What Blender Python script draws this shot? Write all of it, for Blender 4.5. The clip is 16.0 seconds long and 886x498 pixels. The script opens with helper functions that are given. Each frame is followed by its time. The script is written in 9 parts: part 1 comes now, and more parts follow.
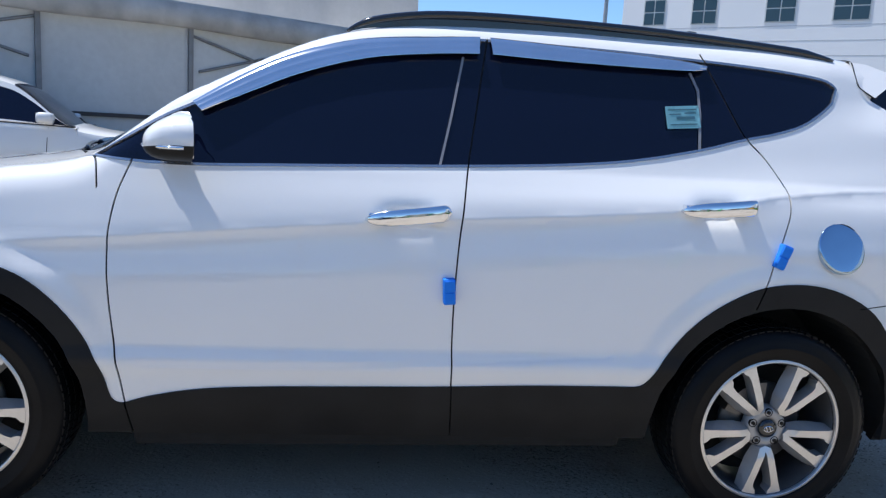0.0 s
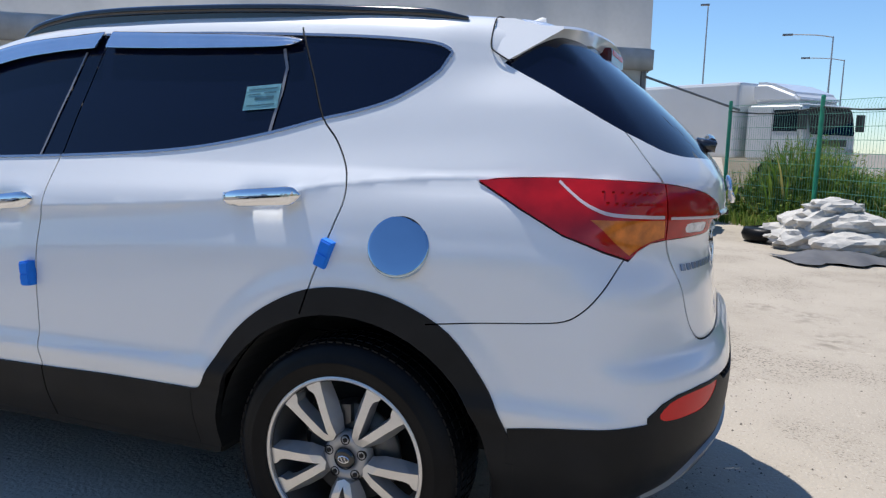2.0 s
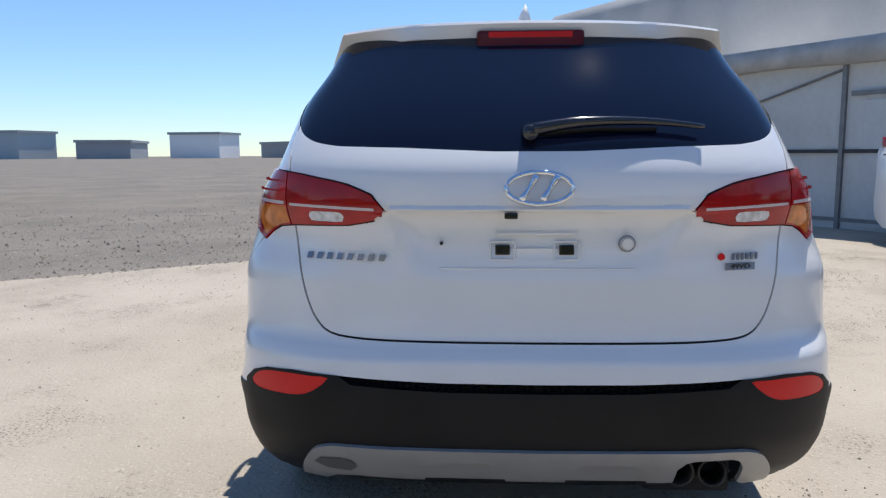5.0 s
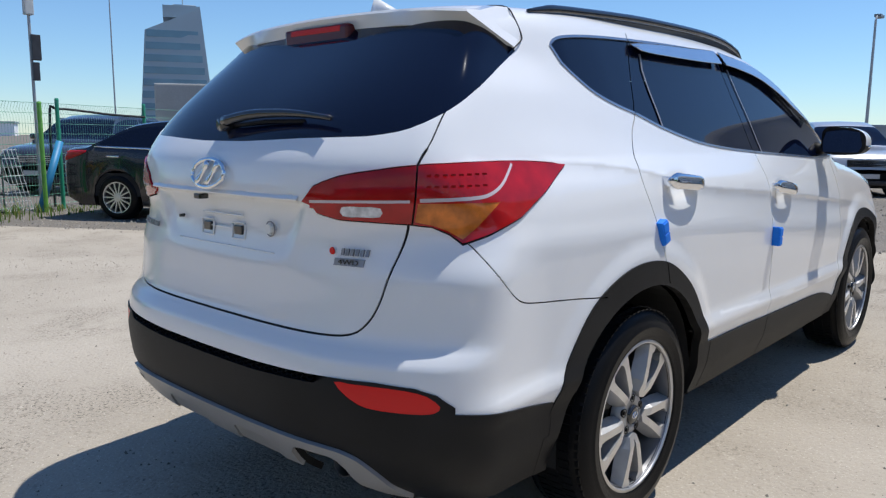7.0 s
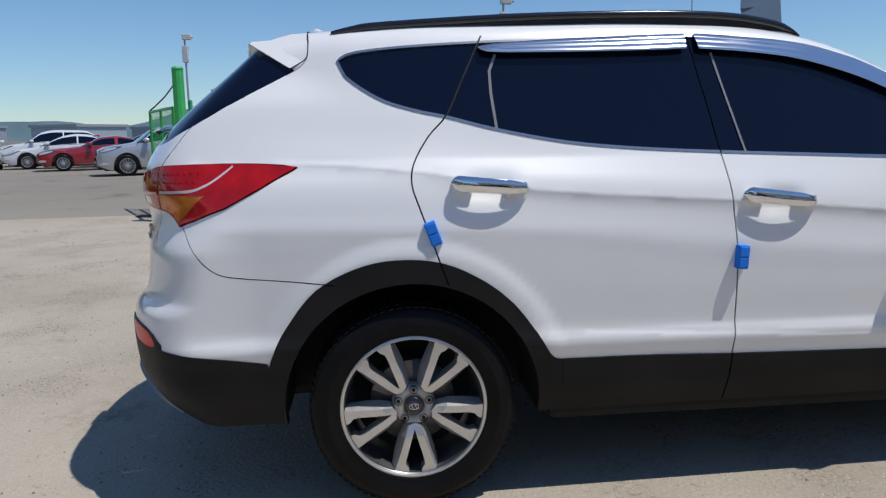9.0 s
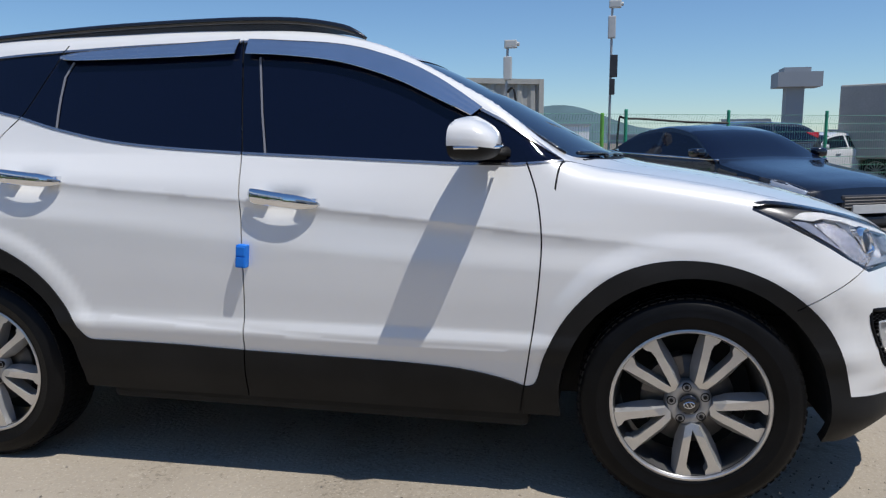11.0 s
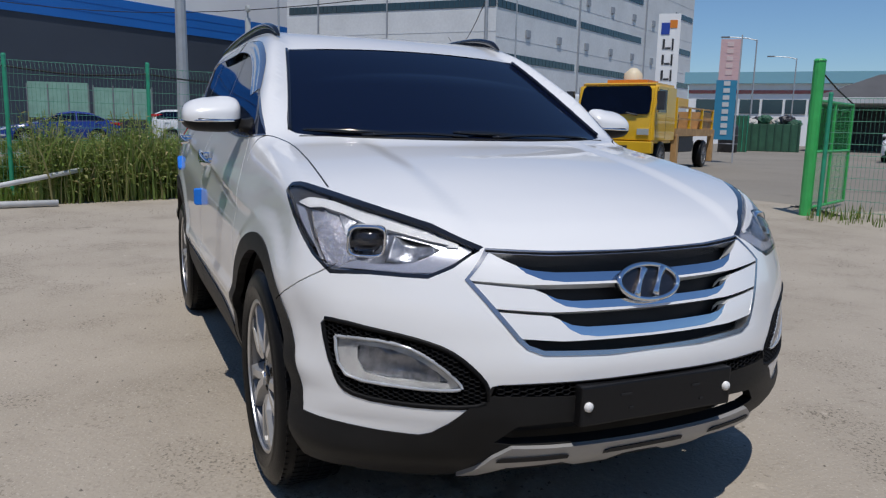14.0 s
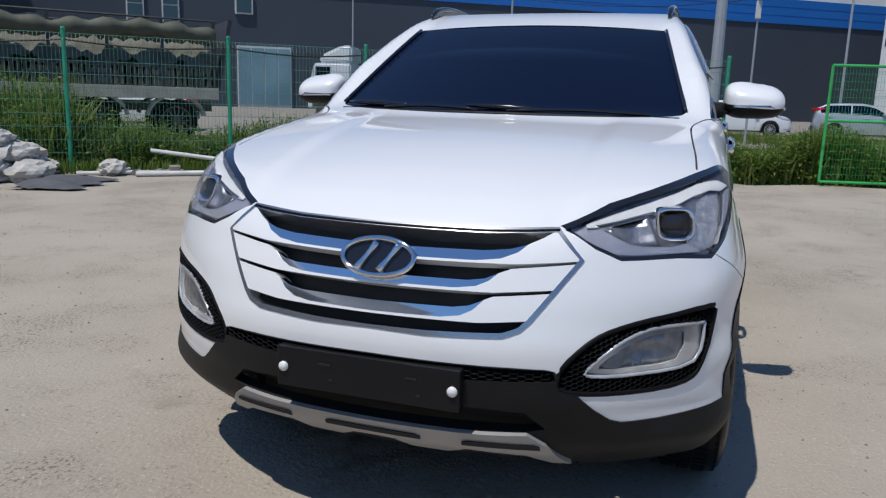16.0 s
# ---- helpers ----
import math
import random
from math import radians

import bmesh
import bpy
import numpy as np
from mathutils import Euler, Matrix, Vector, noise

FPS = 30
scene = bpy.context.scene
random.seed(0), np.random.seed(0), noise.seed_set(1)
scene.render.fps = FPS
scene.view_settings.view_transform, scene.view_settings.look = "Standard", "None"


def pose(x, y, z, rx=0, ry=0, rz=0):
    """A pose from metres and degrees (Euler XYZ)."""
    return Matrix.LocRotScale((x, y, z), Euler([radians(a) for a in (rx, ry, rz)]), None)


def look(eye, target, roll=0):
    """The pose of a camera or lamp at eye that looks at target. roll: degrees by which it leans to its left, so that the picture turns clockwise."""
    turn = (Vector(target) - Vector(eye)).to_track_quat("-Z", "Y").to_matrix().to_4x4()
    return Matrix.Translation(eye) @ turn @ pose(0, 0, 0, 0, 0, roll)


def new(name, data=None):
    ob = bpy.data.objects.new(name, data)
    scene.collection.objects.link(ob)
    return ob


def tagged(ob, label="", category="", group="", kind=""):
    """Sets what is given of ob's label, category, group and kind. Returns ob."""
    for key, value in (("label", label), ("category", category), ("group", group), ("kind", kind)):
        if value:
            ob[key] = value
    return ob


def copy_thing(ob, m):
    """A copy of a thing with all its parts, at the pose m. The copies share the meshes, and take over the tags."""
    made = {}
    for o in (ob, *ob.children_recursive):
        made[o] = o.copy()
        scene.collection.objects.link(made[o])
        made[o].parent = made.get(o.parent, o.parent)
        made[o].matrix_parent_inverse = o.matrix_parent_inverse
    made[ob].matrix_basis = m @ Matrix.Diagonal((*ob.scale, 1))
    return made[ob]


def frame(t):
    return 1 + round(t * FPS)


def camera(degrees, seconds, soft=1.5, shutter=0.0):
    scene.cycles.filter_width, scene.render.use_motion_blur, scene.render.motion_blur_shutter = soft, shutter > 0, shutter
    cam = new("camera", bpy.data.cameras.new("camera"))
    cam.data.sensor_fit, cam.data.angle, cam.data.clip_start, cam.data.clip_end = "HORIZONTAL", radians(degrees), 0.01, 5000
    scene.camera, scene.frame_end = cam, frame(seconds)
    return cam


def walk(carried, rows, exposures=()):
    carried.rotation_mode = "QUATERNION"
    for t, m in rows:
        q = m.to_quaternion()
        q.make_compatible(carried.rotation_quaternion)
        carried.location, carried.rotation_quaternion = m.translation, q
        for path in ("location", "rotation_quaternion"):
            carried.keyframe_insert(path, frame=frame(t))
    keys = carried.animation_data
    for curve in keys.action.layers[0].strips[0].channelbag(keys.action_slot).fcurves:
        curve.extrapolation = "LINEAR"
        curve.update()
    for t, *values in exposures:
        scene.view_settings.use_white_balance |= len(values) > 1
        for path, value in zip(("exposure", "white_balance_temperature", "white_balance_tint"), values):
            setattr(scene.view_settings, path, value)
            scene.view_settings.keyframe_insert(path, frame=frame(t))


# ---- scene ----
cam = camera(61.31, 16.0, soft=1.25)
PATH = [
    (0.00, 0.139, 3.226, 1.315, 80.96, -3.30, 173.20),
    (0.50, -0.496, 3.168, 1.302, 82.20, -3.13, 174.80),
    (1.00, -1.136, 3.054, 1.288, 82.17, -3.24, 175.72),
    (1.50, -1.761, 2.947, 1.286, 81.84, -2.09, 187.83),
    (2.00, -2.330, 2.769, 1.287, 81.74, -1.48, 200.20),
    (2.50, -2.889, 2.561, 1.270, 81.72, -1.81, 216.75),
    (3.00, -3.318, 2.225, 1.243, 81.49, -2.16, 227.78),
    (3.50, -3.730, 1.793, 1.233, 81.95, -1.82, 238.86),
    (3.70, -3.838, 1.623, 1.242, 81.80, -1.91, 241.12),
    (4.22, -4.153, 1.100, 1.240, 82.18, -1.30, 252.68),
    (4.75, -4.316, 0.484, 1.237, 82.64, -0.24, 265.96),
    (5.28, -4.321, -0.155, 1.237, 82.85, 0.67, 278.91),
    (5.80, -4.164, -0.744, 1.243, 82.49, 0.85, 289.44),
    (6.00, -4.090, -0.937, 1.240, 81.42, 0.30, 292.54),
    (6.50, -3.843, -1.464, 1.256, 81.49, 0.33, 300.95),
    (7.00, -3.554, -2.016, 1.261, 81.41, -0.44, 312.25),
    (7.50, -3.139, -2.451, 1.263, 81.28, -0.64, 319.63),
    (8.00, -2.661, -2.854, 1.265, 81.32, -0.18, 331.75),
    (8.50, -2.088, -3.128, 1.272, 81.04, 0.79, 342.52),
    (9.00, -1.475, -3.385, 1.291, 81.08, 1.01, 354.43),
    (9.50, -0.849, -3.471, 1.261, 81.27, 0.31, 359.12),
    (10.00, -0.189, -3.494, 1.254, 82.04, 0.03, 363.14),
    (10.20, 0.061, -3.467, 1.245, 81.80, -0.02, 363.76),
    (10.72, 0.732, -3.414, 1.241, 81.91, 0.03, 368.65),
    (11.25, 1.369, -3.265, 1.247, 81.63, 0.38, 375.81),
    (11.78, 1.959, -3.030, 1.254, 81.26, 0.58, 384.44),
    (12.30, 2.486, -2.713, 1.252, 81.08, 0.20, 393.75),
    (12.50, 2.669, -2.579, 1.229, 80.79, -0.14, 397.19),
    (13.00, 3.141, -2.240, 1.239, 81.09, -0.90, 406.28),
    (13.50, 3.514, -1.848, 1.220, 80.86, -1.69, 416.41),
    (14.00, 3.794, -1.339, 1.231, 80.57, -1.28, 426.07),
    (14.50, 3.987, -0.822, 1.223, 80.33, -1.66, 437.31),
    (15.00, 4.050, -0.268, 1.223, 80.14, -1.61, 446.51),
    (15.50, 4.049, 0.245, 1.211, 79.33, -1.81, 458.48),
    (16.00, 3.918, 0.737, 1.214, 78.81, -1.73, 468.40),
]
walk(cam, [(t, pose(*p)) for t, *p in PATH], exposures=[(0, 0.55, 6140, 10), (1.5, 0.45, 6290, 10), (2.5, 0.32, 6290, 10), (3.0, 0.36, 6290, 9), (3.5, 0.39, 6290, 9), (6, 0.40, 6440, 11), (7, 0.21, 6190, 9), (7.75, 0.05, 6190, 10), (8.5, -0.13, 6240, 10), (10, -0.05, 6340, 9), (13, -0.26, 6340, 11), (15, -0.44, 6240, 11), (15.5, -0.40, 6220, 11), (16, -0.26, 6190, 10)])

# ---- light ----
SUN = Vector((0.377, -0.172, 1.0)).normalized()
world = bpy.data.worlds.new("daylight")
scene.world = world
world.use_nodes = True
wt = world.node_tree
sky = wt.nodes.new("ShaderNodeTexSky")
sky.sky_type, sky.sun_disc = "NISHITA", False
sky.sun_elevation, sky.sun_rotation = math.asin(SUN.z), math.atan2(SUN.x, SUN.y)
sky.air_density, sky.dust_density, sky.ozone_density = 1.0, 0.0, 3.0
tint = wt.nodes.new("ShaderNodeMix")
tint.data_type, tint.blend_type = "RGBA", "MULTIPLY"
tint.inputs[0].default_value, tint.inputs[7].default_value = 1.0, (0.80, 0.96, 1.12, 1)
wt.links.new(sky.outputs["Color"], tint.inputs[6])
wt.links.new(tint.outputs[2], wt.nodes["Background"].inputs["Color"])
wt.nodes["Background"].inputs["Strength"].default_value = 0.100
sun_data = bpy.data.lights.new("sun", "SUN")
sun_data.energy, sun_data.angle, sun_data.color = 4.0, radians(0.53), (1.0, 0.95, 0.88)
sun = new("sun", sun_data)
sun.matrix_world = look(SUN * 60, (0, 0, 0))


# ---- materials ----
def mat(name, color, rough=0.5, metal=0.0, vary=0.0, scale=20.0, bump=0.0, bump_scale=200.0, coat=0.0, spec=0.5, fine=0.0, obvar=0.0, trans=0.0):
    """A procedural material: a base colour that varies at two scales, with fine relief."""
    m = bpy.data.materials.new(name)
    m.use_nodes = True
    t = m.node_tree
    b = t.nodes["Principled BSDF"]
    b.inputs["Roughness"].default_value, b.inputs["Metallic"].default_value = rough, metal
    b.inputs["Coat Weight"].default_value, b.inputs["Coat Roughness"].default_value = coat, 0.03
    b.inputs["Specular IOR Level"].default_value = spec
    b.inputs["Transmission Weight"].default_value = trans
    col = (*color, 1.0)
    b.inputs["Base Color"].default_value = col
    co = t.nodes.new("ShaderNodeTexCoord")

    def noise_node(sc, detail=5.0):
        n = t.nodes.new("ShaderNodeTexNoise")
        n.inputs["Scale"].default_value, n.inputs["Detail"].default_value = sc, detail
        t.links.new(co.outputs["Object"], n.inputs["Vector"])
        return n
    last = None
    for amount, sc in ((vary, scale), (fine, scale * 14)):
        if not amount:
            continue
        n = noise_node(sc)
        r = t.nodes.new("ShaderNodeMapRange")
        r.inputs["From Min"].default_value, r.inputs["From Max"].default_value = 0.3, 0.7
        r.inputs["To Min"].default_value, r.inputs["To Max"].default_value = 1.0 - amount, 1.0 + amount
        t.links.new(n.outputs["Fac"], r.inputs["Value"])
        last = mul(t, last, r.outputs["Result"])
    if obvar:
        oi = t.nodes.new("ShaderNodeObjectInfo")
        r = t.nodes.new("ShaderNodeMapRange")
        r.inputs["To Min"].default_value, r.inputs["To Max"].default_value = 1.0 - obvar, 1.0 + obvar
        t.links.new(oi.outputs["Random"], r.inputs["Value"])
        last = mul(t, last, r.outputs["Result"])
    if last is not None:
        v = t.nodes.new("ShaderNodeVectorMath")
        v.operation = "SCALE"
        v.inputs[0].default_value = color
        t.links.new(last, v.inputs["Scale"])
        t.links.new(v.outputs["Vector"], b.inputs["Base Color"])
    if bump:
        n = noise_node(bump_scale, 3.0)
        k = t.nodes.new("ShaderNodeBump")
        k.inputs["Strength"].default_value, k.inputs["Distance"].default_value = bump, 0.01
        t.links.new(n.outputs["Fac"], k.inputs["Height"])
        t.links.new(k.outputs["Normal"], b.inputs["Normal"])
    return m


def mul(t, a, b):
    if a is None:
        return b
    n = t.nodes.new("ShaderNodeMath")
    n.operation = "MULTIPLY"
    t.links.new(a, n.inputs[0])
    t.links.new(b, n.inputs[1])
    return n.outputs[0]


PAINT = mat("white_car_paint", (0.83, 0.83, 0.82), 0.28, coat=1.0, vary=0.012, scale=3)
GAP = mat("dark_gap", (0.012, 0.012, 0.013), 0.8)
CLAD = mat("grained_dark_plastic", (0.0145, 0.0142, 0.014), 0.5, vary=0.2, scale=6, bump=0.12, bump_scale=700, spec=0.17)
GLOSSBLACK = mat("gloss_black", (0.012, 0.012, 0.014), 0.12, coat=0.6)
TINT = mat("tinted_glass", (0.003, 0.005, 0.017), 0.03, spec=0.42)
# fuel cover's chrome: the blue of the reflected sky is put into its colour
SKYCHROME = mat("sky_tinted_chrome", (0.44, 0.55, 0.66), 0.05, 1.0, vary=0.03, scale=9)
CHROME = mat("chrome", (0.82, 0.83, 0.85), 0.06, 1.0, vary=0.03, scale=9)
VISOR = mat("bright_visor_plating", (0.80, 0.81, 0.83), 0.10, 0.95, vary=0.04, scale=7)
# darker copy of the satin plastic: shade of a recess put into the colour
SATINSHADE = mat("satin_plastic_in_shade", (0.12, 0.118, 0.115), 0.5, 0.2, vary=0.06, scale=12)
SATIN = mat("satin_silver_plastic", (0.36, 0.352, 0.34), 0.42, 0.3, vary=0.06, scale=12, bump=0.05)
RUBBER = mat("tyre_rubber", (0.0075, 0.0075, 0.008), 0.33, vary=0.25, scale=9, bump=0.10, bump_scale=400, fine=0.1, spec=0.12)
ALLOY = mat("machined_alloy", (0.67, 0.66, 0.65), 0.36, 0.9, vary=0.05, scale=30, fine=0.05)
ALLOYDARK = mat("grey_alloy", (0.20, 0.20, 0.205), 0.38, 0.8, vary=0.08, scale=20)
IRON = mat("brake_iron", (0.16, 0.15, 0.14), 0.5, 0.8, vary=0.2, scale=25)
REDLENS = mat("red_lens", (0.40, 0.006, 0.007), 0.10, coat=0.5, vary=0.22, scale=16, spec=0.3)
REDDARK = mat("dark_red_lens", (0.10, 0.003, 0.005), 0.18, coat=0.2, spec=0.3)
AMBER = mat("amber_lens", (0.60, 0.17, 0.025), 0.12, coat=0.3, vary=0.35, scale=26, spec=0.3)
CLEARWHITE = mat("clear_reverse_lens", (0.62, 0.62, 0.62), 0.15, coat=1.0, vary=0.3, scale=60)
REFLRED = mat("red_reflector", (0.72, 0.020, 0.018), 0.2, bump=0.1, bump_scale=500, spec=0.25)
BLUEFOAM = mat("blue_foam", (0.01, 0.20, 0.78), 0.75, vary=0.06, scale=60, bump=0.2, bump_scale=300)
LAMPDARK = mat("lamp_dark_bezel", (0.05, 0.05, 0.055), 0.3, 0.2)
STICKER = mat("pale_blue_sticker", (0.30, 0.62, 0.70), 0.45)
STICKERINK = mat("sticker_ink", (0.10, 0.25, 0.32), 0.5)
MESHBLACK = mat("black_honeycomb", (0.007, 0.007, 0.0075), 0.5, spec=0.12)
RIMCHROME = mat("grey_bright_metal", (0.50, 0.50, 0.51), 0.22, 0.9)
DIVIDER = mat("grey_divider", (0.22, 0.22, 0.24), 0.3)
GUIDE = mat("pale_light_guide", (0.62, 0.52, 0.52), 0.2, coat=0.5)
HEADGUIDE = mat("white_light_guide", (0.46, 0.475, 0.50), 0.35, spec=0.2)
WRAPGREY = mat("pale_grey_lamp_wrap", (0.36, 0.37, 0.42), 0.22, 0.5)
BOWL = mat("lamp_bowl", (0.24, 0.25, 0.28), 0.34, 0.8, vary=0.3, scale=40, bump=0.18, bump_scale=60)
REDDEEP = mat("deep_red_diode", (0.30, 0.008, 0.009), 0.25, spec=0.2)
REDMID = mat("mid_red_lens", (0.33, 0.006, 0.008), 0.10, coat=0.15, vary=0.15, scale=18, spec=0.3)
SIGNAL = mat("ribbed_signal", (0.60, 0.58, 0.60), 0.16, 0.75, vary=0.35, scale=70, bump=0.5, bump_scale=110)
FOGIN = mat("fog_lens", (0.50, 0.51, 0.52), 0.12, 0.3, coat=1.0, vary=0.22, scale=16)
PLATE = mat("black_plate_plastic", (0.009, 0.009, 0.010), 0.4, bump=0.1, bump_scale=500, spec=0.25)
UNDER = mat("underside_black", (0.012, 0.012, 0.012), 0.85, vary=0.2, scale=8)
WHITEPLASTIC = mat("white_plastic", (0.78, 0.77, 0.74), 0.4)


def glass_material(name, color=(1, 1, 1), rough=0.02):
    m = bpy.data.materials.new(name)
    m.use_nodes = True
    b = m.node_tree.nodes["Principled BSDF"]
    b.inputs["Base Color"].default_value = (*color, 1)
    b.inputs["Roughness"].default_value, b.inputs["Transmission Weight"].default_value = rough, 1.0
    b.inputs["IOR"].default_value = 1.2
    return m


CLEAR = glass_material("clear_lens")


# ---- small mesh tools ----
def mesh_from(name, bm, material, smooth=False):
    me = bpy.data.meshes.new(name)
    bm.to_mesh(me)
    bm.free()
    for m in material if isinstance(material, (list, tuple)) else [material]:
        me.materials.append(m)
    if smooth:
        me.shade_smooth()
    return me


def part(name, bm, material, parent=None, label="", smooth=False):
    ob = new(name, mesh_from(name, bm, material, smooth))
    if parent is not None:
        ob.parent = parent
    if label:
        ob["label"] = label
    return ob


def thing(name, label, category, group="", at=None, kind=""):
    ob = new(name)
    if at is not None:
        ob.matrix_world = at
    return tagged(ob, label, category, group, kind)


def box(bm, x0, x1, y0, y1, z0, z1, bevel=0.0, m=None):
    r = bmesh.ops.create_cube(bm, size=1, matrix=Matrix.LocRotScale(((x0 + x1) / 2, (y0 + y1) / 2, (z0 + z1) / 2), None, (abs(x1 - x0), abs(y1 - y0), abs(z1 - z0))))
    if bevel:
        es = list({e for v in r["verts"] for e in v.link_edges})
        r = bmesh.ops.bevel(bm, geom=es, offset=bevel, segments=2, profile=0.6, affect="EDGES")
    vs = list({v for v in r["verts"]})
    if m is not None:
        bmesh.ops.transform(bm, matrix=m, verts=vs)
    return vs


def cyl(bm, a, b, r0, r1=None, seg=12, caps=True):
    """A round bar from a to b."""
    a, b = Vector(a), Vector(b)
    d = b - a
    q = d.to_track_quat("Z", "Y")
    m = Matrix.Translation((a + b) / 2) @ q.to_matrix().to_4x4()
    return bmesh.ops.create_cone(bm, cap_ends=caps, segments=seg, radius1=r0, radius2=r0 if r1 is None else r1, depth=d.length, matrix=m)["verts"]


def lathe(bm, profile, seg=48, axis="y", center=(0, 0, 0), mat_index=0):
    """Turns (radius, offset) pairs about an axis."""
    rings = []
    c = Vector(center)
    for r, o in profile:
        ring = []
        for i in range(seg):
            a = 2 * math.pi * i / seg
            p = Vector((r * math.cos(a), o, r * math.sin(a))) if axis == "y" else Vector((r * math.cos(a), r * math.sin(a), o)) if axis == "z" else Vector((o, r * math.cos(a), r * math.sin(a)))
            ring.append(bm.verts.new(c + p))
        rings.append(ring)
    for a, b in zip(rings, rings[1:]):
        for i in range(seg):
            f = bm.faces.new((a[i], a[(i + 1) % seg], b[(i + 1) % seg], b[i]))
            f.material_index = mat_index
    return rings


def prism(bm, pts, height, at=None, taper=1.0):
    """A flat outline (x, y) raised to a height."""
    lo = [bm.verts.new((x, y, 0)) for x, y in pts]
    cx = sum(p[0] for p in pts) / len(pts)
    cy = sum(p[1] for p in pts) / len(pts)
    hi = [bm.verts.new((cx + (x - cx) * taper, cy + (y - cy) * taper, height)) for x, y in pts]
    n = len(pts)
    bm.faces.new(hi)
    bm.faces.new(lo[::-1])
    for i in range(n):
        bm.faces.new((lo[i], lo[(i + 1) % n], hi[(i + 1) % n], hi[i]))
    if at is not None:
        bmesh.ops.transform(bm, matrix=at, verts=lo + hi)
    return lo + hi


def tube(bm, pts, r, seg=8, closed=False):
    """A round bar that follows points."""
    pts = [Vector(p) for p in pts]
    n = len(pts)
    rings = []
    for i, p in enumerate(pts):
        a = pts[(i - 1) % n] if closed or i else p
        b = pts[(i + 1) % n] if closed or i < n - 1 else p
        d = (b - a).normalized()
        up = Vector((0, 0, 1)) if abs(d.z) < 0.9 else Vector((1, 0, 0))
        s = d.cross(up).normalized()
        u = s.cross(d)
        rr = r[i] if isinstance(r, (list, tuple)) else r
        rings.append([bm.verts.new(p + (s * math.cos(2 * math.pi * k / seg) + u * math.sin(2 * math.pi * k / seg)) * rr) for k in range(seg)])
    for i in range(n if closed else n - 1):
        a, b = rings[i], rings[(i + 1) % n]
        for k in range(seg):
            bm.faces.new((a[k], a[(k + 1) % seg], b[(k + 1) % seg], b[k]))
    if not closed:
        bm.faces.new(rings[0][::-1])
        bm.faces.new(rings[-1])


def smooth_line(pts, closed=False, n=5):
    """Points along a smooth curve through the given ones."""
    out = []
    m = len(pts)
    for i in range(m if closed else m - 1):
        p = [np.array(pts[(i + k) % m] if closed else pts[min(max(i + k, 0), m - 1)], float) for k in (-1, 0, 1, 2)]
        for j in range(n):
            u = j / n
            out.append(tuple(0.5 * (2 * p[1] + (p[2] - p[0]) * u + (2 * p[0] - 5 * p[1] + 4 * p[2] - p[3]) * u * u + (3 * p[1] - p[0] - 3 * p[2] + p[3]) * u ** 3)))
    if not closed:
        out.append(tuple(float(c) for c in pts[-1]))
    return out


# ---- ground height ----
def ground_z(x, y):
    """The yard falls slightly along the car, and is level further out."""
    r = math.hypot(x, y)
    w = min(max((7.0 - r) / 4.0, 0.0), 1.0)
    return 0.0155 * x * w * w * (3 - 2 * w)


# ---- ground: one sheet, with concrete yard, gravel lot and asphalt road ----
EDGE_N = Vector((.848, .530))
FENCE = [(-9.95, 1.2), (-9.4, -.7), (-8.85, -2.65), (-7.95, -4.6), (-6.5, -6.3), (-4.98, -8.05), (-3.72, -9.85), (-2.45, -11.6)]


def noise_mix(t, co, sc, lo, hi, detail=6.0, rough=0.6):
    n = t.nodes.new("ShaderNodeTexNoise")
    n.inputs["Scale"].default_value, n.inputs["Detail"].default_value, n.inputs["Roughness"].default_value = sc, detail, rough
    t.links.new(co.outputs["Object"], n.inputs["Vector"])
    r = t.nodes.new("ShaderNodeMapRange")
    r.inputs["From Min"].default_value, r.inputs["From Max"].default_value = lo, hi
    t.links.new(n.outputs["Fac"], r.inputs["Value"])
    return r.outputs["Result"]


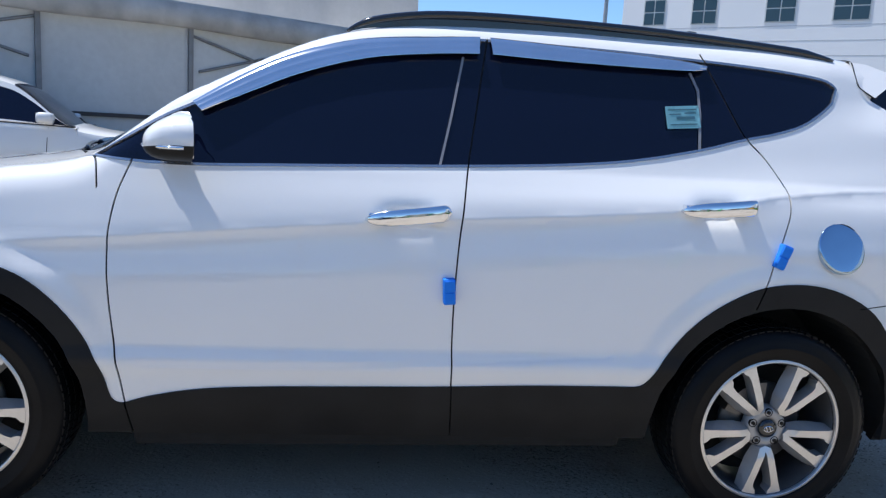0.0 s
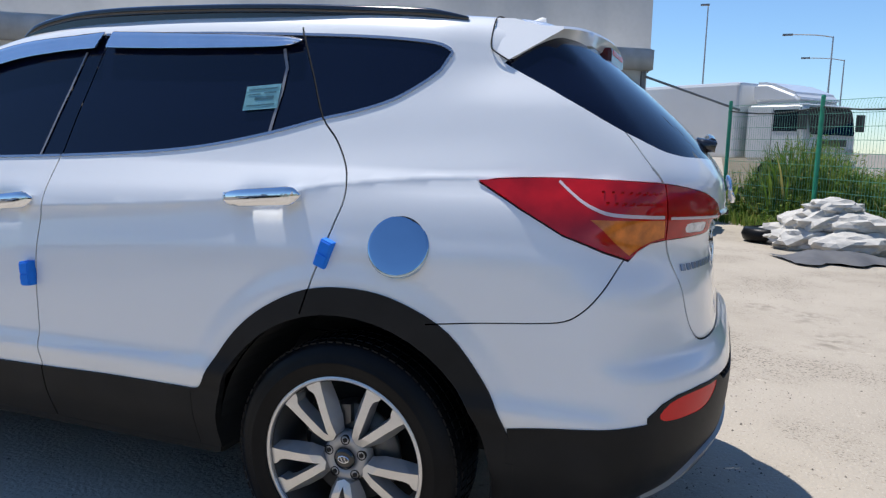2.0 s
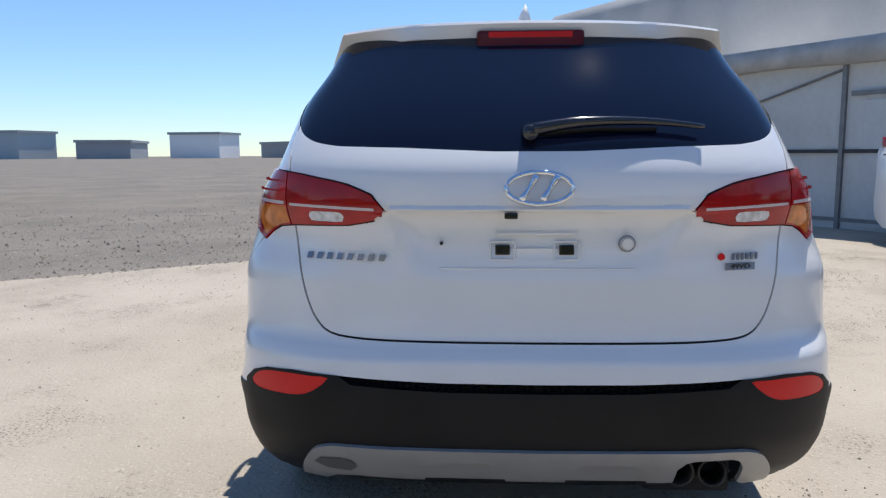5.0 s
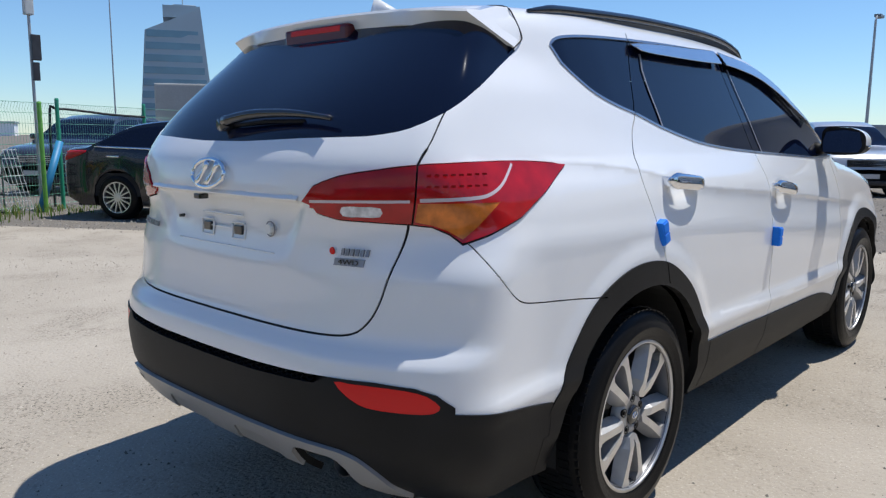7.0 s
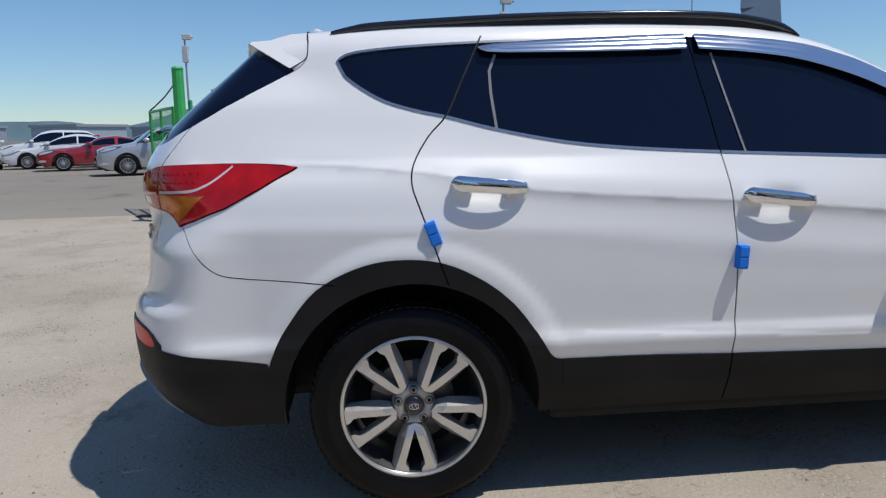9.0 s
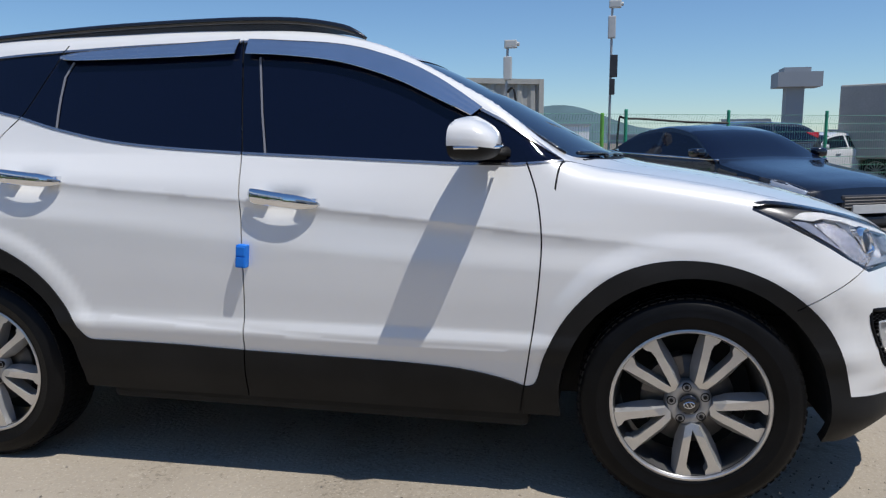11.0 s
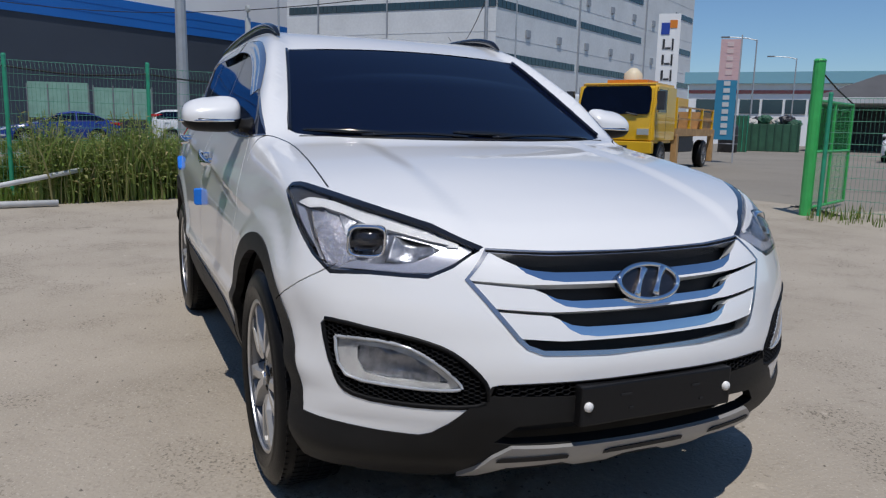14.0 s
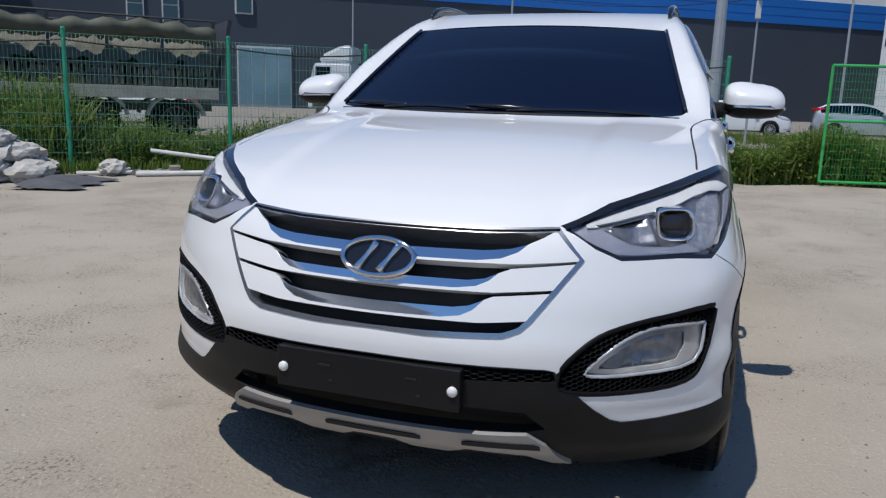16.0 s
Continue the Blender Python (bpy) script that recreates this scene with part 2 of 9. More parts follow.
def surface(name, a, b, stain, grit, layers, rough=0.9, bump=0.35, bump_scale=60.0, speck_scale=130.0, patches=False):
    """A ground surface: two tones mixed by patches, darker stains, light and dark grit, fine relief."""
    m = bpy.data.materials.new(name)
    m.use_nodes = True
    t = m.node_tree
    bs = t.nodes["Principled BSDF"]
    bs.inputs["Roughness"].default_value = rough
    bs.inputs["Specular IOR Level"].default_value = 0.25
    co = t.nodes.new("ShaderNodeTexCoord")

    def mix(fac, c1, c2):
        k = t.nodes.new("ShaderNodeMix")
        k.data_type = "RGBA"
        t.links.new(fac, k.inputs[0])
        for s, c in ((6, c1), (7, c2)):
            if isinstance(c, tuple):
                k.inputs[s].default_value = (*c, 1)
            else:
                t.links.new(c, k.inputs[s])
        return k.outputs[2]
    c = mix(noise_mix(t, co, layers[0], .35, .65), a, b)
    c = mix(noise_mix(t, co, layers[1], .60, .74), c, stain)
    c = mix(noise_mix(t, co, layers[2], .68, .78, 3.0), c, tuple(v * 1.18 for v in a))
    c = mix(noise_mix(t, co, speck_scale, .60, .70, 2.0), c, grit)
    c = mix(noise_mix(t, co, speck_scale * .6, .66, .75, 2.0), c, tuple(v * .72 for v in stain))
    c = mix(noise_mix(t, co, speck_scale * .17, .66, .74, 4.0), c, tuple(v * .9 for v in stain))
    if patches:
        for area, lo, hi, speck, s_lo, s_hi, tone in ((1.1, .51, .62, 64.0, .56, .62, .60), (.45, .56, .68, 40.0, .57, .66, .82), (.85, .60, .72, 11.0, .42, .60, .70)):
            k = t.nodes.new("ShaderNodeMath")
            k.operation = "MULTIPLY"
            t.links.new(noise_mix(t, co, area, lo, hi, 4.0), k.inputs[0])
            t.links.new(noise_mix(t, co, speck, s_lo, s_hi, 2.0), k.inputs[1])
            c = mix(k.outputs[0], c, tuple(v * tone for v in stain))
    t.links.new(c, bs.inputs["Base Color"])
    n = t.nodes.new("ShaderNodeTexNoise")
    n.inputs["Scale"].default_value, n.inputs["Detail"].default_value = bump_scale, 8.0
    t.links.new(co.outputs["Object"], n.inputs["Vector"])
    k = t.nodes.new("ShaderNodeBump")
    k.inputs["Strength"].default_value, k.inputs["Distance"].default_value = bump, 0.02
    t.links.new(n.outputs["Fac"], k.inputs["Height"])
    t.links.new(k.outputs["Normal"], bs.inputs["Normal"])
    return m


CONCRETE = surface("worn_concrete", (.435, .382, .310), (.35, .304, .241), (.29, .25, .195), (.50, .445, .365), (.55, .38, 7.0), patches=True, bump=.42, bump_scale=55, speck_scale=95)
GRAVEL = surface("grey_gravel", (.21, .185, .155), (.15, .135, .115), (.10, .09, .075), (.33, .30, .26), (.4, 1.1, 5.0), bump=.9, bump_scale=28, speck_scale=42)
ASPHALT = surface("old_asphalt", (.275, .25, .21), (.215, .195, .165), (.12, .11, .095), (.28, .25, .21), (.15, .6, 4.0), bump=.3, bump_scale=60)
SOIL = surface("dry_soil", (.20, .165, .11), (.14, .115, .075), (.09, .075, .05), (.30, .26, .19), (.8, 2.0, 9.0), bump=.6, bump_scale=30)

bm = bmesh.new()
n = 70
vs = {}
for i in range(-n, n + 1):
    for j in range(-n, n + 1):
        x, y = (math.copysign(abs(k) ** 3.3 * 0.00042 + abs(k) * .13, k) for k in (i, j))
        vs[i, j] = bm.verts.new((x, y, ground_z(x, y)))
for i in range(-n, n):
    for j in range(-n, n):
        bm.faces.new((vs[i, j], vs[i + 1, j], vs[i + 1, j + 1], vs[i, j + 1]))


def cut_ground(a, b):
    d = Vector((b[0] - a[0], b[1] - a[1], 0))
    bmesh.ops.bisect_plane(bm, geom=bm.verts[:] + bm.edges[:] + bm.faces[:], plane_co=(*a, 0), plane_no=(-d.y, d.x, 0), dist=1e-5)


wavy = [(Vector((EDGE_N.x, EDGE_N.y)) * 4.85 + Vector((-EDGE_N.y, EDGE_N.x)) * s) for s in (-30, 30)]
cut_ground(*wavy)
cut_ground((-4.2, 9.6), (-10.9, 9.0))
cut_ground((-9.4, -.7), (-10.6, 3.4))
for a, b in zip(FENCE[1:], FENCE[2:]):
    cut_ground(a, b)
fence_x = lambda y: np.interp(y, [p[1] for p in FENCE[::-1]], [p[0] for p in FENCE[::-1]])
for f in bm.faces:
    c = f.calc_center_median()
    if EDGE_N.x * c.x + EDGE_N.y * c.y > 4.85:
        f.material_index = 1
    elif c.y > 9.6 + (c.x + 4.2) * .0896 and c.x < -4.2:
        f.material_index = 2
    elif c.x < float(fence_x(c.y)) - .0 and c.y < 3.2:
        f.material_index = 3 if c.x > float(fence_x(c.y)) - 3.2 else 2
    elif c.x < -11.2:
        f.material_index = 2
g = part("ground", bm, [CONCRETE, GRAVEL, ASPHALT, SOIL])
tagged(g, "pale worn concrete yard beside gravel and asphalt", "ground", kind="structure")

# loose stones on the concrete and on the gravel lot
rng = random.Random(7)


def stones(name, count, place, size, material, label):
    bm = bmesh.new()
    for _ in range(count):
        x, y = place()
        r = size() * .5
        a = rng.random() * 6.28
        z = ground_z(x, y)
        vs = []
        for k in range(5):
            q = a + k * 1.2566
            rr = r * rng.uniform(.7, 1.25)
            vs.append(bm.verts.new((x + rr * math.cos(q), y + rr * math.sin(q), z - .002)))
        t1 = bm.verts.new((x + r * .3 * math.cos(a), y + r * .3 * math.sin(a), z + r * rng.uniform(.5, 1.0)))
        for k in range(5):
            bm.faces.new((vs[k], vs[(k + 1) % 5], t1))
    return tagged(part(name, bm, material), label, "stones", kind="stuff")


def on_pad():
    while True:
        x, y = rng.uniform(-8, 6.5), rng.uniform(-9, 9)
        if EDGE_N.x * x + EDGE_N.y * y < 4.8 and x > float(fence_x(y)) + .3:
            return x, y


def on_gravel():
    d, s = 4.87 + abs(rng.gauss(0, 1)) * 5.5, rng.uniform(-12, 14)
    return EDGE_N.x * d - EDGE_N.y * s, EDGE_N.y * d + EDGE_N.x * s


PEBBLE = mat("pebble", (.20, .18, .15), .9, vary=.4, scale=8, obvar=0)
stones("pebble_scatter", 5000, on_pad, lambda: rng.choice((.006, .008, .010, .012, .018)), PEBBLE, "small stones strewn over the concrete")
stones("gravel_stone", 9000, on_gravel, lambda: rng.choice((.02, .03, .04, .05, .07)), mat("gravel_stone", (.24, .215, .18), .9, vary=.35, scale=3), "loose grey gravel of the lot")
stones("edge_stone", 700, lambda: (lambda s: (EDGE_N.x * 4.87 - EDGE_N.y * s + rng.gauss(0, .12), EDGE_N.y * 4.87 + EDGE_N.x * s + rng.gauss(0, .12)))(rng.uniform(-9, 11)), lambda: rng.choice((.02, .03, .05)), mat("edge_stone", (.26, .23, .19), .9, vary=.3, scale=3), "loose stones along the concrete edge")
# grit swept together in loose patches
patches = [(*on_pad(), rng.uniform(.10, .38)) for _ in range(110)]


def in_patch():
    x, y, r = rng.choice(patches)
    return x + rng.gauss(0, r), y + rng.gauss(0, r)


stones("grit_patch", 9500, in_patch, lambda: rng.choice((.005, .007, .009, .012, .016)), mat("grit", (.17, .15, .12), .9, vary=.4, scale=9), "dark grit gathered in patches on the concrete")
# cracks in the concrete
bm = bmesh.new()
for x0, y0, ang, ln in ((-4.5, 2.6, .9, 2.5), (3.4, .9, 1.2, 2.0)):
    p = Vector((x0, y0))
    for k in range(int(ln / .09)):
        ang += rng.gauss(0, .35)
        q = p + Vector((math.cos(ang), math.sin(ang))) * .09
        w = Vector((-(q - p).y, (q - p).x)).normalized() * rng.uniform(.0008, .0022)
        if k % 7 != 6:
            bm.faces.new([bm.verts.new((v.x, v.y, ground_z(v.x, v.y) + .0025)) for v in (p - w, q - w, q + w, p + w)])
        p = q
tagged(part("concrete_crack", bm, mat("crack_dirt", (.16, .145, .12), .95)), "thin dark cracks in the concrete", "crack", kind="stuff")



# ---- the car: its body as one rounded form, cut into panels ----
def profile(pts):
    """A smooth curve through (a, b) pairs that does not overshoot."""
    a = np.array([p[0] for p in pts], float)
    b = np.array([p[1] for p in pts], float)
    d = np.diff(b) / np.diff(a)
    m = np.empty(len(a))
    m[1:-1] = np.where(d[:-1] * d[1:] > 0, 2 * d[:-1] * d[1:] / (d[:-1] + d[1:] + 1e-12), 0)
    m[0], m[-1] = d[0], d[-1]

    def f(x):
        x = np.clip(np.asarray(x, float), a[0], a[-1])
        i = np.clip(np.searchsorted(a, x) - 1, 0, len(a) - 2)
        h = a[i + 1] - a[i]
        u = (x - a[i]) / h
        return (2 * u ** 3 - 3 * u ** 2 + 1) * b[i] + (u ** 3 - 2 * u ** 2 + u) * h * m[i] + (3 * u ** 2 - 2 * u ** 3) * b[i + 1] + (u ** 3 - u ** 2) * h * m[i + 1]
    return f


def smin(a, b, k):
    h = np.clip(0.5 + 0.5 * (b - a) / k, 0, 1)
    return b + (a - b) * h - k * h * (1 - h)


def smax(a, b, k):
    return -smin(-a, -b, k)


def ramp(x, a, b):
    u = np.clip((x - a) / (b - a), 0, 1)
    return u * u * (3 - 2 * u)


WIDTH = profile([(.2, .83), (.31, .868), (.42, .905), (.5, .915), (.56, .928), (.62, .914), (.74, .916), (.86, .914), (.95, .901), (1.02, .889), (1.09, .872), (1.16, .842), (1.21, .818), (1.35, .762), (1.45, .718), (1.55, .676), (1.64, .635), (1.75, .57)])
NOSE = profile([(.18, 1.98), (.27, 2.10), (.36, 2.2), (.5, 2.25), (.6, 2.25), (.7, 2.225), (.8, 2.185), (.9, 2.135), (1.0, 2.06), (1.3, 1.9)])
TAIL = profile([(.18, -2.1), (.28, -2.24), (.36, -2.34), (.48, -2.4), (.6, -2.41), (.68, -2.40), (.74, -2.355), (.85, -2.34), (.95, -2.335), (1.04, -2.35), (1.10, -2.362), (1.17, -2.352), (1.26, -2.30), (1.6, -1.93), (1.75, -1.78)])
HOOD = profile([(.6, 1.22), (1.0, 1.185), (1.3, 1.145), (1.6, 1.095), (1.85, 1.03), (2.0, .975), (2.1, .925), (2.2, .86), (2.4, .7)])
ROOF = profile([(-2.3, 1.58), (-1.9, 1.655), (-1.6, 1.686), (-1.2, 1.708), (-.7, 1.712), (-.2, 1.688), (.1, 1.652), (.3, 1.606), (.6, 1.50)])
CREASE = profile([(-2.4, .12), (-1.3, .10), (-.2, .01), (.9, -.075), (2.2, -.13)])
TUCK = profile([(-2.4, .012), (-1.75, 0), (-1.2, 0), (.8, 0), (1.2, .011), (1.6, .018), (2.0, .036), (2.3, .05)])

FEATURE = profile([(-2.4, 1.21), (-2.0, 1.205), (-1.65, 1.196), (-1.32, 1.166), (-.9, 1.097), (-.2, 1.044), (.3, 1.002), (.67, .967), (1.06, .931), (1.6, .89)])


def car_form(p):
    """Negative inside the car's outer skin."""
    x, y, z = p[..., 0], np.abs(p[..., 1]), p[..., 2]
    low = np.clip((1.2 - z) / .25, 0, 1) * np.clip((z - .6) / .3, 0, 1)
    side = y - (WIDTH(z - CREASE(x) * low) - TUCK(x) * np.clip((z - .40) / .5, 0, 1) - .088 * np.clip(-1.3 - x, 0, 1.1) ** 1.6)
    d = z - FEATURE(x)
    side = side - .0085 * np.exp(-(d / np.where(d > 0, .075, .030)) ** 2) * np.clip((1.45 - x) / .5, 0, 1) * np.clip((x + 2.05) / .3, 0, 1)
    for hx, hz in ((-.045, 1.028), (-1.075, 1.095)):
        side = side + .020 * np.exp(-((x - hx) / .085) ** 4 - ((z - hz) / .040) ** 2)
    for cx, cz in ((-1.35, .375), (1.35, .385)):
        side = side - .011 * (1 - ramp(np.hypot(x - cx, z - cz), .505, .575)) * ramp(z, .48, .62)
    side = side + .024 * ramp(-x, 1.5, 1.75) * ramp(z, 1.38, 1.52)
    low_nose = ramp(x, 1.5, 1.8) * (1 - ramp(z, .36, .46))
    mid_nose = ramp(x, 1.5, 1.8) * ramp(z, .42, .52) * (1 - ramp(z, .66, .80))
    side = side - .015 * low_nose + .024 * mid_nose
    front = (x - NOSE(z) + (.54 - .08 * low_nose - .045 * ramp(z, .62, .78)) * y ** 2.6) * .8
    recess = .022 * (1 - ramp(y, .26 + .5 * (z - .9), .33 + .5 * (z - .9))) * ramp(z, .89, 1.05) * (1 - ramp(z, 1.072, 1.086))
    bumper = 1 - ramp(z, .88, 1.04)
    side = side - .027 * bumper * ramp(-x, 1.85, 2.15)
    rear = (TAIL(z) + recess + (.53 - .12 * bumper) * y ** (3.5 + .5 * bumper) - x) * .8
    hood = HOOD(x + .10 * y * y) - .06 * y * y + .010 * ramp(y, .42, .50)
    pillar_y = .585 + .15 * np.clip((x - .26) / .74, 0, 1)
    screen = 1.18 + (1.12 - .33 * y * y - x) * .545 + (.046 + .055 * np.clip(1.12 - x, 0, 1)) * ramp(y, pillar_y - .05, pillar_y + .09) * (1 - ramp(x, .66, 1.0))
    level = ramp(x, -1.0, 0.0)
    roof = ROOF(x) - (.05 - .03 * level) * y * y - (.10 - .08 * level) * y ** 4
    top = (z - smax(hood, smin(screen, roof, .10), .045)) * .8
    return smax(smax(side, front, .10), smax(top, rear, .05), .06)


def skin_grid():
    """The left half of the skin as rows of points with their normals."""
    xa, xb, z0 = -1.55, 1.35, .72
    n_mid, n_fan, n_up = 128, 64, 104
    org, az = [], []
    for i in range(n_fan):
        org.append(xa), az.append(math.pi - i / n_fan * math.pi / 2)
    for i in range(n_mid + 1):
        org.append(xa + (xb - xa) * i / n_mid), az.append(math.pi / 2)
    for i in range(1, n_fan + 1):
        org.append(xb), az.append(math.pi / 2 - i / n_fan * math.pi / 2)
    el = np.radians(np.linspace(-34, 90, n_up))
    o = np.array(org)[:, None] * np.ones(n_up)
    az = np.array(az)[:, None]
    o = np.stack([o, np.zeros_like(o), np.full_like(o, z0)], -1)
    d = np.stack([np.cos(az) * np.cos(el), np.sin(az) * np.cos(el), np.ones_like(az) * np.sin(el)], -1)
    lo, hi = np.full(d.shape[:2], .05), np.full(d.shape[:2], 2.2)
    for _ in range(34):
        mid = (lo + hi) / 2
        inside = car_form(o + d * mid[..., None]) < 0
        lo, hi = np.where(inside, mid, lo), np.where(inside, hi, mid)
    p = o + d * hi[..., None]
    p[0, :, 1] = 0
    p[-1, :, 1] = 0
    p[:, -1, 1] = 0
    return p, skin_normal(p)


def skin_normal(p):
    h = 2e-3
    q = p.copy()
    q[..., 1] = np.maximum(np.abs(q[..., 1]), 0)
    n = np.stack([car_form(q + e) - car_form(q - e) for e in np.eye(3) * h], -1)
    n[..., 1] = np.where(np.abs(p[..., 1]) < 1e-4, 0, n[..., 1])
    return n / np.maximum(np.linalg.norm(n, axis=-1, keepdims=True), 1e-9)


grid_p, grid_n = skin_grid()
skin = bmesh.new()
nlayer = skin.verts.layers.float_vector.new("n")
rows_v = []
for i in range(grid_p.shape[0]):
    row = []
    for j in range(grid_p.shape[1]):
        v = skin.verts.new(grid_p[i, j])
        v[nlayer] = Vector(grid_n[i, j])
        row.append(v)
    rows_v.append(row)
for a, b in zip(rows_v, rows_v[1:]):
    for j in range(len(a) - 1):
        skin.faces.new((a[j], b[j], b[j + 1], a[j + 1]))
bmesh.ops.remove_doubles(skin, verts=skin.verts[:], dist=2e-4)
bmesh.ops.delete(skin, geom=[f for f in skin.faces if f.calc_center_median().z < .2], context="FACES")

AXES = {"side": ((1, 0, 0), (0, 0, 1)), "front": ((0, 1, 0), (0, 0, 1)), "top": ((1, 0, 0), (0, 1, 0)),
        "nose": ((1, -1, 0), (0, 0, 1)), "rump": ((-1, -1, 0), (0, 0, 1))}


def flat(p, axis):
    """Points seen along an axis: side (x, z), front (y, z), top (x, y), the nose's corner (x - y, z), the rump's (-x - y, z)."""
    u, w = (np.array(a, float) for a in AXES[axis])
    return np.stack([p @ u, p @ w], -1)


def slice_skin(line, axis, zone, closed=False):
    """Cuts the skin along a line seen along an axis, where zone(centre) holds."""
    u, w = (Vector(a) for a in AXES[axis])
    pts = list(line) + ([line[0]] if closed else [])
    lo = np.min(np.array(pts), 0) - .03
    hi = np.max(np.array(pts), 0) + .03
    work = set()
    for f in skin.faces:
        c = f.calc_center_median()
        if lo[0] < c.dot(u) < hi[0] and lo[1] < c.dot(w) < hi[1] and zone(c):
            work.add(f)
    boxes = {}

    def span(f):
        if f not in boxes:
            s = [v.co.dot(u) for v in f.verts]
            t = [v.co.dot(w) for v in f.verts]
            boxes[f] = (min(s), max(s), min(t), max(t))
        return boxes[f]
    for a, b in zip(pts, pts[1:]):
        s0, s1 = min(a[0], b[0]) - 1e-3, max(a[0], b[0]) + 1e-3
        t0, t1 = min(a[1], b[1]) - 1e-3, max(a[1], b[1]) + 1e-3
        hit = []
        for f in work:
            k = span(f)
            if k[0] < s1 and k[1] > s0 and k[2] < t1 and k[3] > t0:
                hit.append(f)
        if not hit:
            continue
        un = u / u.length_squared
        wn = w / w.length_squared
        co = un * a[0] + wn * a[1]
        d = (b[0] - a[0], b[1] - a[1])
        no = u * (-d[1] / u.length_squared) + w * d[0]
        no = u * -d[1] + w * d[0]
        if no.length < 1e-9:
            continue
        geom = set(hit)
        for f in hit:
            geom.update(f.verts)
            geom.update(f.edges)
            work.discard(f)
            boxes.pop(f, None)
        res = bmesh.ops.bisect_plane(skin, geom=list(geom), plane_co=co, plane_no=no.normalized(), dist=2e-5)
        work.update(g for g in res["geom"] if isinstance(g, bmesh.types.BMFace))


def ribbon(line, width):
    """The outline of a narrow band along a line."""
    p = np.array(line, float)
    t = np.gradient(p, axis=0)
    t /= np.maximum(np.linalg.norm(t, axis=1, keepdims=True), 1e-9)
    n = np.stack([-t[:, 1], t[:, 0]], 1) * width / 2
    return [tuple(q) for q in p + n] + [tuple(q) for q in (p - n)[::-1]]


def grow(poly, by):
    """A closed outline moved outwards."""
    p = np.array(poly, float)
    t = np.roll(p, -1, 0) - np.roll(p, 1, 0)
    t /= np.maximum(np.linalg.norm(t, axis=1, keepdims=True), 1e-9)
    n = np.stack([t[:, 1], -t[:, 0]], 1)
    area = np.sum(p[:, 0] * np.roll(p[:, 1], -1) - np.roll(p[:, 0], -1) * p[:, 1])
    return [tuple(q) for q in p + n * (by if area > 0 else -by)]


def inside(q, poly):
    """Which of the flat points lie within an outline."""
    poly = np.array(poly, float)
    r = np.zeros(len(q), bool)
    for a, b in zip(poly, np.roll(poly, -1, 0)):
        c = (a[1] > q[:, 1]) != (b[1] > q[:, 1])
        r ^= c & (q[:, 0] < (b[0] - a[0]) * (q[:, 1] - a[1]) / (b[1] - a[1] + 1e-15) + a[0])
    return r


def arc(cx, cz, r, a0, a1, n=28, sx=1.0):
    return [(cx + sx * r * math.cos(radians(a0 + (a1 - a0) * i / n)), cz + r * math.sin(radians(a0 + (a1 - a0) * i / n))) for i in range(n + 1)]


ANY = lambda c: c.y > .45
BELT = [(-1.55, 1.49), (-1.503, 1.452), (-1.42, 1.403), (-1.31, 1.368), (-1.2, 1.344), (-1.03, 1.299), (-.794, 1.253), (-.547, 1.227), (-.235, 1.208), (.095, 1.193), (.35, 1.182), (.60, 1.172), (.80, 1.172)]
DLO = smooth_line(BELT, n=4)[:-1] + [(.92, 1.181)] + smooth_line([(.815, 1.244), (.72, 1.305), (.625, 1.354), (.515, 1.420), (.40, 1.484), (.25, 1.554), (.1, 1.592), (-.1, 1.612), (-.3, 1.618), (-.7, 1.614), (-1.09, 1.600), (-1.35, 1.585), (-1.52, 1.566), (-1.575, 1.542)], n=4)
DLO_TRIM = grow(DLO, .0085)
LINE_A = smooth_line([(.79, 1.20), (.812, 1.15), (.842, 1.06), (.86, .935), (.857, .8), (.84, .63), (.81, .42), (.79, .29)], n=4)
LINE_B = smooth_line([(-.303, 1.63), (-.27, 1.42), (-.238, 1.21), (-.222, 1.07), (-.207, .9), (-.203, .72), (-.21, .49), (-.222, .29)], n=4)
LINE_C = smooth_line([(-1.065, 1.63), (-1.14, 1.48), (-1.205, 1.350), (-1.272, 1.277), (-1.328, 1.186), (-1.338, 1.117), (-1.318, 1.048), (-1.283, .949), (-1.25, .85), (-1.225, .78)], n=4)
ARCH_R_OUT = smooth_line([(-1.85, .48), (-1.825, .55), (-1.775, .645), (-1.674, .77), (-1.538, .843), (-1.40, .870), (-1.244, .855), (-1.103, .789), (-1.0, .705), (-.92, .6), (-.865, .515), (-.83, .501)], n=4)
ARCH_F_OUT = smooth_line([(.815, .421), (.85, .44), (.88, .545), (.95, .675), (1.05, .78), (1.15, .836), (1.28, .864), (1.42, .858), (1.558, .817), (1.671, .748), (1.76, .655), (1.812, .541), (1.835, .44)], n=4)
SILL = smooth_line([(-.83, .501), (-.5, .5), (-.21, .492), (.1, .487), (.4, .482), (.59, .471), (.73, .447), (.815, .421)], n=4)
WELL_R = arc(-1.35, .344, .445, -12, 192)
WELL_F = arc(1.35, .386, .425, -18, 198)
FUEL = arc(-1.52, .995, .083, 0, 360, 40)[:-1]
BUMP_R = smooth_line([(-2.13, 1.01), (-2.112, .985), (-2.075, .915), (-2.03, .86), (-1.98, .828), (-1.9, .815), (-1.817, .808), (-1.61, .79)], n=4)
BUMP_F = smooth_line([(1.88, .86), (1.854, .835), (1.79, .795), (1.726, .758), (1.655, .72)], n=3)
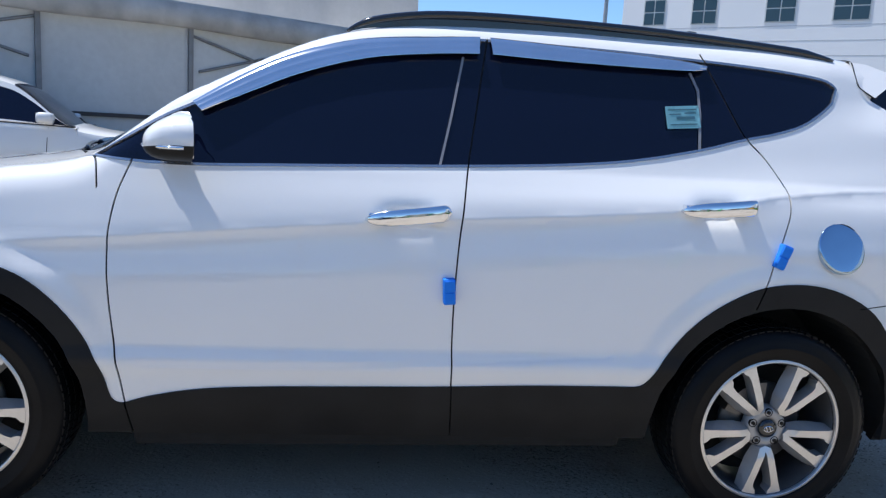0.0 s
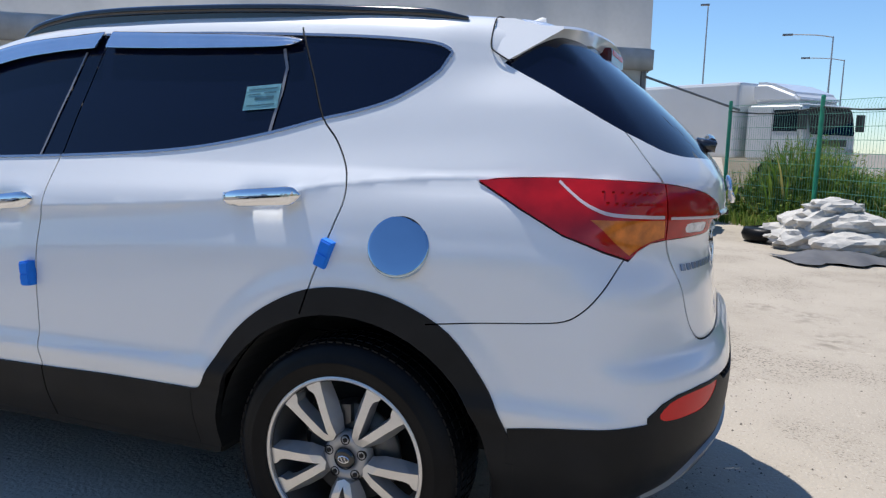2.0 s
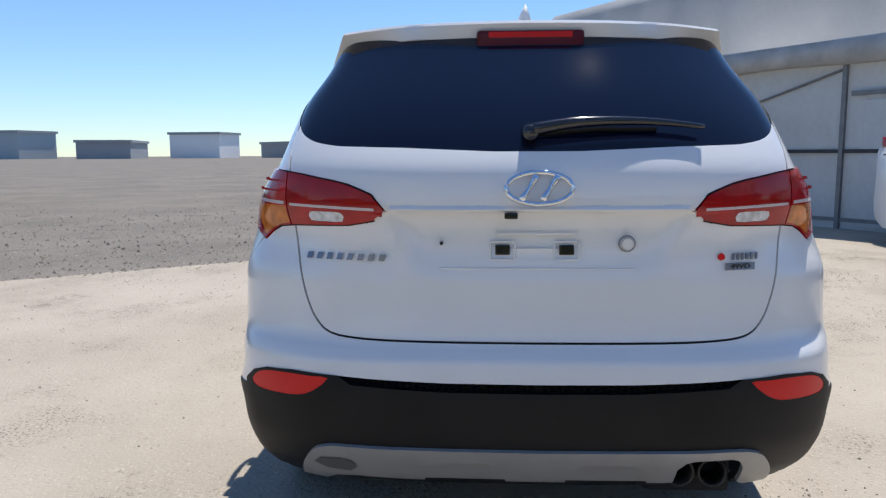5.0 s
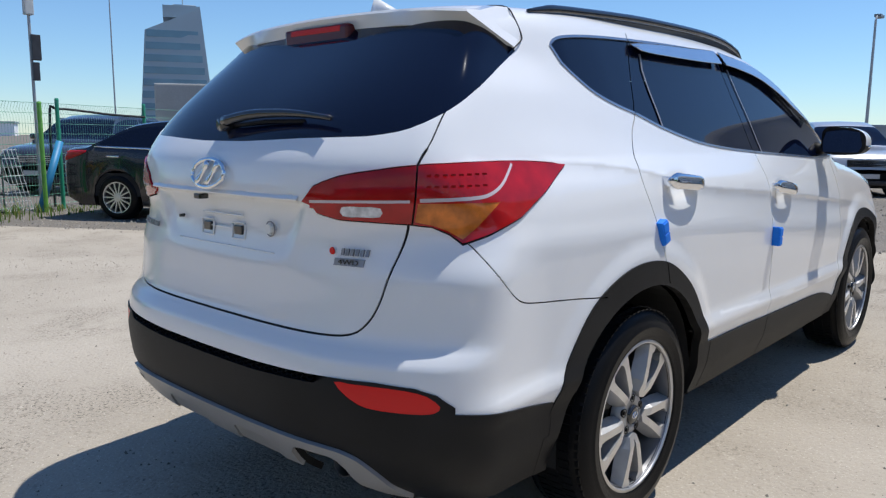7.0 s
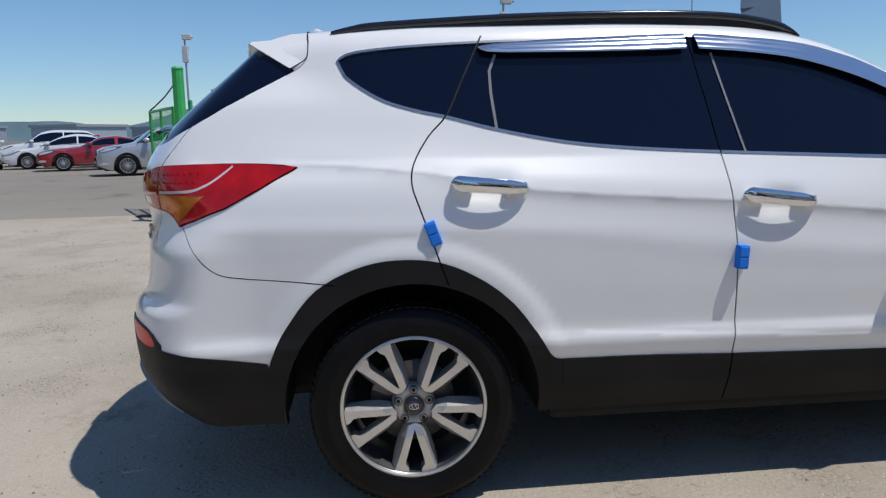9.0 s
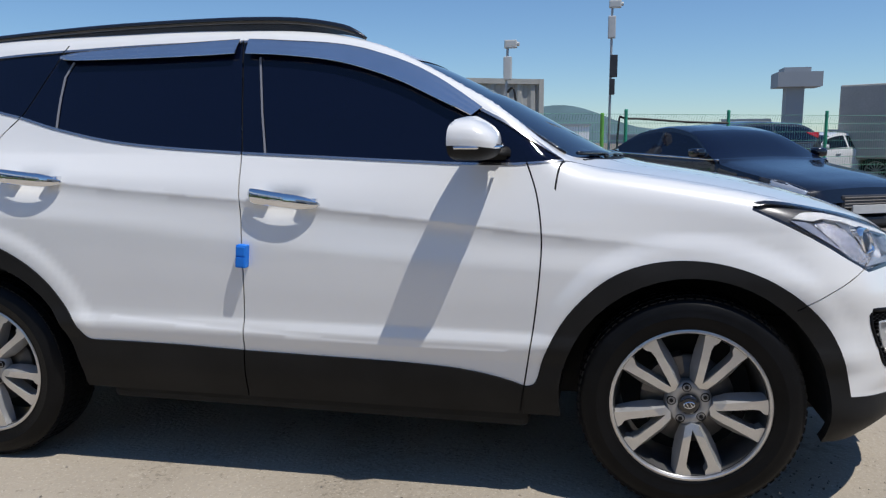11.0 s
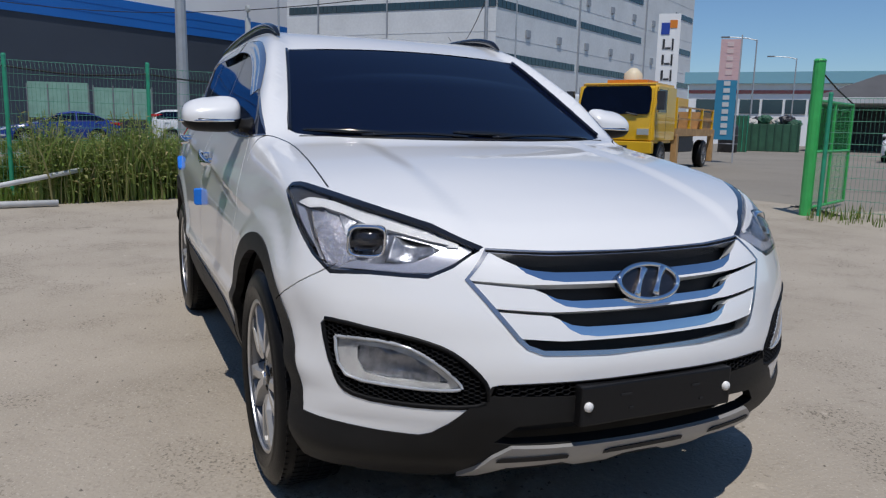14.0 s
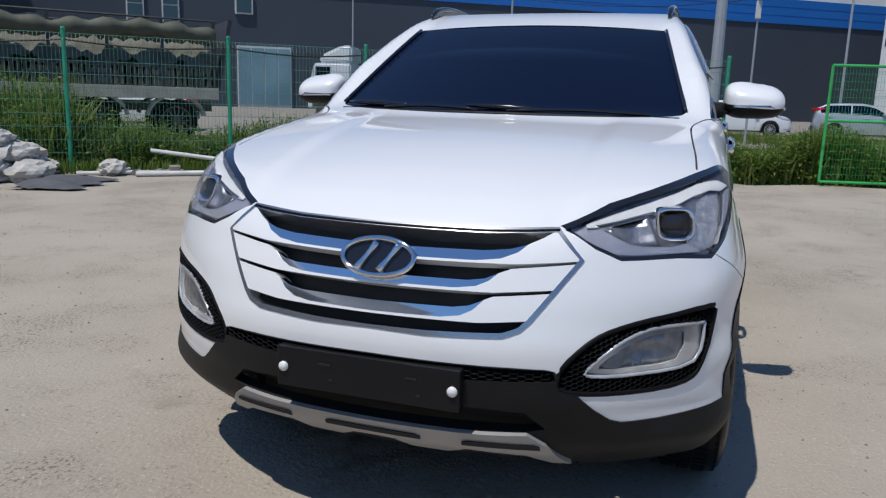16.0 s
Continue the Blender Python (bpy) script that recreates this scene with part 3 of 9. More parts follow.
LAMP = smooth_line([(.675, 1.034), (.748, 1.044), (.89, 1.032), (1.169, .995), (1.401, .957)], n=3) + [(1.605, .905)] + [(1.525, .872), (1.445, .845)] + smooth_line([(1.35, .846), (1.224, .848), (1.07, .842)], n=2) + [(.972, .882), (.844, .949)]
LAMP_RIM = grow(LAMP, .010)
FOGZONE = smooth_line([(1.055, .700), (1.13, .712), (1.245, .702), (1.42, .684), (1.562, .654), (1.665, .598), (1.70, .545), (1.66, .516), (1.436, .510), (1.2, .522), (1.12, .57)], True, 3)
FOGLENS = smooth_line([(1.115, .660), (1.14, .672), (1.357, .668), (1.50, .630), (1.60, .572), (1.575, .556), (1.40, .556), (1.165, .572)], True, 3)
TAILLAMP = smooth_line([(.90, 1.182), (1.03, 1.190), (1.18, 1.193), (1.47, 1.187), (1.66, 1.170), (1.79, 1.153), (1.884, 1.126)], n=2) + [(1.925, 1.090), (1.871, 1.057), (1.784, 1.046), (1.535, 1.04), (1.446, 1.034), (1.382, 1.015), (1.336, .99), (1.24, 1.012), (1.113, 1.052), (1.0, 1.115)]
GATE = [(.655, 1.56), (.668, 1.47), (.684, 1.38), (.688, 1.33), (.700, 1.25), (.697, 1.192), (.688, 1.10), (.678, 1.02), (.656, .905), (.635, .83), (.608, .779), (.565, .747), (.469, .736), (.25, .733), (-.02, .732)]
GATE = smooth_line(GATE, n=3)
GATE_HIGH, GATE_LOW = [p for p in GATE if p[1] > 1.19], [p for p in GATE if p[1] < 1.25]
BACKGLASS = [(2.5, 1.242), (2.2, 1.242)] + smooth_line([(1.924, 1.253), (1.75, 1.257), (1.66, 1.261), (1.53, 1.279), (1.375, 1.331), (1.256, 1.396), (1.186, 1.444), (1.085, 1.512)], n=3) + [(1.16, 1.57), (1.25, 1.61), (2.5, 1.625)]
SCREEN = [(-.01, 1.172)] + smooth_line([(.2, 1.172), (.5, 1.176), (.66, 1.184), (.700, 1.196), (.704, 1.222), (.676, 1.30), (.633, 1.42), (.592, 1.525), (.580, 1.545)], n=3)[:-1] + smooth_line([(.570, 1.553), (.45, 1.562), (.2, 1.572), (-.01, 1.575)], n=3)
REFLECTOR = smooth_line([(.564, .633), (.61, .634), (.67, .634), (.74, .630), (.786, .618), (.812, .592), (.802, .575), (.775, .570), (.72, .571), (.655, .576), (.610, .594)], True, 2)
CLAD_REAR = [(-.01, .632), (.25, .634), (.405, .638), (.54, .642), (.67, .644), (.76, .636), (.805, .620), (.835, .590), (.852, .572)]
GRILLE = [(-.01, .888), (.27, .889), (.435, .898), (.497, .838), (.392, .696), (.372, .676), (.335, .662), (.15, .655), (-.01, .653)]
CLAD_FRONT = smooth_line([(-.01, .582), (.26, .580), (.44, .576), (.475, .560), (.525, .505), (.60, .437), (.66, .428), (.78, .434), (.93, .447)], n=2)
HOOD_SIDE = smooth_line([(.90, .86), (.93, .79), (1.0, .745), (1.092, .728), (1.305, .735), (1.518, .749), (1.66, .755)], n=4)
BONNET_LIP = smooth_line([(-.01, .892), (.27, .894), (.44, .903)], n=2)
VISOR_F = (smooth_line([(-.277, 1.634), (-.1, 1.622), (.105, 1.600), (.31, 1.546), (.47, 1.472), (.64, 1.362)], n=5), smooth_line([(-.272, 1.574), (-.103, 1.562), (.103, 1.533), (.304, 1.472), (.46, 1.402), (.605, 1.332)], n=5))
VISOR_R = (smooth_line([(-.312, 1.634), (-.52, 1.627), (-.80, 1.616), (-1.0, 1.603), (-1.085, 1.590)], n=5), smooth_line([(-.318, 1.575), (-.52, 1.569), (-.75, 1.566), (-1.0, 1.566), (-1.07, 1.573)], n=5))
PILLAR_B = ribbon([(-.144, 1.20), (-.18, 1.36), (-.22, 1.56)], .008)
PILLAR_R = ribbon([(-1.033, 1.29), (-1.045, 1.42), (-1.045, 1.50), (-1.02, 1.56)], .010)
TAIL_LINE = ribbon(smooth_line([(1.145, 1.186), (1.165, 1.160), (1.190, 1.135), (1.225, 1.117), (1.275, 1.106), (1.40, 1.102), (1.490, 1.100)], n=3), .009)
TAIL_LINE_IN = ribbon([(1.525, 1.097), (1.7, 1.094), (1.895, 1.089)], .007)
TAIL_SPLIT = ribbon([(1.498, 1.20), (1.505, 1.11), (1.518, 1.03)], .007)
AMBER_ZONE = smooth_line([(1.20, 1.092), (1.35, 1.093), (1.496, 1.092)], n=2) + [(1.508, 1.045), (1.44, 1.036), (1.39, 1.022), (1.336, 1.0), (1.28, 1.035), (1.24, 1.065)]
REVERSE = smooth_line([(1.63, 1.079), (1.70, 1.081), (1.772, 1.079), (1.770, 1.055), (1.70, 1.054), (1.632, 1.056)], True, 2)
SLAT_TOP = ([(0, .846), (.27, .851), (.33, .857), (.37, .868), (.40, .882), (.43, .899)], [(0, .778), (.24, .781), (.28, .787), (.31, .800), (.34, .812), (.48, .826)], [(0, .713), (.21, .716), (.25, .722), (.28, .735), (.305, .746), (.45, .759)])
SLAT_LOW = ([(0, .817), (.35, .823), (.50, .834)], [(0, .752), (.30, .755), (.46, .767)], [(0, .681), (.28, .683), (.40, .693)])
SLAT_CHROME = ([(0, .823), (.25, .827), (.31, .834), (.35, .850), (.375, .872)], [(0, .758), (.21, .761), (.26, .768), (.29, .782), (.315, .804)], [(0, .687), (.18, .690), (.23, .697), (.26, .712), (.285, .738)])
SKID_R = [(-.01, .449), (.3, .451), (.50, .449)] + smooth_line([(.56, .446), (.61, .428), (.65, .375), (.675, .30)], n=3) + [(.60, .30), (.56, .335), (.50, .345), (-.01, .345)]
EXHAUST_NOTCH = [(.370, .20), (.378, .395), (.400, .418), (.425, .424), (.525, .424), (.548, .414), (.562, .390), (.575, .20)]
SCOOPS_R = ([(.305, .345), (.285, .398), (.262, .411), (.135, .412), (.108, .402), (.080, .345)], [(.49, .385), (.505, .405), (.54, .411), (.595, .404), (.615, .385), (.58, .368), (.51, .366)])
SKID_F = [(-.01, .398), (.3, .400), (.405, .404), (.45, .372), (.505, .295), (.46, .30), (.40, .338), (.25, .345), (.20, .325), (.10, .325), (.06, .345), (-.01, .347)]
INTAKE = [(-.01, .470), (.30, .470), (.40, .462), (.45, .415), (.40, .404), (-.01, .398)]
MESH_R = [(-.01, .632), (.25, .634), (.54, .642), (.50, .620), (.25, .610), (-.01, .608)]
MESH_F = [(-.01, .580), (.26, .578), (.46, .575), (.47, .545), (.26, .540), (-.01, .540)]
FRONT = lambda c: c.x > 1.2

for line, axis, zone, closed in (
        (DLO, "side", ANY, True), (DLO_TRIM, "side", ANY, True),
        (ribbon(LINE_A, .0055), "side", ANY, True), (ribbon(LINE_B, .0055), "side", ANY, True), (ribbon(LINE_C, .0055), "side", ANY, True),
        (ARCH_R_OUT, "side", ANY, False), (ARCH_F_OUT, "side", ANY, False), (SILL, "side", ANY, False),
        (WELL_R, "side", ANY, False), (WELL_F, "side", ANY, False),
        (FUEL, "side", lambda c: c.y > .7, True),
        (ribbon(BUMP_R, .004), "side", lambda c: c.y > .6, True), (ribbon(BUMP_F, .004), "side", lambda c: c.y > .6, True),
        (LAMP, "nose", lambda c: c.x > 1.3, True), (LAMP_RIM, "nose", lambda c: c.x > 1.3, True),
        (FOGZONE, "nose", lambda c: c.x > 1.6, True), (FOGLENS, "nose", lambda c: c.x > 1.6, True),
        (TAILLAMP, "rump", lambda c: c.x < -1.5, True), (grow(TAILLAMP, .005), "rump", lambda c: c.x < -1.5, True),
        (ribbon(GATE_LOW, .006), "front", lambda c: c.x < -1.6 and c.z > .6, True), (ribbon(GATE_HIGH, .0028), "front", lambda c: c.x < -1.6 and c.z > 1.1, True), (BACKGLASS, "rump", lambda c: c.x < -1.6, True),
        (SCREEN, "front", lambda c: c.x > .1, True), (REFLECTOR, "front", lambda c: c.x < -1.9, True),
        (CLAD_REAR, "front", lambda c: c.x < -1.9, False), ([(-1.85, .521), (-1.98, .541), (-2.14, .562), (-2.24, .575)], "side", lambda c: c.y > .5, False),
        (GRILLE, "front", FRONT, True), (grow(GRILLE, .012), "front", FRONT, True), (CLAD_FRONT, "front", FRONT, False),
        (ribbon(HOOD_SIDE, .006), "top", lambda c: c.z > .9 and c.x > .7, True),
        (ribbon(BONNET_LIP, .006), "front", FRONT, True),
        (PILLAR_B, "side", ANY, True), (PILLAR_R, "side", ANY, True),
        (TAIL_LINE, "rump", lambda c: c.x < -1.5, True), (TAIL_LINE_IN, "rump", lambda c: c.x < -1.5, True), (TAIL_SPLIT, "rump", lambda c: c.x < -1.5, True),
        (AMBER_ZONE, "rump", lambda c: c.x < -1.5, True), (REVERSE, "rump", lambda c: c.x < -1.5, True),
        *((l, "front", lambda c: c.x > 1.9 and .64 < c.z < .91, False) for group in (SLAT_TOP, SLAT_LOW, SLAT_CHROME) for l in group),
        (SKID_R, "front", lambda c: c.x < -1.9 and c.z < .5, True), *((k, "front", lambda c: c.x < -1.9 and c.z < .5, True) for k in (*SCOOPS_R, EXHAUST_NOTCH)), (SKID_F, "front", lambda c: c.x > 1.8 and c.z < .5, True), (INTAKE, "front", lambda c: c.x > 1.8 and c.z < .5, True),
        (MESH_R, "front", lambda c: c.x < -2.0, True), (MESH_F, "front", lambda c: c.x > 1.9, True)):
    slice_skin(line, axis, zone, closed)


# insides of the headlamp, the fog lamp and the tailgate's ledge
H_GUIDE = smooth_line([(.800, 1.004), (.838, 1.017), (.877, 1.022), (.987, 1.016), (1.095, .998), (1.225, .977), (1.40, .947)], n=2) + [(1.582, .912), (1.530, .880), (1.466, .853), (1.39, .850), (1.20, .852), (1.10, .852), (1.134, .868), (1.166, .875), (1.219, .867), (1.336, .869)] + smooth_line([(1.391, .877), (1.437, .894), (1.492, .921)], n=2) + [(1.42, .930), (1.31, .946), (1.158, .966), (1.051, .988), (.943, 1.001), (.878, .995)]
H_SIGNAL = [(.880, .992), (.943, .998), (1.034, .985), (1.092, .936), (1.124, .905), (1.158, .877), (1.128, .870), (1.096, .854), (1.04, .858), (1.021, .866), (.988, .890), (.890, .980)]
H_WRAP = [(.785, .997), (.848, .992), (.866, .984), (.974, .892), (1.005, .866), (1.020, .859), (.975, .893), (.855, .955)]
H_HIGH = [(1.278, .944), (1.42, .925), (1.463, .912), (1.43, .894), (1.385, .879), (1.336, .872), (1.272, .872)]
FOG_IN = smooth_line([(1.205, .648), (1.24, .655), (1.357, .650), (1.47, .622), (1.552, .580), (1.53, .572), (1.40, .572), (1.235, .582)], True, 2)
for line, axis, zone in ((H_GUIDE, "nose", lambda c: c.x > 1.3 and c.z > .83), (H_SIGNAL, "nose", lambda c: c.x > 1.3 and c.z > .83), (H_WRAP, "nose", lambda c: c.x > 1.3 and c.z > .83),
                         (H_HIGH, "nose", lambda c: c.x > 1.3 and c.z > .83), (FOG_IN, "nose", lambda c: c.x > 1.6)):
    slice_skin(line, axis, zone, True)
for z in (1.090, 1.082, 1.070, 1.03):
    slice_skin([(-.01, z), (.30, z), (.52, z)], "front", lambda c: c.x < -2.2)
FEATURE_X = np.linspace(-1.95, 1.40, 36)
RIDGE = profile([(-.80, .600), (-.24, .570), (.49, .545), (.80, .545)])
for off in (0.0, -.014, -.040):
    slice_skin([(x, float(FEATURE(x)) + off) for x in FEATURE_X], "side", lambda c: c.y > .55)
for off in (0.0, .014):
    slice_skin([(x, float(RIDGE(x)) + off) for x in np.linspace(-.74, .745, 24)], "side", lambda c: c.y > .8)
for v in skin.verts:
    if v.co.y > .55 and -1.95 < v.co.x < 1.40:
        d = v.co.z - float(FEATURE(v.co.x))
        fade = min(max((1.40 - v.co.x) / .6, 0), 1) * min(max((v.co.x + 1.95) / .3, 0), 1)
        tilt = .10 if abs(d) < .003 else -.20 if abs(d + .014) < .003 else 0
        if tilt:
            v[nlayer] = (v[nlayer] + Vector((0, 0, tilt * fade))).normalized()
        if -.74 < v.co.x < .745:
            d = v.co.z - float(RIDGE(v.co.x))
            tilt = .20 if abs(d) < .003 else -.06 if abs(d - .014) < .003 else 0
            v[nlayer] = (v[nlayer] + Vector((0, 0, tilt))).normalized()
for v in skin.verts:
    if v.co.x < -2.2 and .90 < v.co.z < 1.083 and v.co.y < .52:
        side = min(max((.50 - v.co.y) / .07, 0), 1)
        v.co.x += .015 * side * min(max((v.co.z - .92) / .15, 0), 1)
        nz = -.8 if v.co.z > 1.079 else .10
        v[nlayer] = Vector((v[nlayer].x, v[nlayer].y, v[nlayer].z + nz * side)).normalized()
# lower rim of the body
for line, axis, zone in (([(-1.0, .285), (-.9, .300), (.9, .312), (1.0, .31)], "side", ANY), ([(-.01, .30), (.5, .30), (.75, .275), (.95, .27)], "front", lambda c: c.x < -1.7),
                         ([(-.01, .30), (.42, .305), (.55, .27), (.95, .285)], "front", lambda c: c.x > 1.7)):
    slice_skin(line, axis, zone)
slice_skin([(1.60, .284), (2.0, .284)], "side", lambda c: c.y > .72)
slice_skin([(-2.1, .284), (-1.60, .284)], "side", lambda c: c.y > .72)
skin.faces.ensure_lookup_table()
cen = np.array([f.calc_center_median() for f in skin.faces])
SX, SF, ST, SN, SR = (flat(cen, a) for a in ("side", "front", "top", "nose", "rump"))
X, Y, Z = cen.T


def below(line, q):
    a = np.array(line, float)
    a = a[np.argsort(a[:, 0])]
    return q[:, 1] < np.interp(q[:, 0], a[:, 0], a[:, 1])


sideways = Y > .45
in_dlo = inside(SX, DLO) & sideways & (Z > 1.1)
trim = inside(SX, DLO_TRIM) & sideways & ~in_dlo & (Z > 1.1)
b_line, c_line, a_line = (np.interp(Z, [p[1] for p in l[::-1]], [p[0] for p in l[::-1]]) for l in (LINE_B, LINE_C, LINE_A))
doors_band = sideways & (Z > .4) & (X < a_line) & (X > c_line)
gap = sideways & ((inside(SX, ribbon(LINE_A, .0055)) & ~in_dlo) | inside(SX, ribbon(LINE_B, .0055)) | (inside(SX, ribbon(LINE_C, .0055)) & (Z > .78)))
gap |= (inside(SX, ribbon(BUMP_R, .004)) | inside(SX, ribbon(BUMP_F, .004))) & (Y > .6)
gate_gap = (inside(SF, ribbon(GATE_LOW, .006)) | (inside(SF, ribbon(GATE_HIGH, .0028)) & (Z < 1.36) & (Z > 1.18))) & (X < -1.6) & (Z > .7)
gap |= gate_gap | (inside(ST, ribbon(HOOD_SIDE, .006)) & (Z > .9) & (X > .9)) | (inside(SF, ribbon(BONNET_LIP, .006)) & (X > 1.2))
well = (inside(SX, [(-1.85, .1)] + [(p[0], p[1]) for p in arc(-1.35, .344, .445, 192, -12)] + [(-.85, .1)]) | inside(SX, arc(1.35, .386, .425, -18, 198) + [(.9, .1), (1.8, .1)])) & (Y > .45)
clad_arch = sideways & (((X > -1.85) & (X < -.83) & below(ARCH_R_OUT, SX)) | ((X > .815) & (X < 1.835) & below(ARCH_F_OUT, SX)))
clad_sill = sideways & (X > -.83) & (X < .815) & below(SILL, SX)
y_rear = np.interp(Y, [p[0] for p in CLAD_REAR], [p[1] for p in CLAD_REAR])
z_side = np.interp(-X, [1.85, 1.98, 2.14, 2.24], [.521, .541, .562, .575])
clad_rear = (X < -1.849) & np.where((Y < .835) & (X < -1.95), Z < y_rear, Z < z_side)
clad_front = (X > 1.82) & (Z < np.interp(Y, [p[0] for p in CLAD_FRONT], [p[1] for p in CLAD_FRONT]))
tail = inside(SR, TAILLAMP) & (X < -1.5)
tail_rim = inside(SR, grow(TAILLAMP, .005)) & ~tail & (X < -1.5)
lamp = inside(SN, LAMP) & (X > 1.3)
lamp_rim = inside(SN, LAMP_RIM) & ~lamp & (X > 1.3)
fog_zone = inside(SN, FOGZONE) & (X > 1.6)
fog = inside(SN, FOGLENS) & (X > 1.6)
grille = inside(SF, GRILLE) & (X > 1.5)
grille_rim = inside(SF, grow(GRILLE, .012)) & ~grille & (X > 1.5)
reflector = inside(SF, REFLECTOR) & (X < -1.9)
screen = inside(SF, SCREEN) & (X > .1)
back_glass = inside(SR, BACKGLASS) & (X < -1.6)
gate_poly = [(p[0], p[1]) for p in GATE] + [(-.02, 1.6), (.655, 1.6)]
in_gate = inside(SF, gate_poly) & (X < -1.6)
hood_side = np.interp(X, [p[0] for p in HOOD_SIDE], [p[1] for p in HOOD_SIDE])
in_hood = (X > .93) & (Z > .888) & (Y < hood_side) & ~screen & ~lamp & ~lamp_rim
lamp_y = (X - np.interp(Z, [.90, .957, .995, 1.032], [1.605, 1.401, 1.169, .89]))
in_hood &= ~((X > 1.66) & (Y > lamp_y) & (Z < 1.06) & (Y > .44))
bump_r = np.interp(-X, [-p[0] for p in BUMP_R[::-1]], [p[1] for p in BUMP_R[::-1]])
in_bump_r = (X < -1.6) & ~in_gate & np.where(X > -2.13, Z < bump_r, Z < 1.01)
in_bump_f = (X > 1.655) & (Z < np.interp(X, [p[0] for p in BUMP_F[::-1]], [p[1] for p in BUMP_F[::-1]]) + np.where(X > 1.88, .3, 0))
floor_cut = np.where(X < -1.7, np.interp(Y, [0, .5, .75, .95], [.30, .30, .275, .27]), np.where(X > 1.7, np.interp(Y, [0, .42, .55, .95], [.30, .305, .27, .285]), np.interp(X, [-1.0, -.9, .9, 1.0], [.285, .300, .312, .31])))
floor_cut = np.where((Y > .74) & (np.abs(X) > 1.6), .284, floor_cut)
kinds = np.full(len(cen), "body_shell", dtype="<U20")
for name, mask in (("rear_bumper", in_bump_r), ("front_bumper", in_bump_f), ("hood", in_hood), ("tailgate", in_gate),
                   ("front_door", doors_band & (X >= b_line) & ~in_dlo & ~trim), ("rear_door", doors_band & (X < b_line) & ~in_dlo & ~trim),
                   ("quarter", sideways & (X < c_line) & (X > -2.25) & ~in_gate & ~in_bump_r & (Z < 1.3)), ("fender", sideways & (X > a_line) & ~in_bump_f & ~in_hood & (Z < 1.17)),
                   ("cladding_sill", clad_sill), ("cladding_arch", clad_arch), ("cladding_rear", clad_rear), ("cladding_front", clad_front),
                   ("trim", trim), ("glass_front", in_dlo & (X >= b_line)), ("glass_rear", in_dlo & (X < b_line) & (X > c_line)), ("glass_quarter", in_dlo & (X <= c_line)),
                   ("screen", screen), ("back_glass", back_glass), ("fuel", inside(SX, FUEL) & (Y > .7)),
                   ("tail_rim", tail_rim), ("tail", tail), ("lamp_rim", lamp_rim), ("lamp", lamp), ("grille_rim", grille_rim), ("grille", grille), ("fog_zone", fog_zone), ("fog", fog), ("reflector", reflector),
                   ("gap", gap & ~tail & ~back_glass), ("drop", well | (Z < floor_cut))):
    kinds[mask] = name


def skin_part(kind, name, material, parent, label="", both=False, push=0.0, mirror=False, keep=None, skirt=0.0, own=False, notch=None):
    """One panel of the skin as a mesh. kind: a panel's name or a mask of faces; both: the two halves joined;
    mirror: the other side's copy; notch: faces left out on that side; push: how far it stands proud; skirt: how deep its rim is folded in."""
    pick = (kinds == kind) if isinstance(kind, str) else kind
    ids = np.where(pick if keep is None else pick & keep)[0]
    verts, normals, faces, index, base = [], [], [], {}, []
    for s in (1, -1) if both else ((-1,) if mirror else (1,)):
        for i in ids:
            if notch is not None and s < 0 and notch[i]:
                continue
            loop = []
            for v in skin.faces[i].verts:
                k = (v.index, s if abs(v.co.y) > 1e-4 else 0)
                if k not in index:
                    n = v[nlayer].normalized()
                    c = v.co + n * (push(v.co) if callable(push) else push)
                    index[k] = len(verts)
                    verts.append((c.x, c.y * s, c.z))
                    normals.append((n.x, n.y * s, n.z))
                loop.append(index[k])
            faces.append(loop if s < 0 else loop[::-1])
    if skirt:
        count = {}
        for f in faces:
            for a, b in zip(f, f[1:] + f[:1]):
                count[(a, b)] = count.get((a, b), 0) + 1
        deep = {}
        for a, b in list(count):
            if (b, a) in count:
                continue
            for k in (a, b):
                if k not in deep:
                    deep[k] = len(verts)
                    verts.append(tuple(np.array(verts[k]) - np.array(normals[k]) * skirt))
                    normals.append(normals[k])
            faces.append([b, a, deep[a], deep[b]])
    me = bpy.data.meshes.new(name)
    me.from_pydata(verts, [], faces)
    me.materials.append(material)
    me.shade_smooth()
    if own:
        pass
    elif not skirt:
        me.normals_split_custom_set_from_vertices(normals)
    else:
        loops = []
        n_rim = sum(1 for a, b in count if (b, a) not in count)
        for p in me.polygons:
            rim = p.index >= len(faces) - n_rim
            for vi in p.vertices:
                loops.append(p.normal[:] if rim else normals[vi])
        me.normals_split_custom_set(loops)
    ob = new(name, me)
    ob.parent = parent
    if label:
        ob["label"] = label
    return ob


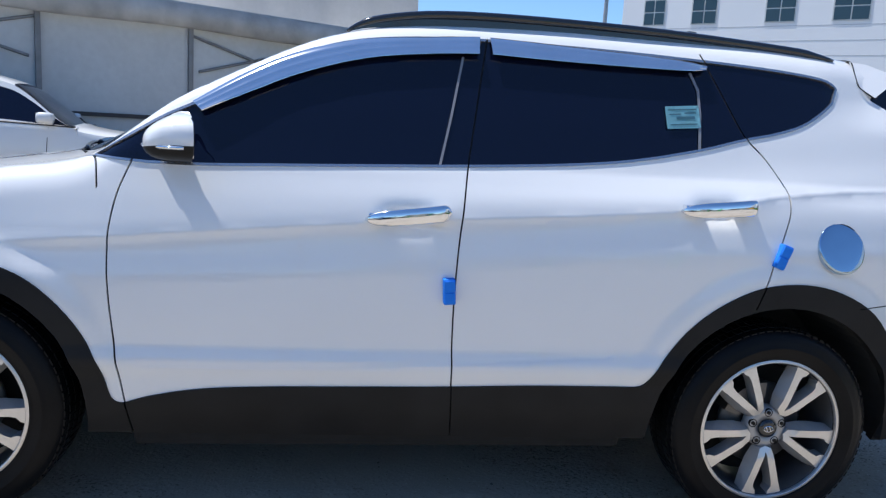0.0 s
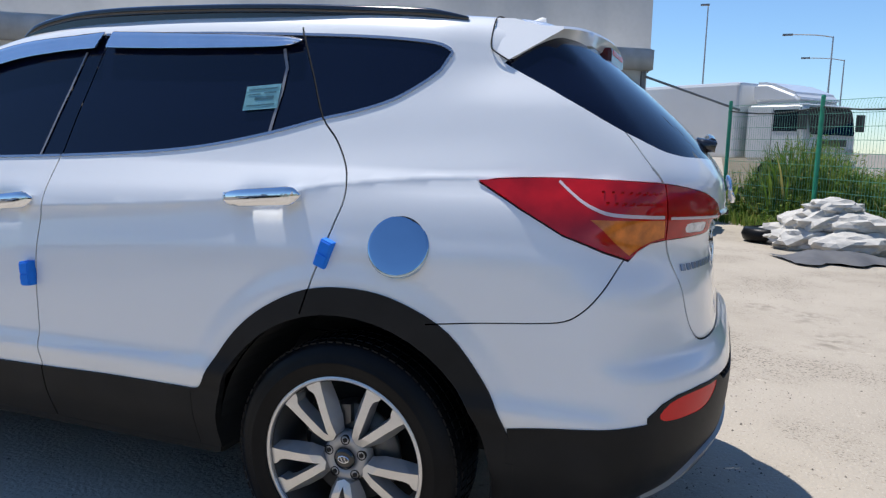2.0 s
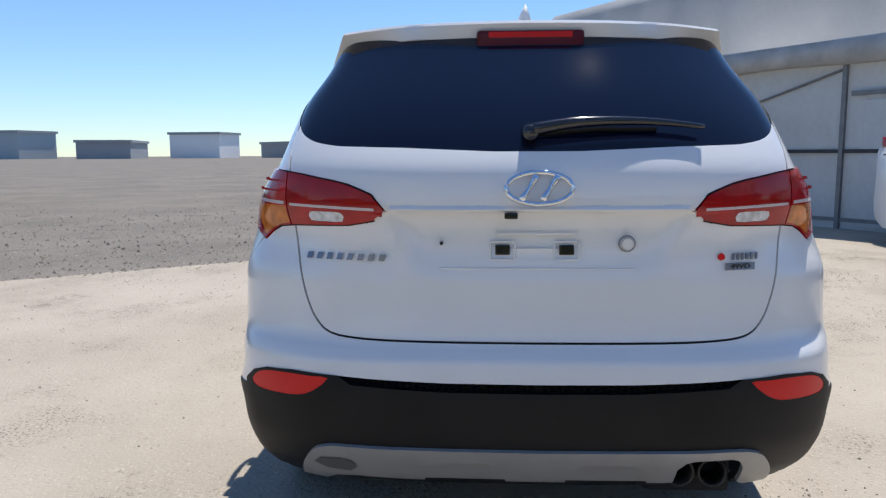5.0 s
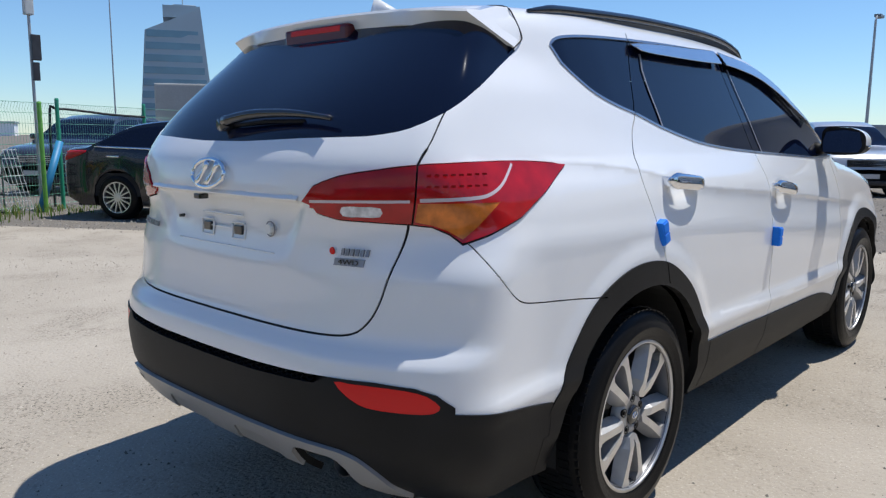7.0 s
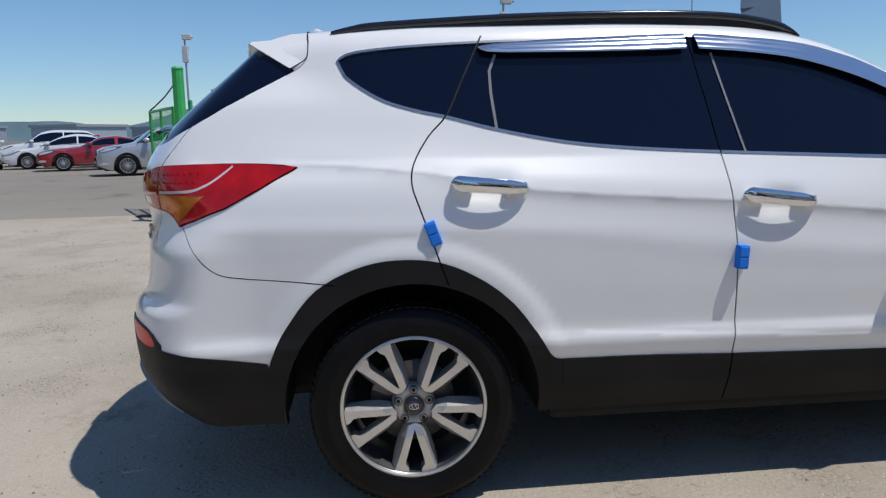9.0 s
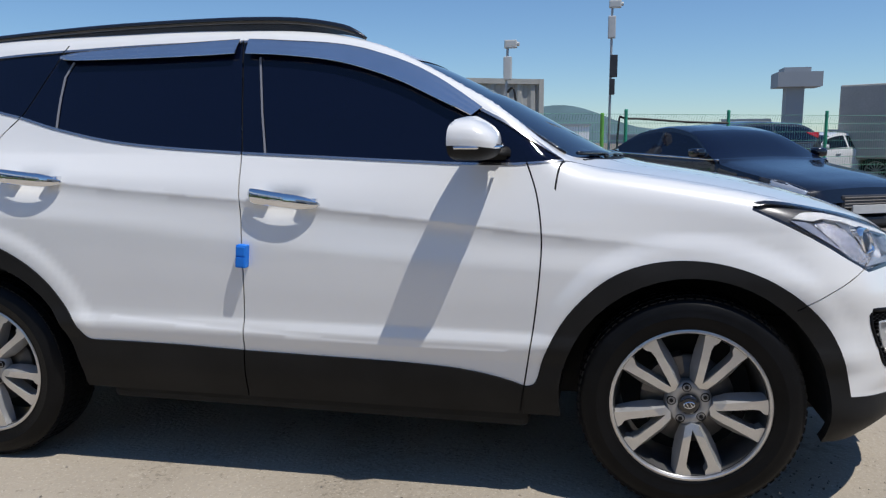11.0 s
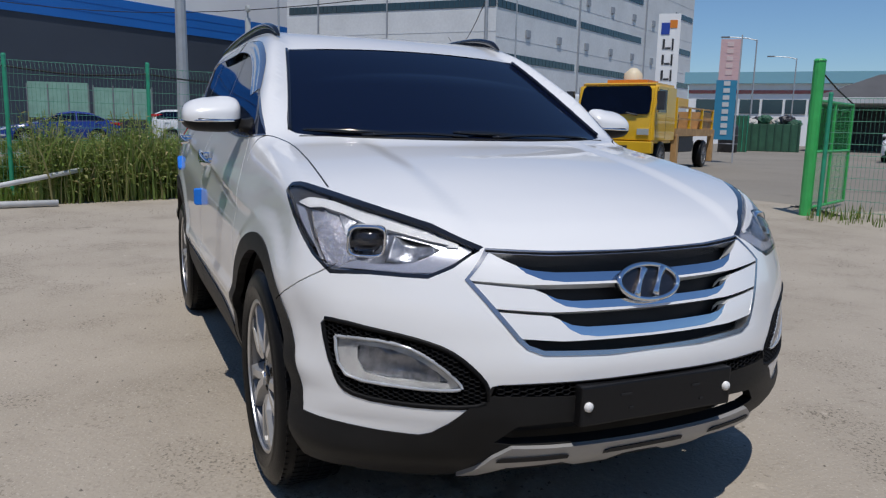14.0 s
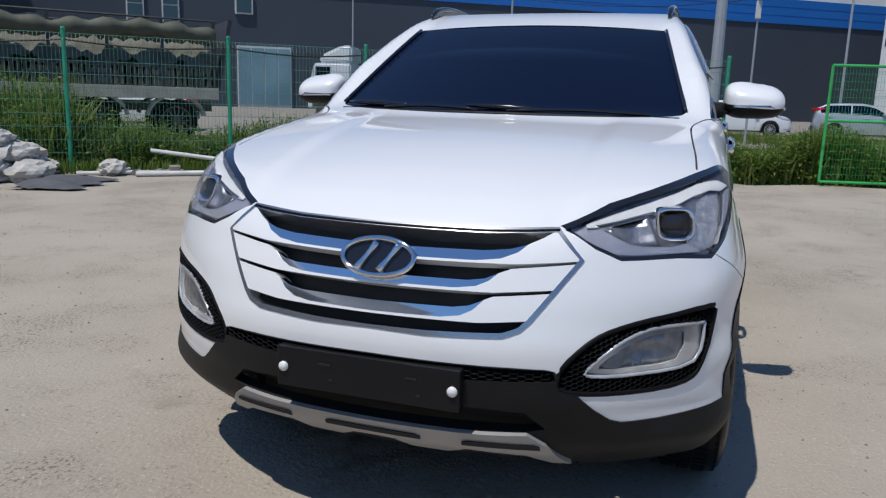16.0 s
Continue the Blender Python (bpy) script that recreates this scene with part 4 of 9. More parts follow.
def on_form(pts, axis):
    """Places on the car's left half met by looking along an axis: nose (x - y, z), front or back (y, z)."""
    pts = np.array(pts, float)
    s = np.linspace(0, 1, 160)
    if axis == "nose":
        y = 1.05 - s * .85
        q = np.stack([pts[:, :1] + y[None], np.repeat(y[None], len(pts), 0), np.repeat(pts[:, 1:], len(s), 1)], -1)
    elif axis == "rump":
        y = 1.05 - s * .85
        q = np.stack([-pts[:, :1] - y[None], np.repeat(y[None], len(pts), 0), np.repeat(pts[:, 1:], len(s), 1)], -1)
    else:
        x = (2.45 - s * .8) if axis == "front" else (-2.5 + s * .8)
        q = np.stack([np.repeat(x[None], len(pts), 0), np.repeat(pts[:, :1], len(s), 1), np.repeat(pts[:, 1:], len(s), 1)], -1)
    f = car_form(q.reshape(-1, 3)).reshape(len(pts), len(s))
    out = []
    for i in range(len(pts)):
        k = int(np.argmax(f[i] < 0))
        if k == 0:
            out.append(None)
            continue
        u = f[i, k - 1] / (f[i, k - 1] - f[i, k])
        out.append(q[i, k - 1] + (q[i, k] - q[i, k - 1]) * u)
    return out


def on_form_side(x, z):
    """The place on the car's left flank at x, z."""
    y = np.linspace(1.1, .5, 400)
    f = car_form(np.stack([np.full(400, x), y, np.full(400, z)], -1))
    return Vector((x, float(y[int(np.argmax(f < 0))]), z))


def honeycomb(name, parent, axis, zone, hole, wx, hz, sg, out=.001, deep=.014):
    """Six-sided black cells that follow the skin within an outline."""
    z = np.array(zone)
    cells = []
    for i in range(int((z[:, 0].max() - z[:, 0].min()) / (1.5 * wx)) + 2):
        for j in range(int((z[:, 1].max() - z[:, 1].min()) / (1.732 * hz)) + 2):
            cells.append((z[:, 0].min() + i * 1.5 * wx, z[:, 1].min() + (j + .5 * (i % 2)) * 1.732 * hz))
    cells = np.array(cells)
    ok = np.all([inside(cells + np.array(k), zone) for k in ((wx, 0), (-wx, 0), (0, hz), (0, -hz))], 0)
    if hole is not None:
        ok &= ~inside(cells, grow(hole, .006))
    cells = cells[ok]
    ring = [(math.cos(k * math.pi / 3), math.sin(k * math.pi / 3)) for k in range(6)]
    flat_pts = [(c[0] + wx * a * f, c[1] + hz * b * f) for c in cells for f in (1.0, .80) for a, b in ring]
    sp = on_form(flat_pts, axis)
    inward = {"nose": Vector((-.7071, -.7071, 0)), "front": Vector((-1, 0, 0)), "back": Vector((1, 0, 0))}[axis]
    verts, faces = [], []
    for c in range(len(cells)):
        loop = sp[c * 12:c * 12 + 12]
        if any(k is None for k in loop):
            continue
        pts = [Vector(k) - inward * out for k in loop]
        rows = pts[:6], [k + inward * .002 for k in pts[6:]], [k + inward * deep for k in pts[6:]]
        n = len(verts)
        for r in rows:
            verts += [(k.x, k.y * sg, k.z) for k in r]
        for r in (0, 1):
            for k in range(6):
                f = (n + r * 6 + k, n + r * 6 + (k + 1) % 6, n + r * 6 + 6 + (k + 1) % 6, n + r * 6 + 6 + k)
                faces.append(f if sg > 0 else f[::-1])
    me = bpy.data.meshes.new(name)
    me.from_pydata(verts, [], faces)
    me.materials.append(MESHBLACK)
    ob = new(name, me)
    ob.parent = parent
    return tagged(ob, kind="stuff")


skin.verts.index_update()
car = thing("white_suv", "white mid-size sport utility vehicle with dark lower cladding, parked on concrete", "car")
FOLD = .008
skin_part("body_shell", "roof_panel", PAINT, car, both=True)
skin_part("hood", "hood", PAINT, car, both=True, skirt=FOLD)
gate_ob = skin_part("tailgate", "tailgate", PAINT, car, both=True, skirt=FOLD)
skin_part("rear_bumper", "rear_bumper", PAINT, car, both=True, skirt=FOLD)
skin_part("front_bumper", "front_bumper", PAINT, car, both=True, skirt=FOLD)
for mask in ((X > .5) & (X < 1.15) & sideways, (X > -.5) & (X < .1) & sideways, (X > -1.5) & (X < -.7) & sideways, X >= 1.15, X <= -1.5, (np.abs(X) < 1.15) & ~sideways):
    if np.any(mask & (kinds == "gap")):
        if np.any(mask & (kinds == "gap") & (Y < .02)):
            skin_part("gap", "shut_line", GAP, car, "dark gap between panels", both=True, push=-.007, keep=mask)
        else:
            for flip in (False, True):
                skin_part("gap", "shut_line", GAP, car, "dark gap between panels", mirror=flip, push=-.007, keep=mask)
skid_r, skid_f = inside(SF, SKID_R) & (X < -1.9), inside(SF, SKID_F) & (X > 1.8)
intake, mesh_r, mesh_f = inside(SF, INTAKE) & (X > 1.8), inside(SF, MESH_R) & (X < -2), inside(SF, MESH_F) & (X > 1.9)
pipe_notch = inside(SF, EXHAUST_NOTCH) & (X < -1.9)
rb = skin_part("cladding_rear", "rear_bumper_cladding", CLAD, car, "dark grained plastic", both=True, push=.004, keep=~mesh_r, skirt=.02, notch=pipe_notch)
fb = skin_part("cladding_front", "front_bumper_cladding", CLAD, car, "dark grained plastic", both=True, push=.004, keep=~intake & ~mesh_f, skirt=.03)
mr = skin_part("cladding_rear", "mesh_strip", MESHBLACK, rb, both=True, push=-.016, keep=mesh_r)
mf = skin_part("cladding_front", "mesh_strip", MESHBLACK, fb, both=True, push=-.020, keep=mesh_f)
for sg in (1, -1):
    honeycomb("honeycomb", mr, "back", [(.0, .634), (.25, .636), (.54, .644), (.50, .618), (.25, .608), (.0, .606)], None, .0125, .0072, sg)
    honeycomb("honeycomb", mf, "front", [(.24, .580), (.46, .578), (.47, .542), (.24, .538)], None, .0125, .0074, sg)
skin_part("cladding_front", "lower_intake", GAP, fb, "black open intake", both=True, push=-.05, keep=intake)
skid_ob = skin_part(skid_r & ~inside(SF, SCOOPS_R[0]) & (kinds == "cladding_rear"), "rear_skid_plate", SATIN, car, "satin silver plastic", both=True, push=.016, skirt=.014, notch=pipe_notch)
# the end scoop is a proud patch; its recess shade is painted by colour
for k, flips in zip(SCOOPS_R, ((False, True), (False,))):
    for flip in flips:
        skin_part(inside(SF, k) & skid_r & (kinds == "cladding_rear"), "pressed_scoop", SATIN if k is SCOOPS_R[0] else SATINSHADE, skid_ob, "shallow scoop pressed into the plate", mirror=flip, push=lambda c, d=(.016, .019)[k is SCOOPS_R[1]]: d - .006 * min(max((.412 - c.z) / .012, 0), 1) * (k is SCOOPS_R[0]), own=True)
skin_part(skid_f & (kinds == "cladding_front"), "front_skid_plate", SATIN, car, "satin silver plastic", both=True, push=.016, skirt=.014)
skin_part("screen", "windshield", TINT, car, "dark tinted glass", both=True, push=-.003)
skin_part("back_glass", "rear_window", TINT, gate_ob, "dark tinted glass", both=True, push=-.002)
grille_ob = skin_part("grille", "grille", GAP, car, "dark recess behind the slats", both=True, push=-.055)
skin_part("grille_rim", "grille_surround", RIMCHROME, grille_ob, "bright grey metal", both=True, push=.003, skirt=.06)
for top, low, chrome in zip(SLAT_TOP, SLAT_LOW, SLAT_CHROME):
    cut = [np.interp(Y, [p[0] for p in l], [p[1] for p in l]) for l in (top, low, chrome)]
    blade = (kinds == "grille") & (Z > cut[1]) & (Z < cut[0])
    bright = blade & (Z > cut[2]) & (Y < chrome[-1][0])
    skin_part(blade & ~bright, "slat", PAINT, grille_ob, "white painted slat", both=True, push=.002, skirt=.045)
    skin_part(bright, "slat_face", CHROME, grille_ob, "chrome slat face", both=True, push=lambda c: .001 - .35 * max(c.z - .5, 0) * 0, skirt=.03)
strip_b, strip_r = inside(SX, PILLAR_B) & in_dlo, inside(SX, PILLAR_R) & in_dlo
t_line = tail & (inside(SR, TAIL_LINE) | inside(SR, TAIL_LINE_IN))
t_split = tail & inside(SR, TAIL_SPLIT)
t_amber = tail & inside(SR, AMBER_ZONE) & ~t_line & ~t_split
t_rev = tail & inside(SR, REVERSE)
t_in = tail & (SR[:, 0] > 1.508) & ~t_line & ~t_rev & ~t_split
t_dark = t_in & (Z > 1.094)
t_out = tail & ~t_line & ~t_split & ~t_amber & ~t_in & ~t_rev


def visor(curves, door, sg):
    """A bright ridged strip that stands off the window's upper edge and is open below."""
    bm = bmesh.new()
    section = [(0, 0), (.06, .006), (.20, .011), (.30, .0125), (.36, .0115), (.52, .0165), (.62, .0180), (.68, .0172), (.84, .0215), (.95, .0230), (1, .0215), (.99, .0175), (.80, .0150)]
    rows = []
    for (xa, za), (xb, zb) in zip(*curves):
        row = []
        for v, out in section:
            x, z = xa + (xb - xa) * v, za + (zb - za) * v
            p = on_form_side(x, min(z, 1.625))
            row.append(bm.verts.new((x, sg * (p.y + .003 + out), z)))
        rows.append(row)
    for a, b in zip(rows, rows[1:]):
        for k in range(len(section) - 1):
            bm.faces.new((a[k], a[k + 1], b[k + 1], b[k]))
    for r in (rows[0], rows[-1]):
        bm.faces.new(r)
    bmesh.ops.recalc_face_normals(bm, faces=bm.faces[:])
    ob = part("window_visor", bm, VISOR, door, "chrome rain visor over the window", smooth=True)
    ob.data.set_sharp_from_angle(angle=radians(50))


for mirrored in (False, True):
    o = dict(mirror=mirrored)
    sg = -1 if mirrored else 1
    skin_part("fender", "front_fender", PAINT, car, skirt=FOLD, **o)
    skin_part("quarter", "rear_quarter_panel", PAINT, car, skirt=FOLD, **o)
    fd = skin_part("front_door", "front_door", PAINT, car, skirt=FOLD, **o)
    rd = skin_part("rear_door", "rear_door", PAINT, car, skirt=FOLD, **o)
    skin_part("cladding_sill", "sill_cladding", CLAD, car, "dark grained plastic", push=.006, skirt=.02, **o)
    skin_part("cladding_arch", "rear_wheel_arch_trim", CLAD, car, "dark grained plastic", push=.005, keep=X < 0, skirt=.03, **o)
    skin_part("cladding_arch", "front_wheel_arch_trim", CLAD, car, "dark grained plastic", push=.004, keep=X > 0, skirt=.03, **o)
    skin_part("trim", "window_trim", RIMCHROME, car, "bright metal strip", push=.003, skirt=.006, **o)
    gf = skin_part("glass_front", "front_side_window", TINT, fd, "dark tinted glass", push=-.003, keep=~strip_b, **o)
    gr = skin_part("glass_rear", "rear_side_window", TINT, rd, "dark tinted glass", push=-.003, keep=~strip_r, **o)
    skin_part(strip_b & (kinds == "glass_front"), "window_divider", DIVIDER, fd, "thin grey bar", push=.001, **o)
    skin_part(strip_r & (kinds == "glass_rear"), "window_divider", DIVIDER, rd, "thin grey bar", push=.001, **o)
    skin_part("glass_quarter", "quarter_window", TINT, car, "dark tinted glass", push=-.003, **o)
    visor(VISOR_F, fd, sg)
    visor(VISOR_R, rd, sg)
    tl = skin_part(t_out, "tail_lamp", REDLENS, car, "red tail lamp with amber and clear sections", push=.006, skirt=.02, **o)
    skin_part("tail_rim", "seal", GAP, tl, push=-.004, **o)
    skin_part(t_line, "light_guide", GUIDE, tl, "pale light strip", push=.0065, **o)
    skin_part(t_amber, "turn_signal", AMBER, tl, "amber lens", push=.005, **o)
    skin_part(t_in & ~t_dark, "inner_lens", REDLENS, tl, push=.006, skirt=.02, **o)
    skin_part(t_dark, "inner_lens", REDMID, tl, push=.006, skirt=.02, **o)
    skin_part(t_rev, "reverse_lamp", CLEARWHITE, tl, "clear ribbed lens", push=.005, **o)
    for z in (1.166, 1.138):
        bm = bmesh.new()
        for c in on_form([(u, z - .012 * (u - 1.25)) for u in np.linspace(1.255, 1.460, 8)], "rump"):
            c = Vector(c) + Vector((-.6, .6, 0)) * .0170
            w_, h_ = Vector((.55, .83, 0)) * .0060, Vector((0, 0, .0028))
            bm.faces.new([bm.verts.new((k.x, k.y * sg, k.z)) for k in (c - w_ - h_, c + w_ - h_, c + w_ + h_, c - w_ + h_)])
        tagged(part("led_row", bm, REDDEEP, tl, "row of small dark red diodes"), kind="stuff")
    skin_part(t_split, "lens_joint", GAP, tl, push=-.004, **o)
    hl = skin_part("lamp", "headlamp", LAMPDARK, car, "clear headlamp with a projector and pale light strip", push=-.060, **o)
    skin_part("lamp_rim", "bezel", GLOSSBLACK, hl, push=.0, skirt=.06, **o)
    guide, signal, wrap, high = (lamp & inside(SN, k) for k in (H_GUIDE, H_SIGNAL, H_WRAP, H_HIGH))
    guide &= ~signal
    bowl = lamp & ~guide & ~signal & ~wrap & ~high & (SN[:, 0] > 1.03) & (SN[:, 0] < 1.50)
    corner = lamp & ~guide & ~signal & ~wrap & ~bowl & ~high & (SN[:, 0] < .95)
    low_trim = guide & (Z < np.interp(SN[:, 0], [1.40, 1.60], [.900, .925]))
    skin_part(guide & ~low_trim, "light_guide", HEADGUIDE, hl, "white light strip", push=-.010, skirt=.03, **o)
    skin_part(low_trim, "lower_trim", WRAPGREY, hl, "silver grey trim", push=-.016, skirt=.03, **o)
    skin_part(wrap, "side_wrap", WRAPGREY, hl, "pale grey trim", push=-.010, skirt=.02, **o)
    skin_part(corner, "corner_trim", LAMPDARK, hl, push=-.016, skirt=.02, **o)
    skin_part(signal, "turn_signal", SIGNAL, hl, "ribbed bright lens", push=lambda c: -.024 + .004 * math.sin((c.x - c.y) * 300 + c.z * 200), **o)
    skin_part(bowl, "reflector", BOWL, hl, "bright reflector bowl", push=lambda c: -.020 - .036 * max(1 - math.hypot((c.x - c.y - 1.19) / 1.5, c.z - .914) / .075, 0), own=True, **o)
    skin_part(high, "high_beam_reflector", BOWL, hl, "bright reflector bowl", push=lambda c: -.016 - .030 * max(1 - math.hypot((c.x - c.y - 1.35) / 1.5, c.z - .905) / .07, 0), own=True, skirt=.02, **o)
    bm = bmesh.new()
    spot = Vector(on_form([(1.185, .915)], "nose")[0]) + Vector((-.016, -.012, 0))
    at = Matrix.Translation(spot) @ Vector((.86, .44, .10)).to_track_quat("Y", "Z").to_matrix().to_4x4()
    lathe(bm, [(.060, -.045), (.057, -.004), (.053, .004), (.046, .002), (.043, -.012), (.036, -.020)], 40)
    for v in bm.verts:
        q = math.hypot(v.co.x, v.co.z)
        k = (abs(v.co.x / q) ** 4.2 + abs(v.co.z / q) ** 4.2) ** (-1 / 4.2)
        v.co.x, v.co.z = v.co.x * k * .98, v.co.z * k * .80
    bmesh.ops.transform(bm, matrix=at, verts=bm.verts[:])
    bm2 = bmesh.new()
    lathe(bm2, [(.040, -.022), (.034, -.008), (.024, -.001), (.008, .003), (.0005, .0035)], 32)
    for v in bm2.verts:
        q = max(math.hypot(v.co.x, v.co.z), 1e-6)
        k = (abs(v.co.x / q) ** 3 + abs(v.co.z / q) ** 3) ** (-1 / 3)
        v.co.x, v.co.z = v.co.x * k, v.co.z * k * .84
    bmesh.ops.transform(bm2, matrix=at, verts=bm2.verts[:])
    for b in (bm, bm2):
        if mirrored:
            bmesh.ops.scale(b, vec=(1, -1, 1), verts=b.verts[:])
            bmesh.ops.reverse_faces(b, faces=b.faces[:])
    part("projector_ring", bm, CHROME, hl, smooth=True)
    part("projector_lens", bm2, GLOSSBLACK, hl, "dark round lens", smooth=True)
    lens = skin_part("lamp", "lens", CLEAR, hl, "clear cover", push=.001, **o)
    lens.visible_shadow = False
    fz = skin_part("fog_zone", "fog_lamp_bezel", MESHBLACK, car, "black honeycomb plastic", push=-.022, **o)
    fog_in = fog & inside(SN, FOG_IN)
    fg = skin_part(fog & ~fog_in, "fog_lamp", FOGIN, fz, "clear fog lamp with a pale ribbed frame", push=-.012, skirt=.02, **o)
    skin_part(fog_in, "fog_reflector", BOWL, fg, "bright reflector bowl", push=lambda c: -.018 - .025 * max(1 - math.hypot((c.x - c.y - 1.38) / 2.2, c.z - .612) / .06, 0), own=True, skirt=.012, **o)
    bm = bmesh.new()
    lathe(bm, [(.0003, .030), (.010, .028), (.016, .020), (.017, -.02)], 18, "x", (1.985, .612, .612))
    if mirrored:
        bmesh.ops.scale(bm, vec=(1, -1, 1), verts=bm.verts[:])
        bmesh.ops.reverse_faces(bm, faces=bm.faces[:])
    part("bulb_shield", bm, CHROME, fg, smooth=True)
    cover = skin_part("fog", "lens", CLEAR, fg, "clear cover", push=-.004, **o)
    cover.visible_shadow = False
    honeycomb("honeycomb", fz, "nose", [k for k in FOGZONE], FOGLENS, .0130, .0070, sg)
    for outline, material, r, name_ in ((FOGZONE, MESHBLACK, .0075, "rim"), (FOGLENS, FOGIN, .0050, "lamp_frame")):
        pts = [k for k in on_form(outline, "nose") if k is not None]
        bm = bmesh.new()
        tube(bm, [(k[0] - .002, sg * (k[1] - .002), k[2]) for k in pts], r, 6, True)
        bmesh.ops.recalc_face_normals(bm, faces=bm.faces[:])
        part(name_, bm, material, fz, smooth=True)
    skin_part("reflector", "rear_reflector", REFLRED, car, "red reflector", push=.003, skirt=.01, **o)
    if not mirrored:
        skin_part("fuel", "fuel_recess", GAP, car, push=-.001, **o)
        bm = bmesh.new()
        lathe(bm, [(.088, -.012), (.089, .004), (.086, .0085), (.080, .0092), (.05, .0099), (.0005, .0102)], 48)
        cap = part("fuel_cap", bm, SKYCHROME, car, "round mirror-bright fuel cover, sky blue put into its colour", smooth=True)
        # tilted further up than the flank, so that it mirrors sky
        cap.matrix_basis = Matrix.Translation(on_form_side(-1.52, .995)) @ Vector((-.10, 1, .37)).to_track_quat("Y", "Z").to_matrix().to_4x4()
    else:
        skin_part("fuel", "rear_quarter_panel", PAINT, car, **o)
    # door handles
    for door, x0, x1, z0, z1 in ((fd, -.182, .090, 1.062, 1.030), (rd, -1.208, -.940, 1.124, 1.102)):
        bm = bmesh.new()
        n, k = 22, 12
        rings = []
        for i in range(n + 1):
            u = i / n
            x, z = x0 + (x1 - x0) * u, z0 + (z1 - z0) * u
            e = min(u, 1 - u)
            e = min(u / .10, (1 - u) / .34, 1)
            r = math.sqrt(max(1 - (1 - e) ** 2, .02))
            off = .905 + .022 * math.sin(math.pi * u) ** .5 - .010 * (1 - r)
            taper = 1.0 - .12 * u
            rings.append([bm.verts.new((x, sg * (off + .010 * r * math.cos(2 * math.pi * j / k)), z - .003 + .0285 * r * taper * math.sin(2 * math.pi * j / k))) for j in range(k)])
        for a, b in zip(rings, rings[1:]):
            for j in range(k):
                bm.faces.new((a[j], a[(j + 1) % k], b[(j + 1) % k], b[j]))
        bm.faces.new(rings[0]), bm.faces.new(rings[-1])
        h = part("door_handle", bm, CHROME, door, "chrome pull handle", smooth=True)
        for xa, xb in ((x0 + .006, x0 + .082), (x1 - .078, x1 - .010)):
            bm = bmesh.new()
            zc = z0 + (z1 - z0) * ((xa + xb) / 2 - x0) / (x1 - x0)
            box(bm, xa, xb, sg * .86, sg * .908, zc - .020, zc + .014, .006)
            part("handle_mount", bm, CHROME, h)


# ---- roof spoiler, fin, brake lamp ----
def roof_z(x, y):
    return float(ROOF(x)) - .05 * y * y - .14 * y ** 4


bm = bmesh.new()
rings = []
for y in np.linspace(-.578, .578, 47):
    e = min(max((abs(y) - .36) / .218, 0), 1)
    tip, zt = -1.955 + .20 * y * y, 1.640 - .035 * y * y - .010 * e * e
    lx, lz = -1.928 + .178 * e ** 1.6, 1.585 - .064 * e ** 1.6
    x0 = -1.675
    prof = [(x0, roof_z(x0, y) + .002), (-1.74, (roof_z(x0, y) * .7 + zt * .3) + .007), (tip + .07, zt + .006), (tip + .006, zt + .001), (tip, zt - .007), ((tip + lx) / 2 - .004, (zt + lz) / 2), (lx - .004, lz + .005), (lx + .004, lz),
            (lx + .06 - .045 * e, lz - .010 * (1 - e) + .004 * e), (-1.69, lz - .016 + .050 * e)]
    rings.append([bm.verts.new((q, y + math.copysign(e * e * .70 * max(1.628 - w, 0), y), w)) for q, w in prof])
for a, b in zip(rings, rings[1:]):
    for j in range(len(a) - 1):
        bm.faces.new((a[j], a[j + 1], b[j + 1], b[j]))
bm.faces.new(rings[0]), bm.faces.new(rings[-1][::-1])
bmesh.ops.recalc_face_normals(bm, faces=bm.faces[:])
sp = part("roof_spoiler", bm, PAINT, car, "white roof spoiler", smooth=True)
sp.data.set_sharp_from_angle(angle=radians(30))
for sg in (1, -1):
    bm = bmesh.new()
    tube(bm, [(x, sg * y, z) for x, y, z in smooth_line([(-1.684, .50, 1.662), (-1.684, .574, 1.650), (-1.682, .606, 1.61), (-1.686, .634, 1.562), (-1.705, .645, 1.542), (-1.752, .653, 1.515)], n=4)], .0022, 6)
    part("spoiler_joint", bm, GAP, sp, "dark joint", smooth=True)
bm = bmesh.new()
box(bm, -1.965, -1.90, -.165, .165, 1.552, 1.612, .012)
lamp3 = part("high_brake_lamp", bm, REDDARK, sp, "dark red lamp housing", smooth=False)
bm = bmesh.new()
box(bm, -1.9665, -1.95, -.128, .128, 1.588, 1.606, .003)
part("brake_lens", bm, REFLRED, lamp3, "red lens")
bm = bmesh.new()
for x, w, z in ((-1.55, .022, .004), (-1.60, .020, .022), (-1.65, .014, .045), (-1.685, .006, .062), (-1.70, .004, .060), (-1.705, .012, .0)):
    b = roof_z(x, 0)
    bm.verts.new((x, 0, b + z)), bm.verts.new((x, w + .012, b - .004)), bm.verts.new((x, -w - .012, b - .004))
bmesh.ops.convex_hull(bm, input=bm.verts[:])
part("antenna_fin", bm, PAINT, car, "white shark fin antenna", smooth=True)

